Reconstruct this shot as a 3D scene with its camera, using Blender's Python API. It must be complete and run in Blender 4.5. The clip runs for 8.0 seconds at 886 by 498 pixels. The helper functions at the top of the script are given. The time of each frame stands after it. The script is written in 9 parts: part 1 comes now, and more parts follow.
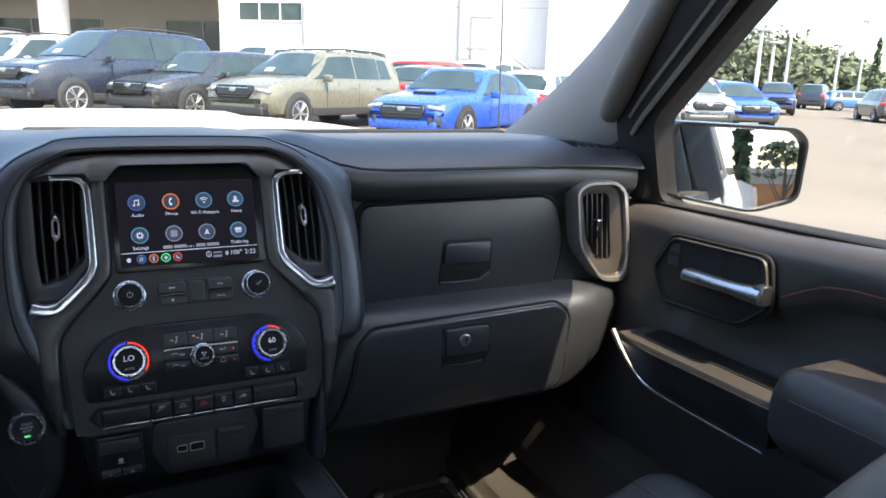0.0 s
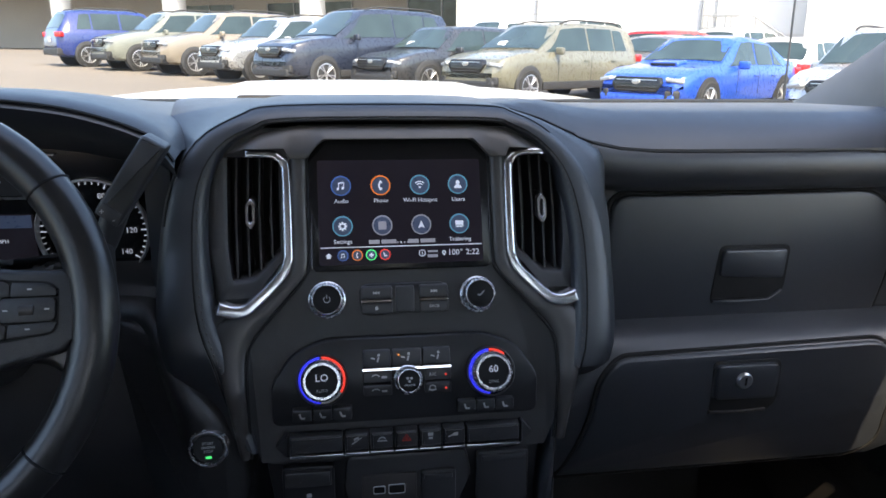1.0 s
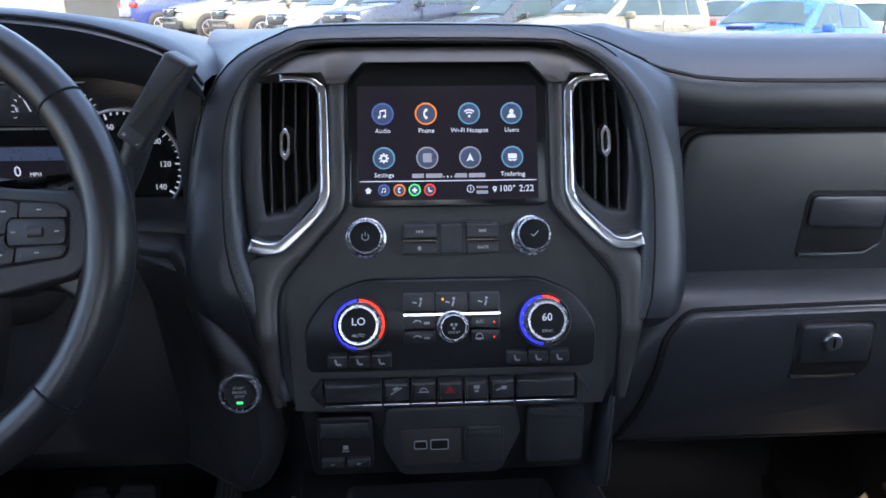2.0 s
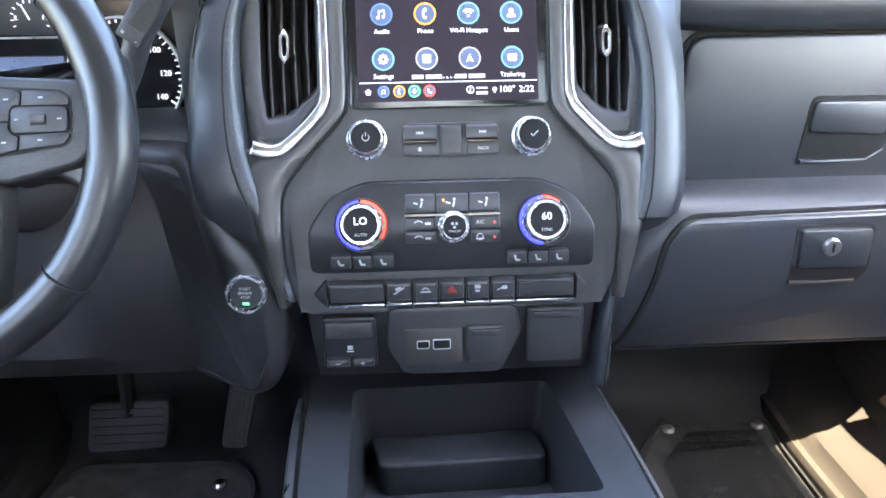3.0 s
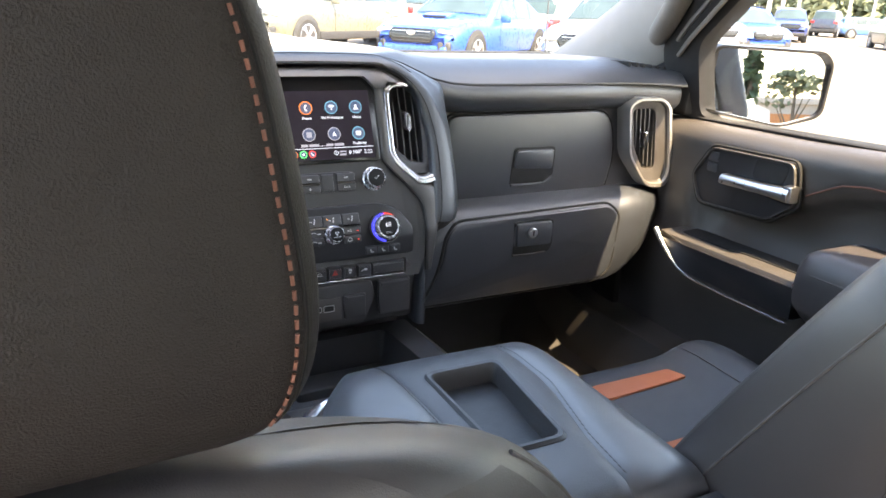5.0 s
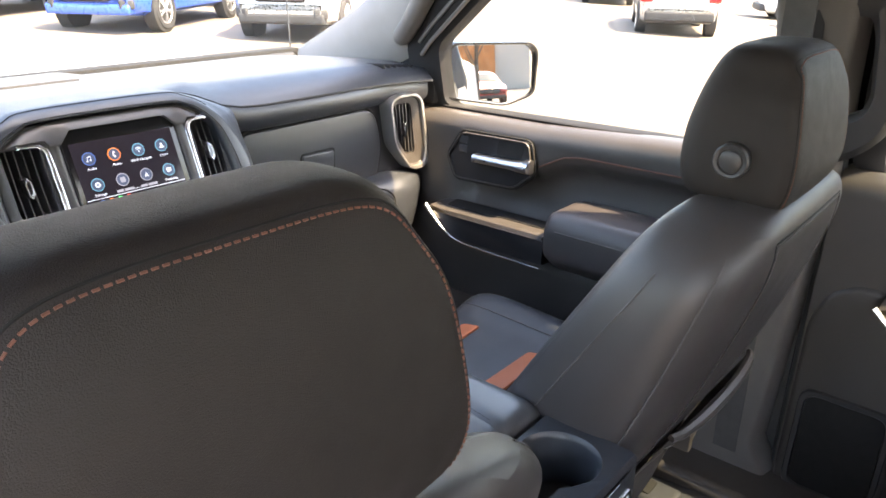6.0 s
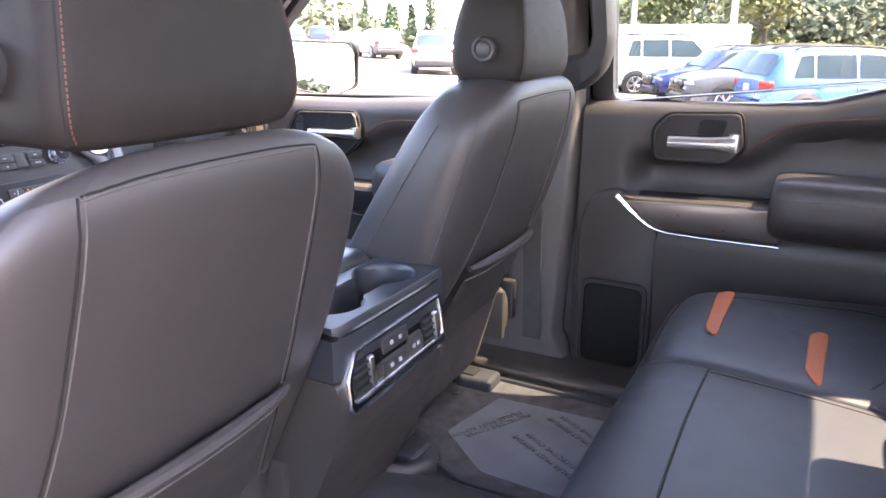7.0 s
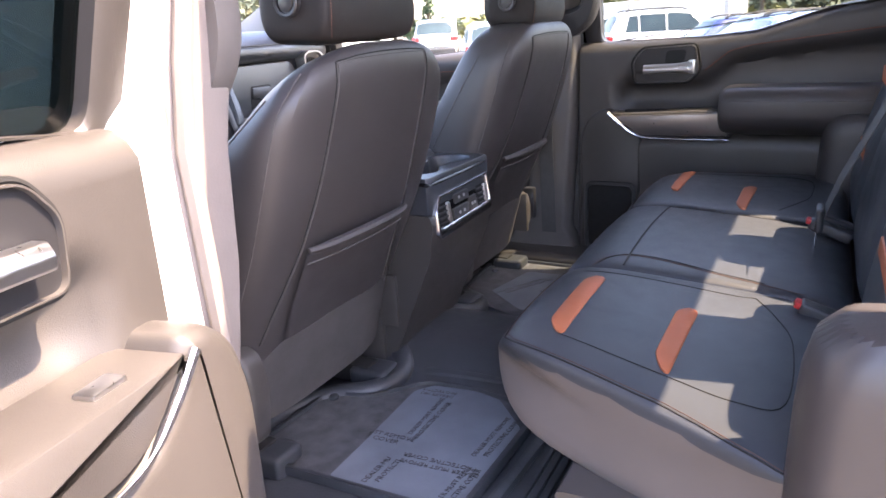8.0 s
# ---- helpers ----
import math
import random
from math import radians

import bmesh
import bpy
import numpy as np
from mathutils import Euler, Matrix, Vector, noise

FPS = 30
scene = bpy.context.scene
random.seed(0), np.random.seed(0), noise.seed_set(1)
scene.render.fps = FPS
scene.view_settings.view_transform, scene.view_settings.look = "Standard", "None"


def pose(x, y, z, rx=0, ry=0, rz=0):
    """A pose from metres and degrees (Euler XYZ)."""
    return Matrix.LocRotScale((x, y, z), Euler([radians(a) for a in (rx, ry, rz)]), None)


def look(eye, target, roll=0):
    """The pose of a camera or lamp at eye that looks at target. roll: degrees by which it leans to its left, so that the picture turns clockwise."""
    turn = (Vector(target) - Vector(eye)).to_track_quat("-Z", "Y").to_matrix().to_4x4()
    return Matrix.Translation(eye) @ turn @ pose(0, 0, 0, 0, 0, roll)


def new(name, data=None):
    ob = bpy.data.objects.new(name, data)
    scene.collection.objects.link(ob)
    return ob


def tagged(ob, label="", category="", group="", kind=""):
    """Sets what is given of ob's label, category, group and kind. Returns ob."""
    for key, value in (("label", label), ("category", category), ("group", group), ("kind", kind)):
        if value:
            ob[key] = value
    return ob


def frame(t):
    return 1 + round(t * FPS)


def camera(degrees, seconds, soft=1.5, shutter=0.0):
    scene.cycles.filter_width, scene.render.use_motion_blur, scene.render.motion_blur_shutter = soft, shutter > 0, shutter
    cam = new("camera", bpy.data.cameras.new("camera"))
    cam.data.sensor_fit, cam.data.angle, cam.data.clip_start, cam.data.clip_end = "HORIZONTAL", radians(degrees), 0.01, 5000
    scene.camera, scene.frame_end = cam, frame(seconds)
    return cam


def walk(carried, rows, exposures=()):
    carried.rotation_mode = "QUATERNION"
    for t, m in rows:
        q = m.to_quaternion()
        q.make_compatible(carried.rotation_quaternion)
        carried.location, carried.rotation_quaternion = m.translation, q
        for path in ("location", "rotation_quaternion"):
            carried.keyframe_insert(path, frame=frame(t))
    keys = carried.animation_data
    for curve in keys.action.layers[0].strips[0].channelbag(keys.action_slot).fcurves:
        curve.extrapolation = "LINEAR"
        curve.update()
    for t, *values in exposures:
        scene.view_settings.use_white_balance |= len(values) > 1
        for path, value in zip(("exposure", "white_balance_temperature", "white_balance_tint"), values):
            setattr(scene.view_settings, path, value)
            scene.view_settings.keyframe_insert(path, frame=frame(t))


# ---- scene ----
cam = camera(63.4, 8.0, soft=1.6)
PATH = [
    (0, (-0.115, 0.416, 1.522), (0.759, 2.157, 1.068), 1.8),
    (0.5, (-0.094, 0.574, 1.516), (0.441, 2.421, 0.9917), 2.0),
    (1, (-0.067, 0.654, 1.496), (0.224, 2.559, 0.964), 0.6),
    (2.3, (-0.042, 0.71, 1.428), (0.064, 2.597, 0.775), -0.1),
    (2.5, (-0.039, 0.707, 1.416), (0.06, 2.584, 0.733), -0.3),
    (3, (-0.042, 0.685, 1.402), (0.052, 2.543, 0.667), -0.7),
    (3.5, (-0.054, 0.627, 1.428), (0.091, 2.471, 0.667), -0.5),
    (4, (-0.097, 0.505, 1.48), (0.177, 2.349, 0.757), 0.0),
    (4.2, (-0.12, 0.438, 1.494), (0.241, 2.278, 0.798), 0.4),
    (5.3, (-0.404, 0.279, 1.555), (0.635, 1.853, 0.888), 1.4),
    (5.5, (-0.44, 0.29, 1.616), (0.71, 1.757, 0.891), 0.5),
    (6, (-0.54, 0.264, 1.668), (0.876, 1.452, 0.905), 0.9),
    (6.3, (-0.595, 0.218, 1.647), (0.946, 1.277, 0.938), 2.0),
    (6.5, (-0.642, 0.188, 1.619), (0.971, 1.171, 0.959), 2.1),
    (6.8, (-0.757, 0.083, 1.56), (0.934, 0.967, 0.96), -1.4),
    (7, (-0.824, 0.025, 1.477), (0.876, 0.91, 0.907), 0.2),
    (7.5, (-1.1, -0.101, 1.422), (0.623, 0.754, 0.872), -1.9),
    (8, (-1.377, -0.159, 1.413), (0.304, 0.748, 0.819), -3.4),
]
EXPOSURES = [(0.0, 2.22, 6350, 13), (1.0, 2.12, 6500, 15), (2.3, 3.15, 6300, 18), (2.5, 3.55, 6300, 18), (3.0, 4.8, 6600, 15), (3.5, 5.3, 6800, 16), (4.2, 4.6, 7400, 17), (5.3, 3.53, 7600, 16), (6.5, 3.74, 7400, 24), (7.0, 4.19, 6900, 30), (7.5, 4.46, 6750, 30), (8.0, 3.62, 6750, 28)]
walk(cam, [(t, look(eye, target, roll)) for t, eye, target, roll in PATH], EXPOSURES)

# ---- world and sun: clear afternoon, sun high behind the truck ----
SUN_FROM = Vector((0.14, -0.55, 0.836)).normalized()
world = bpy.data.worlds.new("world")
scene.world = world
world.use_nodes = True
wn = world.node_tree
sky = wn.nodes.new("ShaderNodeTexSky")
sky.sky_type = "NISHITA"
sky.sun_disc = False
sky.sun_elevation = math.asin(SUN_FROM.z)
sky.sun_rotation = math.atan2(SUN_FROM.x, SUN_FROM.y)
sky.air_density, sky.dust_density, sky.ozone_density = 1.2, 2.5, 1.0
wn.links.new(sky.outputs["Color"], wn.nodes["Background"].inputs["Color"])
wn.nodes["Background"].inputs["Strength"].default_value = 0.15
sun_data = bpy.data.lights.new("sun", "SUN")
sun_data.energy, sun_data.angle, sun_data.color = 2.5, radians(0.5), (1.0, 0.85, 0.58)
sun = new("sun", sun_data)
sun.matrix_basis = look(SUN_FROM * 50, (0, 0, 0))

# ---- materials ----
def material(name, color, rough=0.5, metal=0.0, var=0.15, scale=8.0, bump=0.0, bump_scale=400.0, rough_var=0.1, cell=False, spec=0.5, coat=0.0, emit=0.0, each=0.0):
    m = bpy.data.materials.new(name)
    m.use_nodes = True
    nt = m.node_tree
    b = nt.nodes["Principled BSDF"]
    b.inputs["Metallic"].default_value = metal
    b.inputs["Specular IOR Level"].default_value = spec
    b.inputs["Coat Weight"].default_value = coat
    b.inputs["Coat Roughness"].default_value = 0.05
    co = nt.nodes.new("ShaderNodeTexCoord")
    big = nt.nodes.new("ShaderNodeTexNoise")
    big.inputs["Scale"].default_value, big.inputs["Detail"].default_value = scale, 5.0
    nt.links.new(co.outputs["Object"], big.inputs["Vector"])
    ramp = nt.nodes.new("ShaderNodeMapRange")
    ramp.inputs["From Min"].default_value, ramp.inputs["From Max"].default_value = 0.3, 0.7
    ramp.inputs["To Min"].default_value, ramp.inputs["To Max"].default_value = 1 - var, 1 + var
    nt.links.new(big.outputs["Fac"], ramp.inputs["Value"])
    mix = nt.nodes.new("ShaderNodeVectorMath")
    mix.operation = "SCALE"
    mix.inputs[0].default_value = color
    fac = ramp.outputs["Result"]
    if each:
        info = nt.nodes.new("ShaderNodeObjectInfo")
        r2 = nt.nodes.new("ShaderNodeMapRange")
        r2.inputs["To Min"].default_value, r2.inputs["To Max"].default_value = 1 - each, 1 + each
        nt.links.new(info.outputs["Random"], r2.inputs["Value"])
        mul = nt.nodes.new("ShaderNodeMath")
        mul.operation = "MULTIPLY"
        nt.links.new(fac, mul.inputs[0])
        nt.links.new(r2.outputs["Result"], mul.inputs[1])
        fac = mul.outputs["Value"]
    nt.links.new(fac, mix.inputs["Scale"])
    nt.links.new(mix.outputs["Vector"], b.inputs["Base Color"])
    r = nt.nodes.new("ShaderNodeMapRange")
    r.inputs["To Min"].default_value, r.inputs["To Max"].default_value = max(0.0, rough - rough_var), min(1.0, rough + rough_var)
    fine = nt.nodes.new("ShaderNodeTexNoise")
    fine.inputs["Scale"].default_value, fine.inputs["Detail"].default_value = scale * 6, 4.0
    nt.links.new(co.outputs["Object"], fine.inputs["Vector"])
    nt.links.new(fine.outputs["Fac"], r.inputs["Value"])
    nt.links.new(r.outputs["Result"], b.inputs["Roughness"])
    if bump:
        bn = nt.nodes.new("ShaderNodeBump")
        bn.inputs["Strength"].default_value, bn.inputs["Distance"].default_value = bump, 0.001
        if cell:
            tex = nt.nodes.new("ShaderNodeTexVoronoi")
            tex.feature = "DISTANCE_TO_EDGE"
            tex.inputs["Scale"].default_value = bump_scale
            nt.links.new(co.outputs["Object"], tex.inputs["Vector"])
            out = tex.outputs["Distance"]
        else:
            tex = nt.nodes.new("ShaderNodeTexNoise")
            tex.inputs["Scale"].default_value, tex.inputs["Detail"].default_value = bump_scale, 3.0
            nt.links.new(co.outputs["Object"], tex.inputs["Vector"])
            out = tex.outputs["Fac"]
        nt.links.new(out, bn.inputs["Height"])
        nt.links.new(bn.outputs["Normal"], b.inputs["Normal"])
    if emit:
        b.inputs["Emission Color"].default_value = (*color, 1)
        b.inputs["Emission Strength"].default_value = emit
    return m


def glass(name, tint=(1, 1, 1), gloss=0.05):
    m = bpy.data.materials.new(name)
    m.use_nodes = True
    nt = m.node_tree
    nt.nodes.remove(nt.nodes["Principled BSDF"])
    clear = nt.nodes.new("ShaderNodeBsdfTransparent")
    clear.inputs["Color"].default_value = (*tint, 1)
    shine = nt.nodes.new("ShaderNodeBsdfGlossy")
    shine.inputs["Roughness"].default_value = 0.0
    mix = nt.nodes.new("ShaderNodeMixShader")
    mix.inputs["Fac"].default_value = gloss
    nt.links.new(clear.outputs["BSDF"], mix.inputs[1])
    nt.links.new(shine.outputs["BSDF"], mix.inputs[2])
    nt.links.new(mix.outputs["Shader"], nt.nodes["Material Output"].inputs["Surface"])
    return m


LEATHER = material("black leather", (0.053, 0.047, 0.046), 0.43, spec=0.6, var=0.12, scale=5, bump=0.14, bump_scale=900, cell=True, rough_var=0.06)
# Seat leather paled to taupe: light from the open door is in its colour.
SIDE_LIT_LEATHER = material("seat side leather tinted by door light", (0.112, 0.098, 0.091), 0.48, spec=0.5, var=0.1, scale=5, bump=0.16, bump_scale=900, cell=True, rough_var=0.06)
LEATHER_SEAT = material("perforated seat leather", (0.038, 0.043, 0.050), 0.42, spec=0.45, var=0.12, scale=5, bump=0.3, bump_scale=500, cell=True)
# Lid leathers are paler and bluer: windscreen sky light put into the colour.
LID_LEATHER = material("console leather with sky light tint", (0.088, 0.092, 0.098), 0.33, spec=0.9, var=0.12, scale=5, bump=0.2, bump_scale=800, cell=True)
LID_PERF = material("perforated console leather", (0.062, 0.065, 0.070), 0.42, spec=0.7, var=0.1, scale=5, bump=0.4, bump_scale=520, cell=True)
# Darker copy of the seat leather; the headrests' shade is in its colour.
HEADREST_SHADED = material("grained headrest leather with shade tint", (0.022, 0.0185, 0.017), 0.56, spec=0.30, var=0.16, scale=9, bump=0.55, bump_scale=1500, rough_var=0.1)
# Driver's seal and pillar edge: sunlight is mixed into this pale tan.
SEAL_SUNLIT = material("seal rubber with sunlight tint", (0.185, 0.163, 0.150), 0.7, var=0.08, scale=9, bump=0.2, bump_scale=400)
DULL_BLACK = material("dull black frame coating", (0.016, 0.016, 0.017), 0.7, spec=0.25, var=0.15, scale=9, bump=0.2, bump_scale=500)
PILLAR_TRIM = material("light grey windscreen pillar trim", (0.25, 0.24, 0.23), 0.75, var=0.08, scale=8, bump=0.4, bump_scale=700)
ORANGE = material("copper orange leather", (0.40, 0.115, 0.045), 0.55, var=0.1, scale=9, bump=0.3, bump_scale=600, cell=True)
THREAD = material("copper stitching thread", (0.16, 0.068, 0.047), 0.8, var=0.2, scale=60)
THREAD_COPPER = material("dull copper thread", (0.075, 0.040, 0.032), 0.8, var=0.2, scale=60)
THREAD_DARK = material("dark grey stitching thread", (0.05, 0.047, 0.046), 0.8, var=0.2, scale=60)
THREAD_GREY = material("grey stitching thread", (0.090, 0.083, 0.080), 0.8, var=0.2, scale=60)
SOFT = material("soft dashboard skin", (0.028, 0.032, 0.039), 0.39, spec=0.85, var=0.1, scale=6, bump=0.22, bump_scale=620, cell=True, rough_var=0.05)
PLASTIC = material("grained black plastic", (0.032, 0.032, 0.034), 0.40, spec=0.65, var=0.12, scale=7, bump=0.4, bump_scale=900, rough_var=0.06)
HARD = material("hard dark grey plastic", (0.054, 0.049, 0.046), 0.42, spec=0.6, var=0.12, scale=5, bump=0.4, bump_scale=800, rough_var=0.06)
GLOSS = material("gloss black trim", (0.010, 0.010, 0.011), 0.16, var=0.1, scale=9, rough_var=0.05)
BUTTON = material("satin black button", (0.046, 0.046, 0.048), 0.36, var=0.1, scale=20, rough_var=0.05)
PANEL = material("dark control panel", (0.020, 0.020, 0.022), 0.36, var=0.1, scale=14, rough_var=0.05)
# Near black; puts the shade of gaps, slots and recesses into the colour.
DEEP = material("unlit black cavity", (0.008, 0.008, 0.008), 0.8, var=0.2, scale=9)
CHROME = material("bright chrome", (0.90, 0.91, 0.92), 0.10, 1.0, var=0.03, scale=20, rough_var=0.05)
SATIN = material("satin aluminium trim", (0.60, 0.60, 0.61), 0.30, 1.0, var=0.06, scale=14, rough_var=0.08)
SATIN_DULL = material("dull satin vent frame", (0.40, 0.395, 0.385), 0.42, 0.75, var=0.06, scale=14, rough_var=0.06)
PULL_SATIN = material("bronze grey satin pull", (0.17, 0.15, 0.138), 0.30, 0.6, var=0.08, scale=14, rough_var=0.06)
DARKSATIN = material("dark satin metal finish", (0.085, 0.080, 0.077), 0.36, 0.3, var=0.06, scale=14, rough_var=0.06)
SILVER = material("knurled silver finish", (0.66, 0.67, 0.69), 0.26, 0.85, var=0.05, scale=30, rough_var=0.08)
BRIGHT = material("bright brushed metal", (0.74, 0.75, 0.77), 0.24, 1.0, var=0.03, scale=14, rough_var=0.03)
WHEEL = material("smooth wheel leather", (0.022, 0.021, 0.021), 0.29, spec=0.7, var=0.05, scale=6, bump=0.12, bump_scale=900, cell=True, rough_var=0.015)
FACE = material("matt black knob face", (0.012, 0.012, 0.013), 0.55, spec=0.25, var=0.1, scale=20)
CARPET = material("black carpet", (0.068, 0.069, 0.073), 0.95, var=0.3, scale=30, bump=1.0, bump_scale=900)
VINYL = material("moulded black floor vinyl", (0.046, 0.049, 0.055), 0.42, var=0.2, scale=9, bump=0.35, bump_scale=260, rough_var=0.08)
CLOTH = material("grey seat back cloth", (0.062, 0.057, 0.056), 0.9, var=0.15, scale=20, bump=0.8, bump_scale=900)
RUBBER = material("black rubber", (0.034, 0.037, 0.042), 0.5, var=0.2, scale=15, bump=0.3, bump_scale=300)
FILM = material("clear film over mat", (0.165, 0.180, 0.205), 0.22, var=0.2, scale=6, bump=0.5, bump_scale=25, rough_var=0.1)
# Darker copy of FILM for the front mats: footwell shade in the colour.
FILM_SHADED = material("film over mat with footwell shade tint", (0.030, 0.033, 0.037), 0.24, var=0.2, scale=6, bump=0.5, bump_scale=25, rough_var=0.1)
PRINT = material("black print on film", (0.008, 0.008, 0.009), 0.4, var=0.1, scale=20)
TRIM_GREY = material("grey pillar trim", (0.125, 0.115, 0.108), 0.65, var=0.1, scale=8, bump=0.4, bump_scale=700)
HEADLINER = material("grey headliner cloth", (0.30, 0.29, 0.28), 0.95, var=0.06, scale=20, bump=0.5, bump_scale=800)
WHITE = material("white car paint", (0.80, 0.80, 0.79), 0.22, var=0.02, scale=3, coat=0.6, rough_var=0.03)
RED_LED = material("red lamp", (1.0, 0.06, 0.03), 0.4, var=0.0, emit=0.14)
AMBER_LED = material("amber lamp", (1.0, 0.35, 0.05), 0.4, var=0.0, emit=0.2)
GREEN_LED = material("green lamp", (0.08, 1.0, 0.25), 0.4, var=0.0, emit=0.2)
BLUE_LED = material("blue lamp", (0.05, 0.06, 1.0), 0.4, var=0.0, emit=0.16)
WHITE_LED = material("white backlit mark", (0.80, 0.84, 0.92), 0.4, var=0.0, emit=0.07)
GREY_MARK = material("grey printed mark", (0.5, 0.5, 0.5), 0.5, var=0.0)
RED_MARK = material("red printed mark", (0.5, 0.05, 0.04), 0.5, var=0.0)
SCREEN = material("lit display", (0.020, 0.017, 0.023), 0.10, var=0.3, scale=6, emit=0.06, rough_var=0.02)
BUCKLE_RED = material("red buckle plastic", (0.55, 0.02, 0.02), 0.35, var=0.05)
BELT = material("grey seat belt webbing", (0.07, 0.07, 0.07), 0.75, var=0.1, scale=40, bump=0.6, bump_scale=700)
MIRROR = material("mirror glass", (0.60, 0.61, 0.62), 0.01, 1.0, var=0.0, rough_var=0.01)
GLASS = glass("clear glass", (0.96, 0.98, 0.97))
GLASS_BACK = glass("lightly tinted glass", (0.84, 0.85, 0.84))
GLASS_TINT = glass("privacy tinted glass", (0.66, 0.69, 0.68), 0.04)
GLASS_DARK = glass("tinted glass", (0.12, 0.15, 0.145), 0.04)

# ---- building helpers ----
def thing(name, loc, label, category="", group="", kind=""):
    ob = new(name)
    ob.empty_display_size = 0.05
    ob.matrix_basis = Matrix.Translation(loc)
    return tagged(ob, label, category or name.replace("_", " "), group, kind)


def to_mesh(name, bm, mats, angle=40):
    bmesh.ops.recalc_face_normals(bm, faces=bm.faces[:])
    me = bpy.data.meshes.new(name)
    for f in bm.faces:
        f.smooth = len(f.verts) < 7
    bm.to_mesh(me)
    bm.free()
    for m in (mats if isinstance(mats, (list, tuple)) else (mats,)):
        me.materials.append(m)
    me.set_sharp_from_angle(angle=radians(angle))
    return me


def attach(ob, parent):
    if parent is not None:
        ob.parent = parent
        if parent.type == "EMPTY":
            ob.matrix_parent_inverse = parent.matrix_basis.inverted()
    return ob


def part(name, bm, mat, parent, label="", sub=0, angle=40):
    ob = new(name, to_mesh(name, bm, mat, angle))
    attach(ob, parent)
    if sub:
        mod = ob.modifiers.new("round", "SUBSURF")
        mod.levels = mod.render_levels = sub
    if label:
        ob["label"] = label
    return ob


def single(name, bm, mat, label, category="", group="", kind="", sub=0):
    ob = part(name, bm, mat, None, "", sub)
    return tagged(ob, label, category or name.replace("_", " "), group, kind)


def B():
    return bmesh.new()


def ngon(bm, pts):
    return bm.faces.new([bm.verts.new(p) for p in pts])


def rbox(bm, c, s, r=0.004, seg=2, m=None):
    made = bmesh.ops.create_cube(bm, size=1)["verts"]
    for v in made:
        v.co = Vector((v.co.x * s[0], v.co.y * s[1], v.co.z * s[2]))
    if r:
        edges = list({e for v in made for e in v.link_edges})
        out = bmesh.ops.bevel(bm, geom=edges, offset=min(r, min(s) * 0.48), segments=seg, affect="EDGES", profile=0.6)
        made = list({v for f in out["faces"] for v in f.verts} | {v for v in made if v.is_valid})
    m = (Matrix.Translation(c) @ m) if m is not None else Matrix.Translation(c)
    for v in made:
        v.co = m @ v.co
    return bm


def fillet(poly, r, n=4):
    """The polygon with its corners rounded by r (a number, or one for each corner)."""
    out, k = [], len(poly)
    for i in range(k):
        p, a, b = (Vector(poly[j % k]) for j in (i, i - 1, i + 1))
        ri = r[i] if isinstance(r, (list, tuple)) else r
        da, db = a - p, b - p
        ri = min(ri, da.length * 0.45, db.length * 0.45)
        if ri <= 0:
            out.append(tuple(p))
            continue
        s, e = p + da.normalized() * ri, p + db.normalized() * ri
        for q in range(n + 1):
            t = q / n
            out.append(tuple(s * (1 - t) ** 2 + p * 2 * t * (1 - t) + e * t * t))
    return out


def prism(bm, poly, d0, d1, place, bevel=0.0, seg=2):
    """A polygon (u, v) drawn out from depth d0 to d1; place(u, v, d) gives the point. The d1 side's rim is bevelled."""
    k = len(poly)
    c = (sum(p[0] for p in poly) / k, sum(p[1] for p in poly) / k)
    rings = [(0.0, d0)]
    if bevel:
        sgn = 1 if d1 > d0 else -1
        for q in range(seg + 1):
            a = q / seg * math.pi / 2
            rings.append((bevel * (1 - math.cos(a)), d1 - sgn * bevel * (1 - math.sin(a))))
    else:
        rings.append((0.0, d1))
    area = sum(poly[i - 1][0] * poly[i][1] - poly[i][0] * poly[i - 1][1] for i in range(k))
    sg = 1 if area > 0 else -1
    verts = []
    for inset, d in rings:
        row = []
        for i in range(k):
            p, a, b = poly[i], poly[i - 1], poly[(i + 1) % k]
            ta = Vector((p[0] - a[0], p[1] - a[1]))
            tb = Vector((b[0] - p[0], b[1] - p[1]))
            ta = ta.normalized() if ta.length else tb.normalized()
            tb = tb.normalized() if tb.length else ta
            nn = Vector((-(ta.y + tb.y), ta.x + tb.x))
            nn = nn.normalized() * sg if nn.length > 1e-6 else Vector((0, 0))
            row.append(bm.verts.new(place(p[0] + nn.x * inset, p[1] + nn.y * inset, d)))
        verts.append(row)
    for r0, r1 in zip(verts, verts[1:]):
        for i in range(k):
            bm.faces.new((r0[i - 1], r0[i], r1[i], r1[i - 1]))
    bm.faces.new(verts[0])
    bm.faces.new(verts[-1])
    return bm


def frame_ring(bm, outer, inner, d0, d1, place, bevel=0.002):
    """A flat ring between two outlines with as many points, drawn out from d0 to d1."""
    k = len(outer)
    def mid(a, b, t):
        return (a[0] + (b[0] - a[0]) * t, a[1] + (b[1] - a[1]) * t)
    rows = []
    for t, d in ((0, d0), (0, d1 - math.copysign(bevel, d1 - d0)), (0.18, d1), (0.82, d1), (1, d1 - math.copysign(bevel, d1 - d0)), (1, d0)):
        rows.append([bm.verts.new(place(*mid(o, i, t), d)) for o, i in zip(outer, inner)])
    for r0, r1 in zip(rows, rows[1:] + rows[:1]):
        for i in range(k):
            bm.faces.new((r0[i - 1], r0[i], r1[i], r1[i - 1]))
    return bm


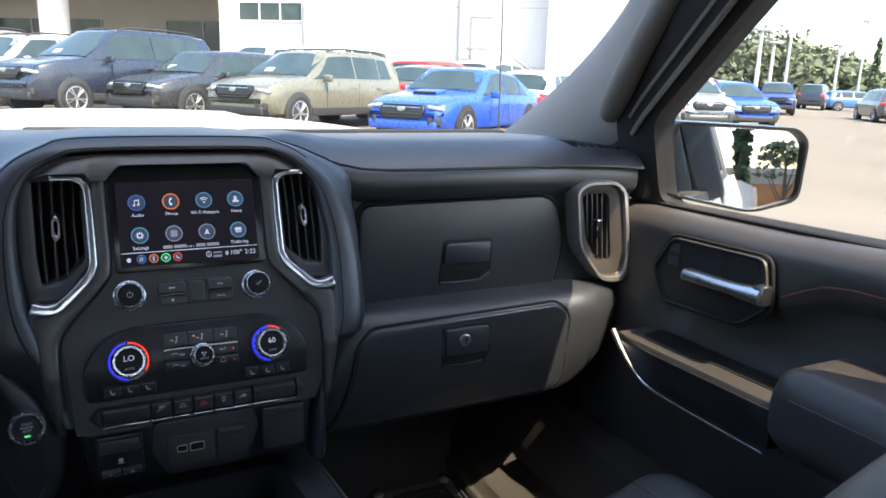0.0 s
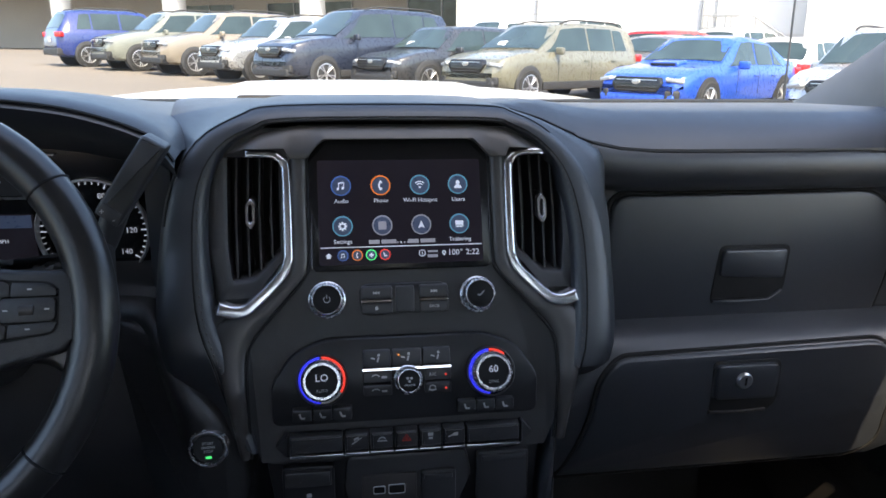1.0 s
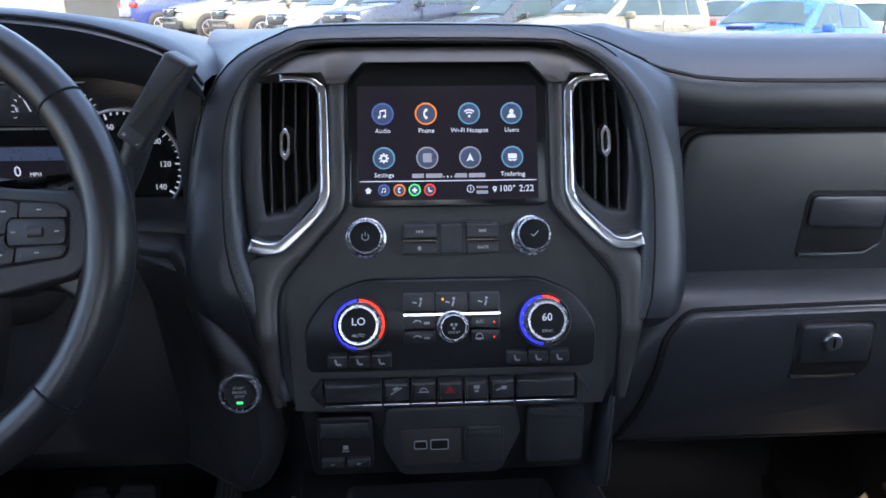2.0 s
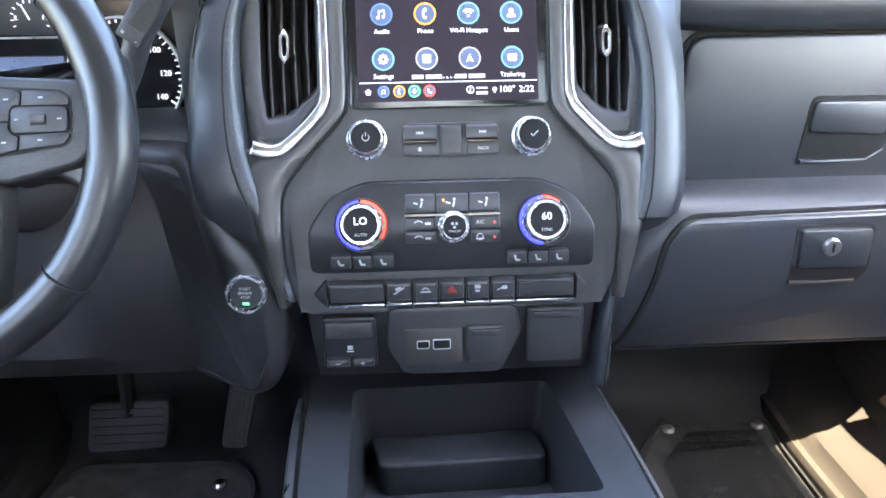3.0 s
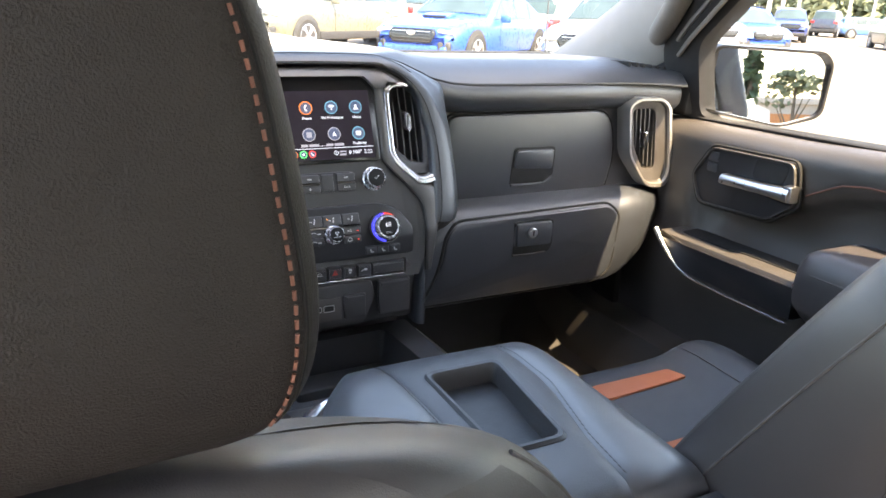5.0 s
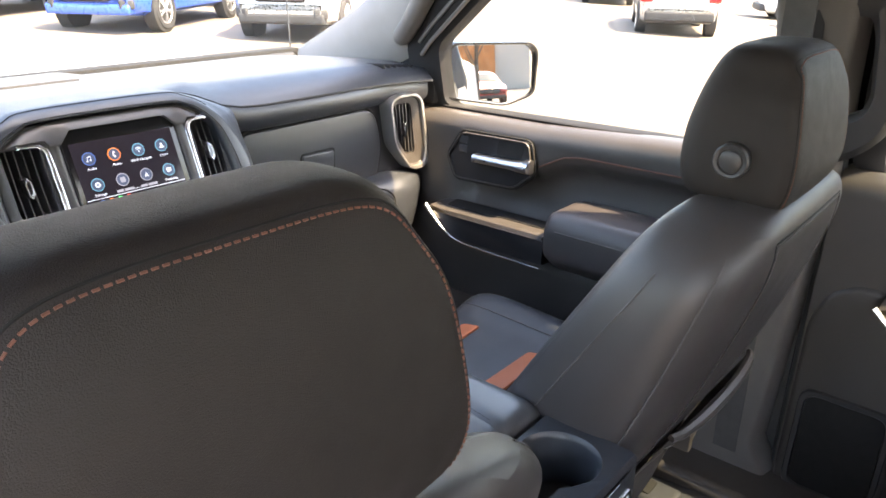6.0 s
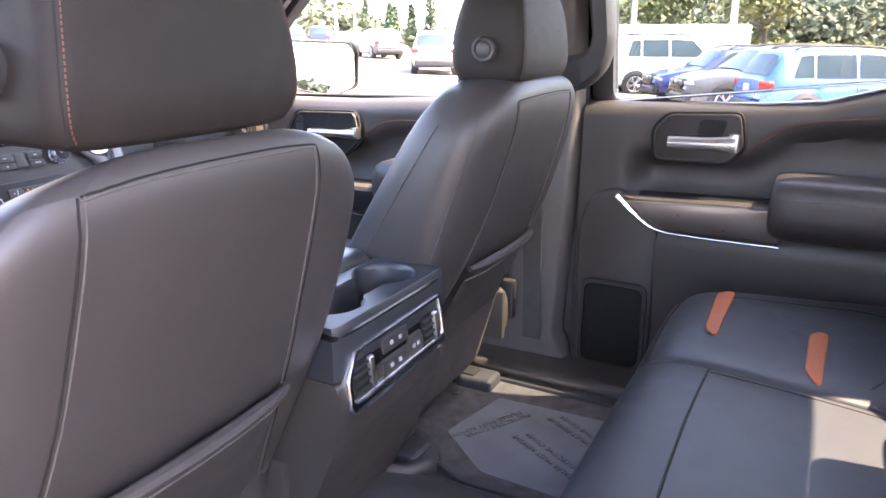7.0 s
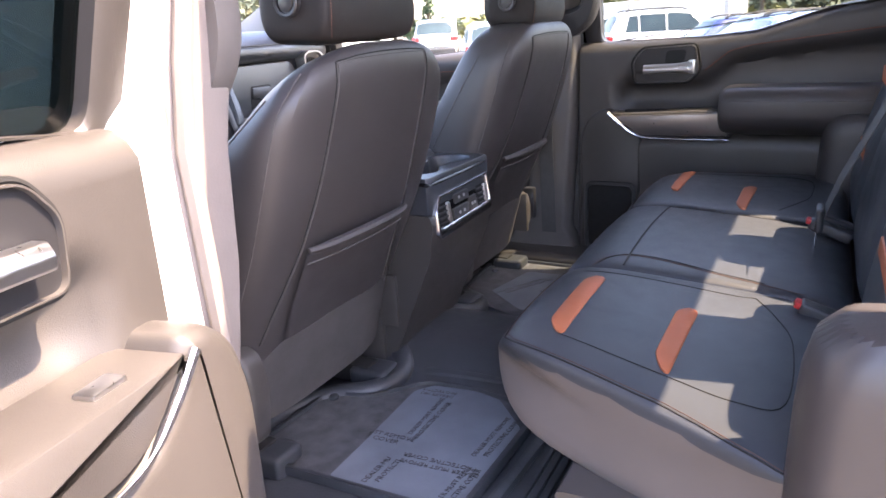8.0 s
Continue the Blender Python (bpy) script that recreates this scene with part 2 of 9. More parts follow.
def loft(bm, rings, caps=True, closed=True):
    rows = [[bm.verts.new(p) for p in r] for r in rings]
    k = len(rows[0])
    for r0, r1 in zip(rows, rows[1:]):
        for i in range(0 if closed else 1, k):
            bm.faces.new((r0[i - 1], r0[i], r1[i], r1[i - 1]))
    if caps and closed:
        bm.faces.new(rows[0])
        bm.faces.new(rows[-1])
    return bm


def tube(bm, pts, r, seg=10, closed=False, flat=1.0):
    """A round bar along the points; r may be one number or one for each point; flat squeezes it along z."""
    pts = [Vector(p) for p in pts]
    rings, k, prev = [], len(pts), None
    for i, p in enumerate(pts):
        a = pts[i - 1] if (i or closed) else p
        b = pts[(i + 1) % k] if (i < k - 1 or closed) else p
        d = (b - a).normalized()
        if prev is None:
            prev = d.orthogonal() if abs(d.z) > 0.9 else d.cross(Vector((0, 0, 1)))
        s = (prev - d * prev.dot(d)).normalized()
        prev = s
        u = d.cross(s)
        ri = r[i] if isinstance(r, (list, tuple)) else r
        rings.append([p + s * math.cos(2 * math.pi * q / seg) * ri + u * math.sin(2 * math.pi * q / seg) * ri * flat for q in range(seg)])
    if closed:
        rings.append(rings[0])
        loft(bm, rings, caps=False)
        bmesh.ops.remove_doubles(bm, verts=bm.verts[:], dist=1e-6)
        return bm
    return loft(bm, rings)


def turned(bm, profile, m=None, seg=24):
    """A solid of revolution about z from (radius, z) pairs."""
    m = m or Matrix()
    rings = [[m @ Vector((r * math.cos(2 * math.pi * q / seg), r * math.sin(2 * math.pi * q / seg), z)) for q in range(seg)] for r, z in profile]
    return loft(bm, rings)


def sheet(bm, f, nu, nv):
    rows = [[bm.verts.new(f(i / nu, j / nv)) for j in range(nv + 1)] for i in range(nu + 1)]
    for a, b in zip(rows, rows[1:]):
        for j in range(nv):
            bm.faces.new((a[j], a[j + 1], b[j + 1], b[j]))
    return bm


def bez(pts, n=24):
    """A smooth line through the points (Catmull-Rom)."""
    pts = [Vector(p) for p in pts]
    ext = [pts[0] * 2 - pts[1], *pts, pts[-1] * 2 - pts[-2]]
    out = []
    k = len(pts) - 1
    for q in range(n + 1):
        t = q / n * k
        i = min(int(t), k - 1)
        t -= i
        a, b, c, d = ext[i:i + 4]
        out.append(0.5 * ((2 * b) + (c - a) * t + (2 * a - 5 * b + 4 * c - d) * t * t + (3 * b - a - 3 * c + d) * t ** 3))
    return out


def letters(name, text, size, m, mat, parent, align="CENTER", thick=0.0004):
    cu = bpy.data.curves.new(name, "FONT")
    cu.body, cu.size, cu.extrude = text, size, thick
    cu.align_x, cu.align_y = align, "CENTER"
    cu.resolution_u = 2
    tmp = new("tmp", cu)
    me = bpy.data.meshes.new_from_object(tmp.evaluated_get(bpy.context.evaluated_depsgraph_get()))
    bpy.data.objects.remove(tmp)
    me.name = name
    me.transform(m)
    me.materials.clear()
    me.materials.append(mat)
    ob = new(name, me)
    return attach(ob, parent)


def lerp(a, b, t):
    return a + (b - a) * t


def interp(x, table):
    """Piecewise linear value at x from (x, value) pairs."""
    if x <= table[0][0]:
        return table[0][1]
    for (x0, y0), (x1, y1) in zip(table, table[1:]):
        if x <= x1:
            return y0 + (y1 - y0) * (x - x0) / (x1 - x0)
    return table[-1][1]


def smooth_interp(x, table):
    if x <= table[0][0]:
        return table[0][1]
    for (x0, y0), (x1, y1) in zip(table, table[1:]):
        if x <= x1:
            t = (x - x0) / (x1 - x0)
            t = t * t * (3 - 2 * t)
            return y0 + (y1 - y0) * t
    return table[-1][1]


def settle(ob, pts, lift=0.0004):
    """The points moved onto the surface of a finished part."""
    ev = ob.evaluated_get(bpy.context.evaluated_depsgraph_get())
    out = []
    for p in pts:
        ok, at, nrm, _ = ev.closest_point_on_mesh(Vector(p))
        out.append(at + nrm * lift if ok else Vector(p))
    return out

# ---- ground: one sheet, a gentle rise ahead of the truck ----
def ground_z(x, y):
    s = 0.036 * y - 0.019 * x
    return 1.4 * math.tanh(s / 1.4)


ASPHALT = material("sunbleached concrete lot", (0.160, 0.136, 0.108), 0.9, var=0.12, scale=0.25, bump=0.4, bump_scale=40, rough_var=0.08)


def spread(t):
    return math.copysign(abs(t) ** 3 * 1500 + abs(t) * 60, t)


bm = B()
sheet(bm, lambda u, v: Vector((spread(2 * u - 1), spread(2 * v - 1), ground_z(spread(2 * u - 1), spread(2 * v - 1)))), 90, 90)
single("ground", bm, ASPHALT, "pale sunbleached concrete car lot", "ground", kind="structure")

# ---- cab: floor, roof, back wall, pillars ----
def floor_z(y):
    return smooth_interp(y, [(0.60, 0.685), (0.85, 0.65), (1.68, 0.65), (1.95, 0.93)])


bm = B()
rows = []
for i in range(49):
    y = -0.55 + 2.5 * i / 48
    hump = smooth_interp(y, [(-0.3, 0.06), (0.8, 0.06), (1.2, 0.09)])
    rows.append([(x, y, floor_z(y) + hump * math.exp(-(x / 0.17) ** 4)) for x in np.linspace(-0.80, 0.80, 41)])
loft(bm, rows, closed=False)
loft(bm, [[(x, y, 0.58) for x in (-0.80, 0.80)] for y in (-0.55, 1.95)], closed=False)
single("floor", bm, VINYL, "black moulded vinyl cab floor with a centre hump", "floor", kind="structure")

for q in (-1, 1):
    bm = B()
    line = bez([(q * 0.50, 0.752, 0.690), (q * 0.40, 0.745, 0.690), (q * 0.315, 0.700, 0.690), (q * 0.270, 0.632, 0.692), (q * 0.215, 0.600, 0.697), (q * 0.155, 0.612, 0.707), (q * 0.120, 0.660, 0.722), (q * 0.105, 0.74, 0.735)], 40)
    tube(bm, line, 0.024, 10, flat=0.9)
    single("trim", bm, VINYL, "moulded vinyl ridge round the front seat foot", "trim", kind="structure")
    bm = B()
    line = bez([(q * 0.60, 0.255, 0.688), (q * 0.40, 0.245, 0.688), (q * 0.22, 0.240, 0.692), (q * 0.165, 0.30, 0.700), (q * 0.160, 0.42, 0.706), (q * 0.168, 0.55, 0.702)], 36)
    tube(bm, line, 0.013, 8, flat=0.8)
    single("trim", bm, VINYL, "moulded vinyl rib beside the floor mat", "trim", kind="structure")
    for k in range(9):
        bm = B()
        rbox(bm, (q * 0.38, 0.075 + 0.017 * k, 0.687), (0.36, 0.007, 0.010), 0.003)
        single("trim", bm, VINYL, "moulded anti-slip floor rib", "trim", kind="structure")

bm = B()
rbox(bm, (0, 1.99, 1.08), (1.66, 0.05, 0.66), 0.01)
single("wall_front", bm, DEEP, "dark firewall behind the dashboard", "wall", kind="structure")

bm = B()
prism(bm, fillet([(-0.80, 0.60), (0.80, 0.60), (0.84, 1.30), (0.80, 1.44), (-0.80, 1.44), (-0.84, 1.30)], 0.02), -0.60, -0.54, lambda u, v, d: (u, d, v), 0.004)
single("wall_back", bm, TRIM_GREY, "grey trimmed cab back wall", "wall", kind="structure")
bm = B()
frame_ring(bm, fillet([(-0.84, 1.44), (0.84, 1.44), (0.68, 1.86), (-0.68, 1.86)], 0.02), fillet([(-0.66, 1.46), (0.66, 1.46), (0.58, 1.835), (-0.58, 1.835)], 0.05), 0.06, 0.0, lambda u, v, d: (u, -0.60 + d + (v - 1.44) * 0.10, v))
single("trim", bm, TRIM_GREY, "grey surround of the cab back window", "trim", kind="structure")
bm = B()
rbox(bm, (0, -0.566, 1.63), (1.34, 0.005, 0.37), 0, m=Matrix.Rotation(-0.10, 4, "X"))
single("window_back", bm, GLASS_BACK, "lightly tinted cab back window", "window", kind="structure").visible_shadow = False

# roof: curved shell with a light headliner
def roof(u, v, lift=0.0):
    x = lerp(-0.665, 0.665, u)
    y = lerp(-0.575, 1.22, v)
    e = abs(2 * u - 1)
    return Vector((x, y, 1.875 + lift - 0.04 * e ** 3 - 0.03 * abs(2 * v - 1) ** 3))


bm = B()
sheet(bm, roof, 16, 16)
single("ceiling", bm, HEADLINER, "grey cloth headliner", "ceiling", kind="structure")
bm = B()
sheet(bm, lambda u, v: roof(u, v, 0.045) * 1.0, 16, 16)
for v in bm.verts:
    v.co.x *= 1.05
    v.co.y = (v.co.y - 0.32) * 1.008 + 0.32
single("roof", bm, WHITE, "white painted steel cab roof", "roof", kind="structure")

# A-pillars, header and windscreen
for s in (1, -1):
    bm = B()
    path = bez([(0.850 * s, 1.892, 1.332), (0.815 * s, 1.572, 1.497), (0.765 * s, 1.352, 1.647), (0.66 * s, 1.112, 1.832)], 14)
    rings = []
    for i, p in enumerate(path):
        t = i / (len(path) - 1)
        w, h = lerp(0.108, 0.058, t), lerp(0.055, 0.05, t)
        ring = []
        for q in range(12):
            a = 2 * math.pi * q / 12
            ca, sa = math.cos(a), math.sin(a)
            ring.append(p + Vector((-s * h * sa * 0.9, w * ca * 0.95, w * ca * 0.62 + h * sa * 0.35)))
        rings.append(ring)
    loft(bm, rings)
    pillar = single("pillar_front", bm, PILLAR_TRIM, "grey trimmed windscreen pillar with a grab handle", "pillar", kind="structure")
    bm = B()
    tube(bm, bez([(0.815 * s, 1.545, 1.478), (0.785 * s, 1.515, 1.480), (0.758 * s, 1.465, 1.512), (0.736 * s, 1.395, 1.583), (0.722 * s, 1.325, 1.653), (0.706 * s, 1.245, 1.728), (0.71 * s, 1.20, 1.785)], 24), [0.016] * 2 + [0.020, 0.023] + [0.024] * 17 + [0.023, 0.020] + [0.016] * 2, 14)
    part("grab_handle", bm, TRIM_GREY, pillar, "grey moulded grab handle")
    # sail panel at the foot of the door window
    bm = B()
    prism(bm, fillet([(1.62, 1.33), (1.44, 1.315), (1.43, 1.46), (1.52, 1.52), (1.80, 1.42)], 0.015), 0.875, 0.815, lambda u, v, d: (d * s, u, v), 0.012)
    single("trim", bm, DULL_BLACK, "black triangular trim at the mirror foot", "trim", kind="structure")

bm = B()
prism(bm, [(-0.84, 0.0), (0.84, 0.0), (0.66, 1.0), (-0.66, 1.0)], 0.0, 0.006, lambda u, v, d: (u, lerp(2.06, 1.21, v) - 0.08 * (u / 0.84) ** 2 * (1 - v), lerp(1.375, 1.865, v) + d))
ob = single("window_front", bm, GLASS, "clear raked windscreen", "window", kind="structure")
ob.visible_shadow = False

# B-pillars
for s in (1, -1):
    def bx(z):
        return interp(z, [(0.6, 0.80), (1.33, 0.82), (1.86, 0.68)])
    bm = B()
    rings = []
    for i in range(20):
        z = lerp(0.64, 1.87, i / 19)
        y0 = interp(z, [(0.64, 0.44), (0.75, 0.535), (1.30, 0.505), (1.86, 0.50)])
        y1 = interp(z, [(0.64, 0.80), (0.80, 0.69), (1.30, 0.62), (1.86, 0.66)])
        x = bx(z)
        rings.append([(p[0] * s, p[1], z) for p in fillet([(x + 0.02, y0), (x - 0.045, y0 + 0.015), (x - 0.05, y1 - 0.01), (x + 0.02, y1)], 0.012, 3)])
    loft(bm, rings)
    pillar = single("pillar_middle", bm, TRIM_GREY, "grey trimmed middle door pillar", "pillar", kind="structure")
    bm = B()
    hx = lambda z: interp(z, [(1.36, 0.748), (1.47, 0.735), (1.62, 0.722), (1.72, 0.700)])
    ho = fillet([(0.575, 1.352), (0.500, 1.362), (0.452, 1.400), (0.433, 1.460), (0.446, 1.600), (0.462, 1.680), (0.575, 1.690)], [0.01, 0.02, 0.04, 0.04, 0.04, 0.03, 0.01], 4)
    hi = fillet([(0.555, 1.432), (0.505, 1.440), (0.485, 1.450), (0.478, 1.475), (0.488, 1.560), (0.498, 1.590), (0.555, 1.588)], [0.006, 0.01, 0.01, 0.01, 0.01, 0.01, 0.006], 4)
    drop = 0.05 if s < 0 else 0.0
    frame_ring(bm, ho, hi, -0.028, 0.018, lambda u, v, d: (s * (hx(v) - d), u, v - drop), 0.012)
    # Driver's handle takes paler trim; the sun on it is in the colour.
    part("grab_handle", bm, PLASTIC if s > 0 else TRIM_GREY, pillar, "black fixed grab handle" if s > 0 else "fixed grab handle paled as if sunlit")
    bm = B()
    rbox(bm, (0, 0, 0), (0.002, 0.045, 0.95), 0)
    for v in bm.verts:
        z = 1.24 + v.co.z
        v.co = Vector(((bx(z) - 0.062 - (0.02 if z < 0.9 else 0)) * s + v.co.x, 0.585 + v.co.y + 0.0, z))
    part("seat_belt", bm, BELT, pillar)
    bm = B()
    rbox(bm, (0.715 * s, 0.645, 0.86), (0.03, 0.035, 0.10), 0.008)
    part("belt_anchor", bm, PLASTIC, pillar)
    # painted steel jamb
    bm = B()
    rings = []
    for i in range(16):
        z = lerp(0.55, 1.87, i / 15)
        x = bx(z) + 0.02
        y0 = interp(z, [(0.55, 0.43), (1.86, 0.45)]) + (0.075 if s > 0 else 0)
        rings.append([(p[0] * s, p[1], z) for p in fillet([(x, y0), (x + 0.085, y0 + 0.02), (x + 0.09, y0 + (0.17 if s < 0 else 0.07)), (x, y0 + (0.19 if s < 0 else 0.09))], 0.02, 3)])
    loft(bm, rings)
    # Passenger jamb isn't white: the closed gap's shade is in its colour.
    part("jamb", bm, WHITE if s < 0 else PLASTIC, pillar, "white painted steel door jamb" if s < 0 else "black door jamb")
    if s > 0:
        bm = B()
        loft(bm, [[(0.872 - (z - 1.32) * 0.30, y, z) for y in (0.49, 0.59)] + [(0.880 - (z - 1.32) * 0.30, y, z) for y in (0.59, 0.49)] for z in (1.33, 1.6, 1.86)])
        part("pillar_cover", bm, GLOSS, pillar, "gloss black outer pillar cover")
    bm = B()
    tube(bm, [((bx(z) + 0.012) * s, interp(z, [(0.55, 0.43), (1.86, 0.45)]) - 0.003 + (0.075 if s > 0 else 0), z) for z in np.linspace(0.66, 1.85, 14)], 0.011, 8)
    part("door_seal", bm, RUBBER if s > 0 else SEAL_SUNLIT, pillar)
    if s < 0:
        bm = B()
        rings = []
        for z in np.linspace(0.66, 1.86, 18):
            xi = interp(z, [(0.66, 0.800), (0.99, 0.792), (1.17, 0.757), (1.28, 0.752), (1.40, 0.722), (1.86, 0.61)])
            xo, y0 = max(bx(z) + 0.024, xi + 0.03), interp(z, [(0.66, 0.437), (1.86, 0.455)])
            rings.append([(-x, y, z) for x, y in fillet([(xo, y0), (xi + 0.006, y0 + 0.004), (xi, y0 + 0.03), (xi + 0.006, 0.53), (xo, 0.53)], 0.006, 3)])
        loft(bm, rings)
        part("pillar_edge", bm, SEAL_SUNLIT, pillar, "rubber seal beside the jamb, tinted as sunlit")

# rear corner pillars, sills and body sides
for s in (1, -1):
    bm = B()
    rings = []
    for z, y1 in ((0.6, -0.42), (1.0, -0.40), (1.34, -0.30), (1.45, -0.27), (1.60, -0.24), (1.87, -0.20)):
        x = interp(z, [(0.6, 0.80), (1.33, 0.84), (1.87, 0.68)])
        rings.append([(p[0] * s, p[1], z) for p in fillet([(x + 0.06, y1), (x - 0.10, y1 - 0.10), (x - 0.14, -0.60), (x + 0.06, -0.62)], 0.02, 3)])
    loft(bm, rings)
    single("pillar_rear", bm, TRIM_GREY, "grey trimmed rear cab pillar", "pillar", kind="structure")
    bm = B()
    prism(bm, fillet([(1.54, 0.60), (2.0, 0.60), (2.0, 1.36), (1.56, 1.36)], 0.01, 2), 0.86, 0.775, lambda u, v, d: (d * s, u, v), 0.006)
    single("trim", bm, PLASTIC, "black kick panel beside the footwell", "trim", kind="structure")
    bm = B()
    rings = []
    for y in np.linspace(1.02, 1.92, 28):
        up, out = 0.62 * max(0.0, y - 1.60) ** 1.3, (0.05 if s < 0 else 0.0)
        rings.append([(s * (x + out), y, z + up * k) for x, z, k in ((0.80, 0.62, 0), (0.566, 0.640, 0), (0.566, 0.664, 0.2), (0.572, 0.672, 0.3), (0.584, 0.670, 0.4), (0.592, 0.676, 0.5), (0.600, 0.690, 0.6), (0.614, 0.695, 0.7), (0.632, 0.694, 0.8), (0.66, 0.706, 0.9), (0.686, 0.720, 1.0), (0.694, 0.750, 1.0), (0.700, 0.820, 0.8), (0.712, 0.845, 0.7), (0.80, 0.850, 0.7))])
    loft(bm, rings)
    single("trim", bm, HARD, "folded sill trim beside the front footwell", "trim", kind="structure")
    bm = B()
    rbox(bm, (0.76 * s, 0.80, 0.665), (0.20, 2.30, 0.09), 0.025, 3)
    single("trim", bm, HARD, "dark grey door sill plate", "trim", kind="structure")
    bm = B()
    rbox(bm, (0.645 * s, 0.2, 1.835), (0.09, 1.7, 0.07), 0.03, 3)
    single("trim", bm, HEADLINER, "grey roof side rail trim", "trim", kind="structure")

# bonnet, cowl and wings of the truck, white
def hood_z(x, y):
    z = interp(y, [(2.05, 1.365), (2.6, 1.405), (3.1, 1.402), (3.5, 1.35), (3.6, 1.28)])
    z -= 0.07 * (abs(x) / 0.95) ** 2.4
    return z - 0.012 * smooth_interp(abs(x), [(0.34, 0.0), (0.40, 1.0)])


truck = thing("pickup_truck", (0, 2.6, 0.4), "white painted pickup bonnet and front wings", "truck")
bm = B()
sheet(bm, lambda u, v: Vector((lerp(-0.86, 0.86, u), lerp(2.10, 3.6, v), hood_z(lerp(-0.86, 0.86, u), lerp(2.10, 3.6, v)))), 60, 24)
part("bonnet", bm, WHITE, truck)
for s in (1, -1):
    bm = B()
    rings = [[(s * 0.868, y, hood_z(0.87, y) - 0.004), (s * 0.93, y, hood_z(0.9, y) - 0.02), (s * 1.0, y, 1.14), (s * 1.02, y, 0.95), (s * 1.0, y, 0.60)] for y in np.linspace(2.05, 3.62, 16)]
    loft(bm, rings, closed=False)
    part("wing", bm, WHITE, truck)
bm = B()
rbox(bm, (0, 3.62, 0.95), (2.0, 0.06, 0.66), 0.03, 3)
part("grille", bm, GLOSS, truck)
bm = B()
rbox(bm, (0, 2.07, 1.335), (1.66, 0.10, 0.02), 0.006)
part("cowl", bm, PLASTIC, truck, "black plastic cowl")
for x0, x1 in ((-0.75, -0.05), (0.0, 0.62)):
    bm = B()
    tube(bm, [(x0, 2.03, 1.385), (lerp(x0, x1, 0.5), 2.05, 1.392), (x1, 2.07, 1.378)], 0.008, 6)
    part("wiper", bm, RUBBER, truck, "black wiper arm")
bm = B()
tube(bm, [(0.845, 2.02, 1.33), (0.845, 2.03, 1.40), (0.850, 2.06, 2.15)], [0.008, 0.0024, 0.0018], 6)
part("antenna", bm, RUBBER, truck, "thin black mast antenna")

for s in (1, -1):
    bm = B()
    loft(bm, [[(s * 0.86, y, 1.375), (s * 0.93, y, 1.385), (s * 0.985, y, 1.36), (s * 1.00, y, 1.20), (s * 1.01, y, 0.98), (s * 0.98, y, 0.62), (s * 0.88, y, 0.62)] for y in np.linspace(-0.66, -2.55, 10)])
    part("bed_side", bm, WHITE, truck)
bm = B()
rbox(bm, (0, -1.6, 0.80), (1.78, 1.86, 0.06), 0.01)
part("bed_floor", bm, PLASTIC, truck)
bm = B()
rbox(bm, (0, -2.53, 1.06), (1.74, 0.06, 0.62), 0.02)
part("tailgate", bm, WHITE, truck)

# ---- doors ----
def door_x(y, z, crease, mid):
    zc = interp(y, crease)
    x = smooth_interp(z, [(0.66, 0.80), (mid - 0.10, 0.785), (mid - 0.02, 0.812), (zc - 0.070, 0.838), (zc - 0.040, 0.836), (zc - 0.008, 0.800), (zc, 0.794), (zc + 0.03, 0.793)])
    return x


def door(name, s, y0, y1, sill, crease, mid, label, bottom=0.66, trim_end=None):
    """A closed door: inner skin, outer skin, sill and all that is on it. y0 is the rear end, y1 the front end; s is the side."""
    d = thing(name, (0.9 * s, y1, 0.7), label, "door", kind="structure")
    n = 40
    bm = B()
    rows = []
    for i in range(n + 1):
        y = lerp(y0, trim_end or y1, i / n)
        zs = interp(y, sill)
        flat = smooth_interp(y, [(crease[-1][0] + 0.20, 0.0), (crease[-1][0] + 0.26, 1.0)])
        row = [(s * lerp(door_x(y, z, crease, mid), 0.790, flat), y, z) for z in np.linspace(bottom, zs - 0.03, 48)]
        row += [(s * 0.800, y, zs - 0.014), (s * 0.815, y, zs - 0.003), (s * 0.84, y, zs), (s * 0.875, y, zs - 0.004), (s * 0.88, y, zs - 0.05), (s * 0.87, y, bottom)]
        rows.append(row)
    loft(bm, rows)
    part("inner_panel", bm, HARD, d)
    bm = B()
    rows = []
    for i in range(13):
        y = lerp(y0 - 0.01, y1 + 0.01, i / 12)
        zs = interp(y, sill)
        rows.append([(s * 0.885, y, zs - 0.03), (s * 0.915, y, zs - 0.02), (s * 0.955, y, zs - 0.12), (s * 0.975, y, 1.0), (s * 0.955, y, 0.72), (s * 0.93, y, 0.56), (s * 0.885, y, 0.60)])
    loft(bm, rows)
    part("outer_panel", bm, WHITE, d, "white painted outer skin")
    # crease stitching
    bm = B()
    tube(bm, [(s * (0.7935), y, interp(y, crease) + 0.006) for y in np.linspace(y0 + 0.05, crease[-1][0], 30)], 0.0016, 5)
    part("stitching", bm, THREAD, d, "copper seam")
    return d


def on_door(s, x):
    return lambda u, v, d: (s * (x - d), u, v)


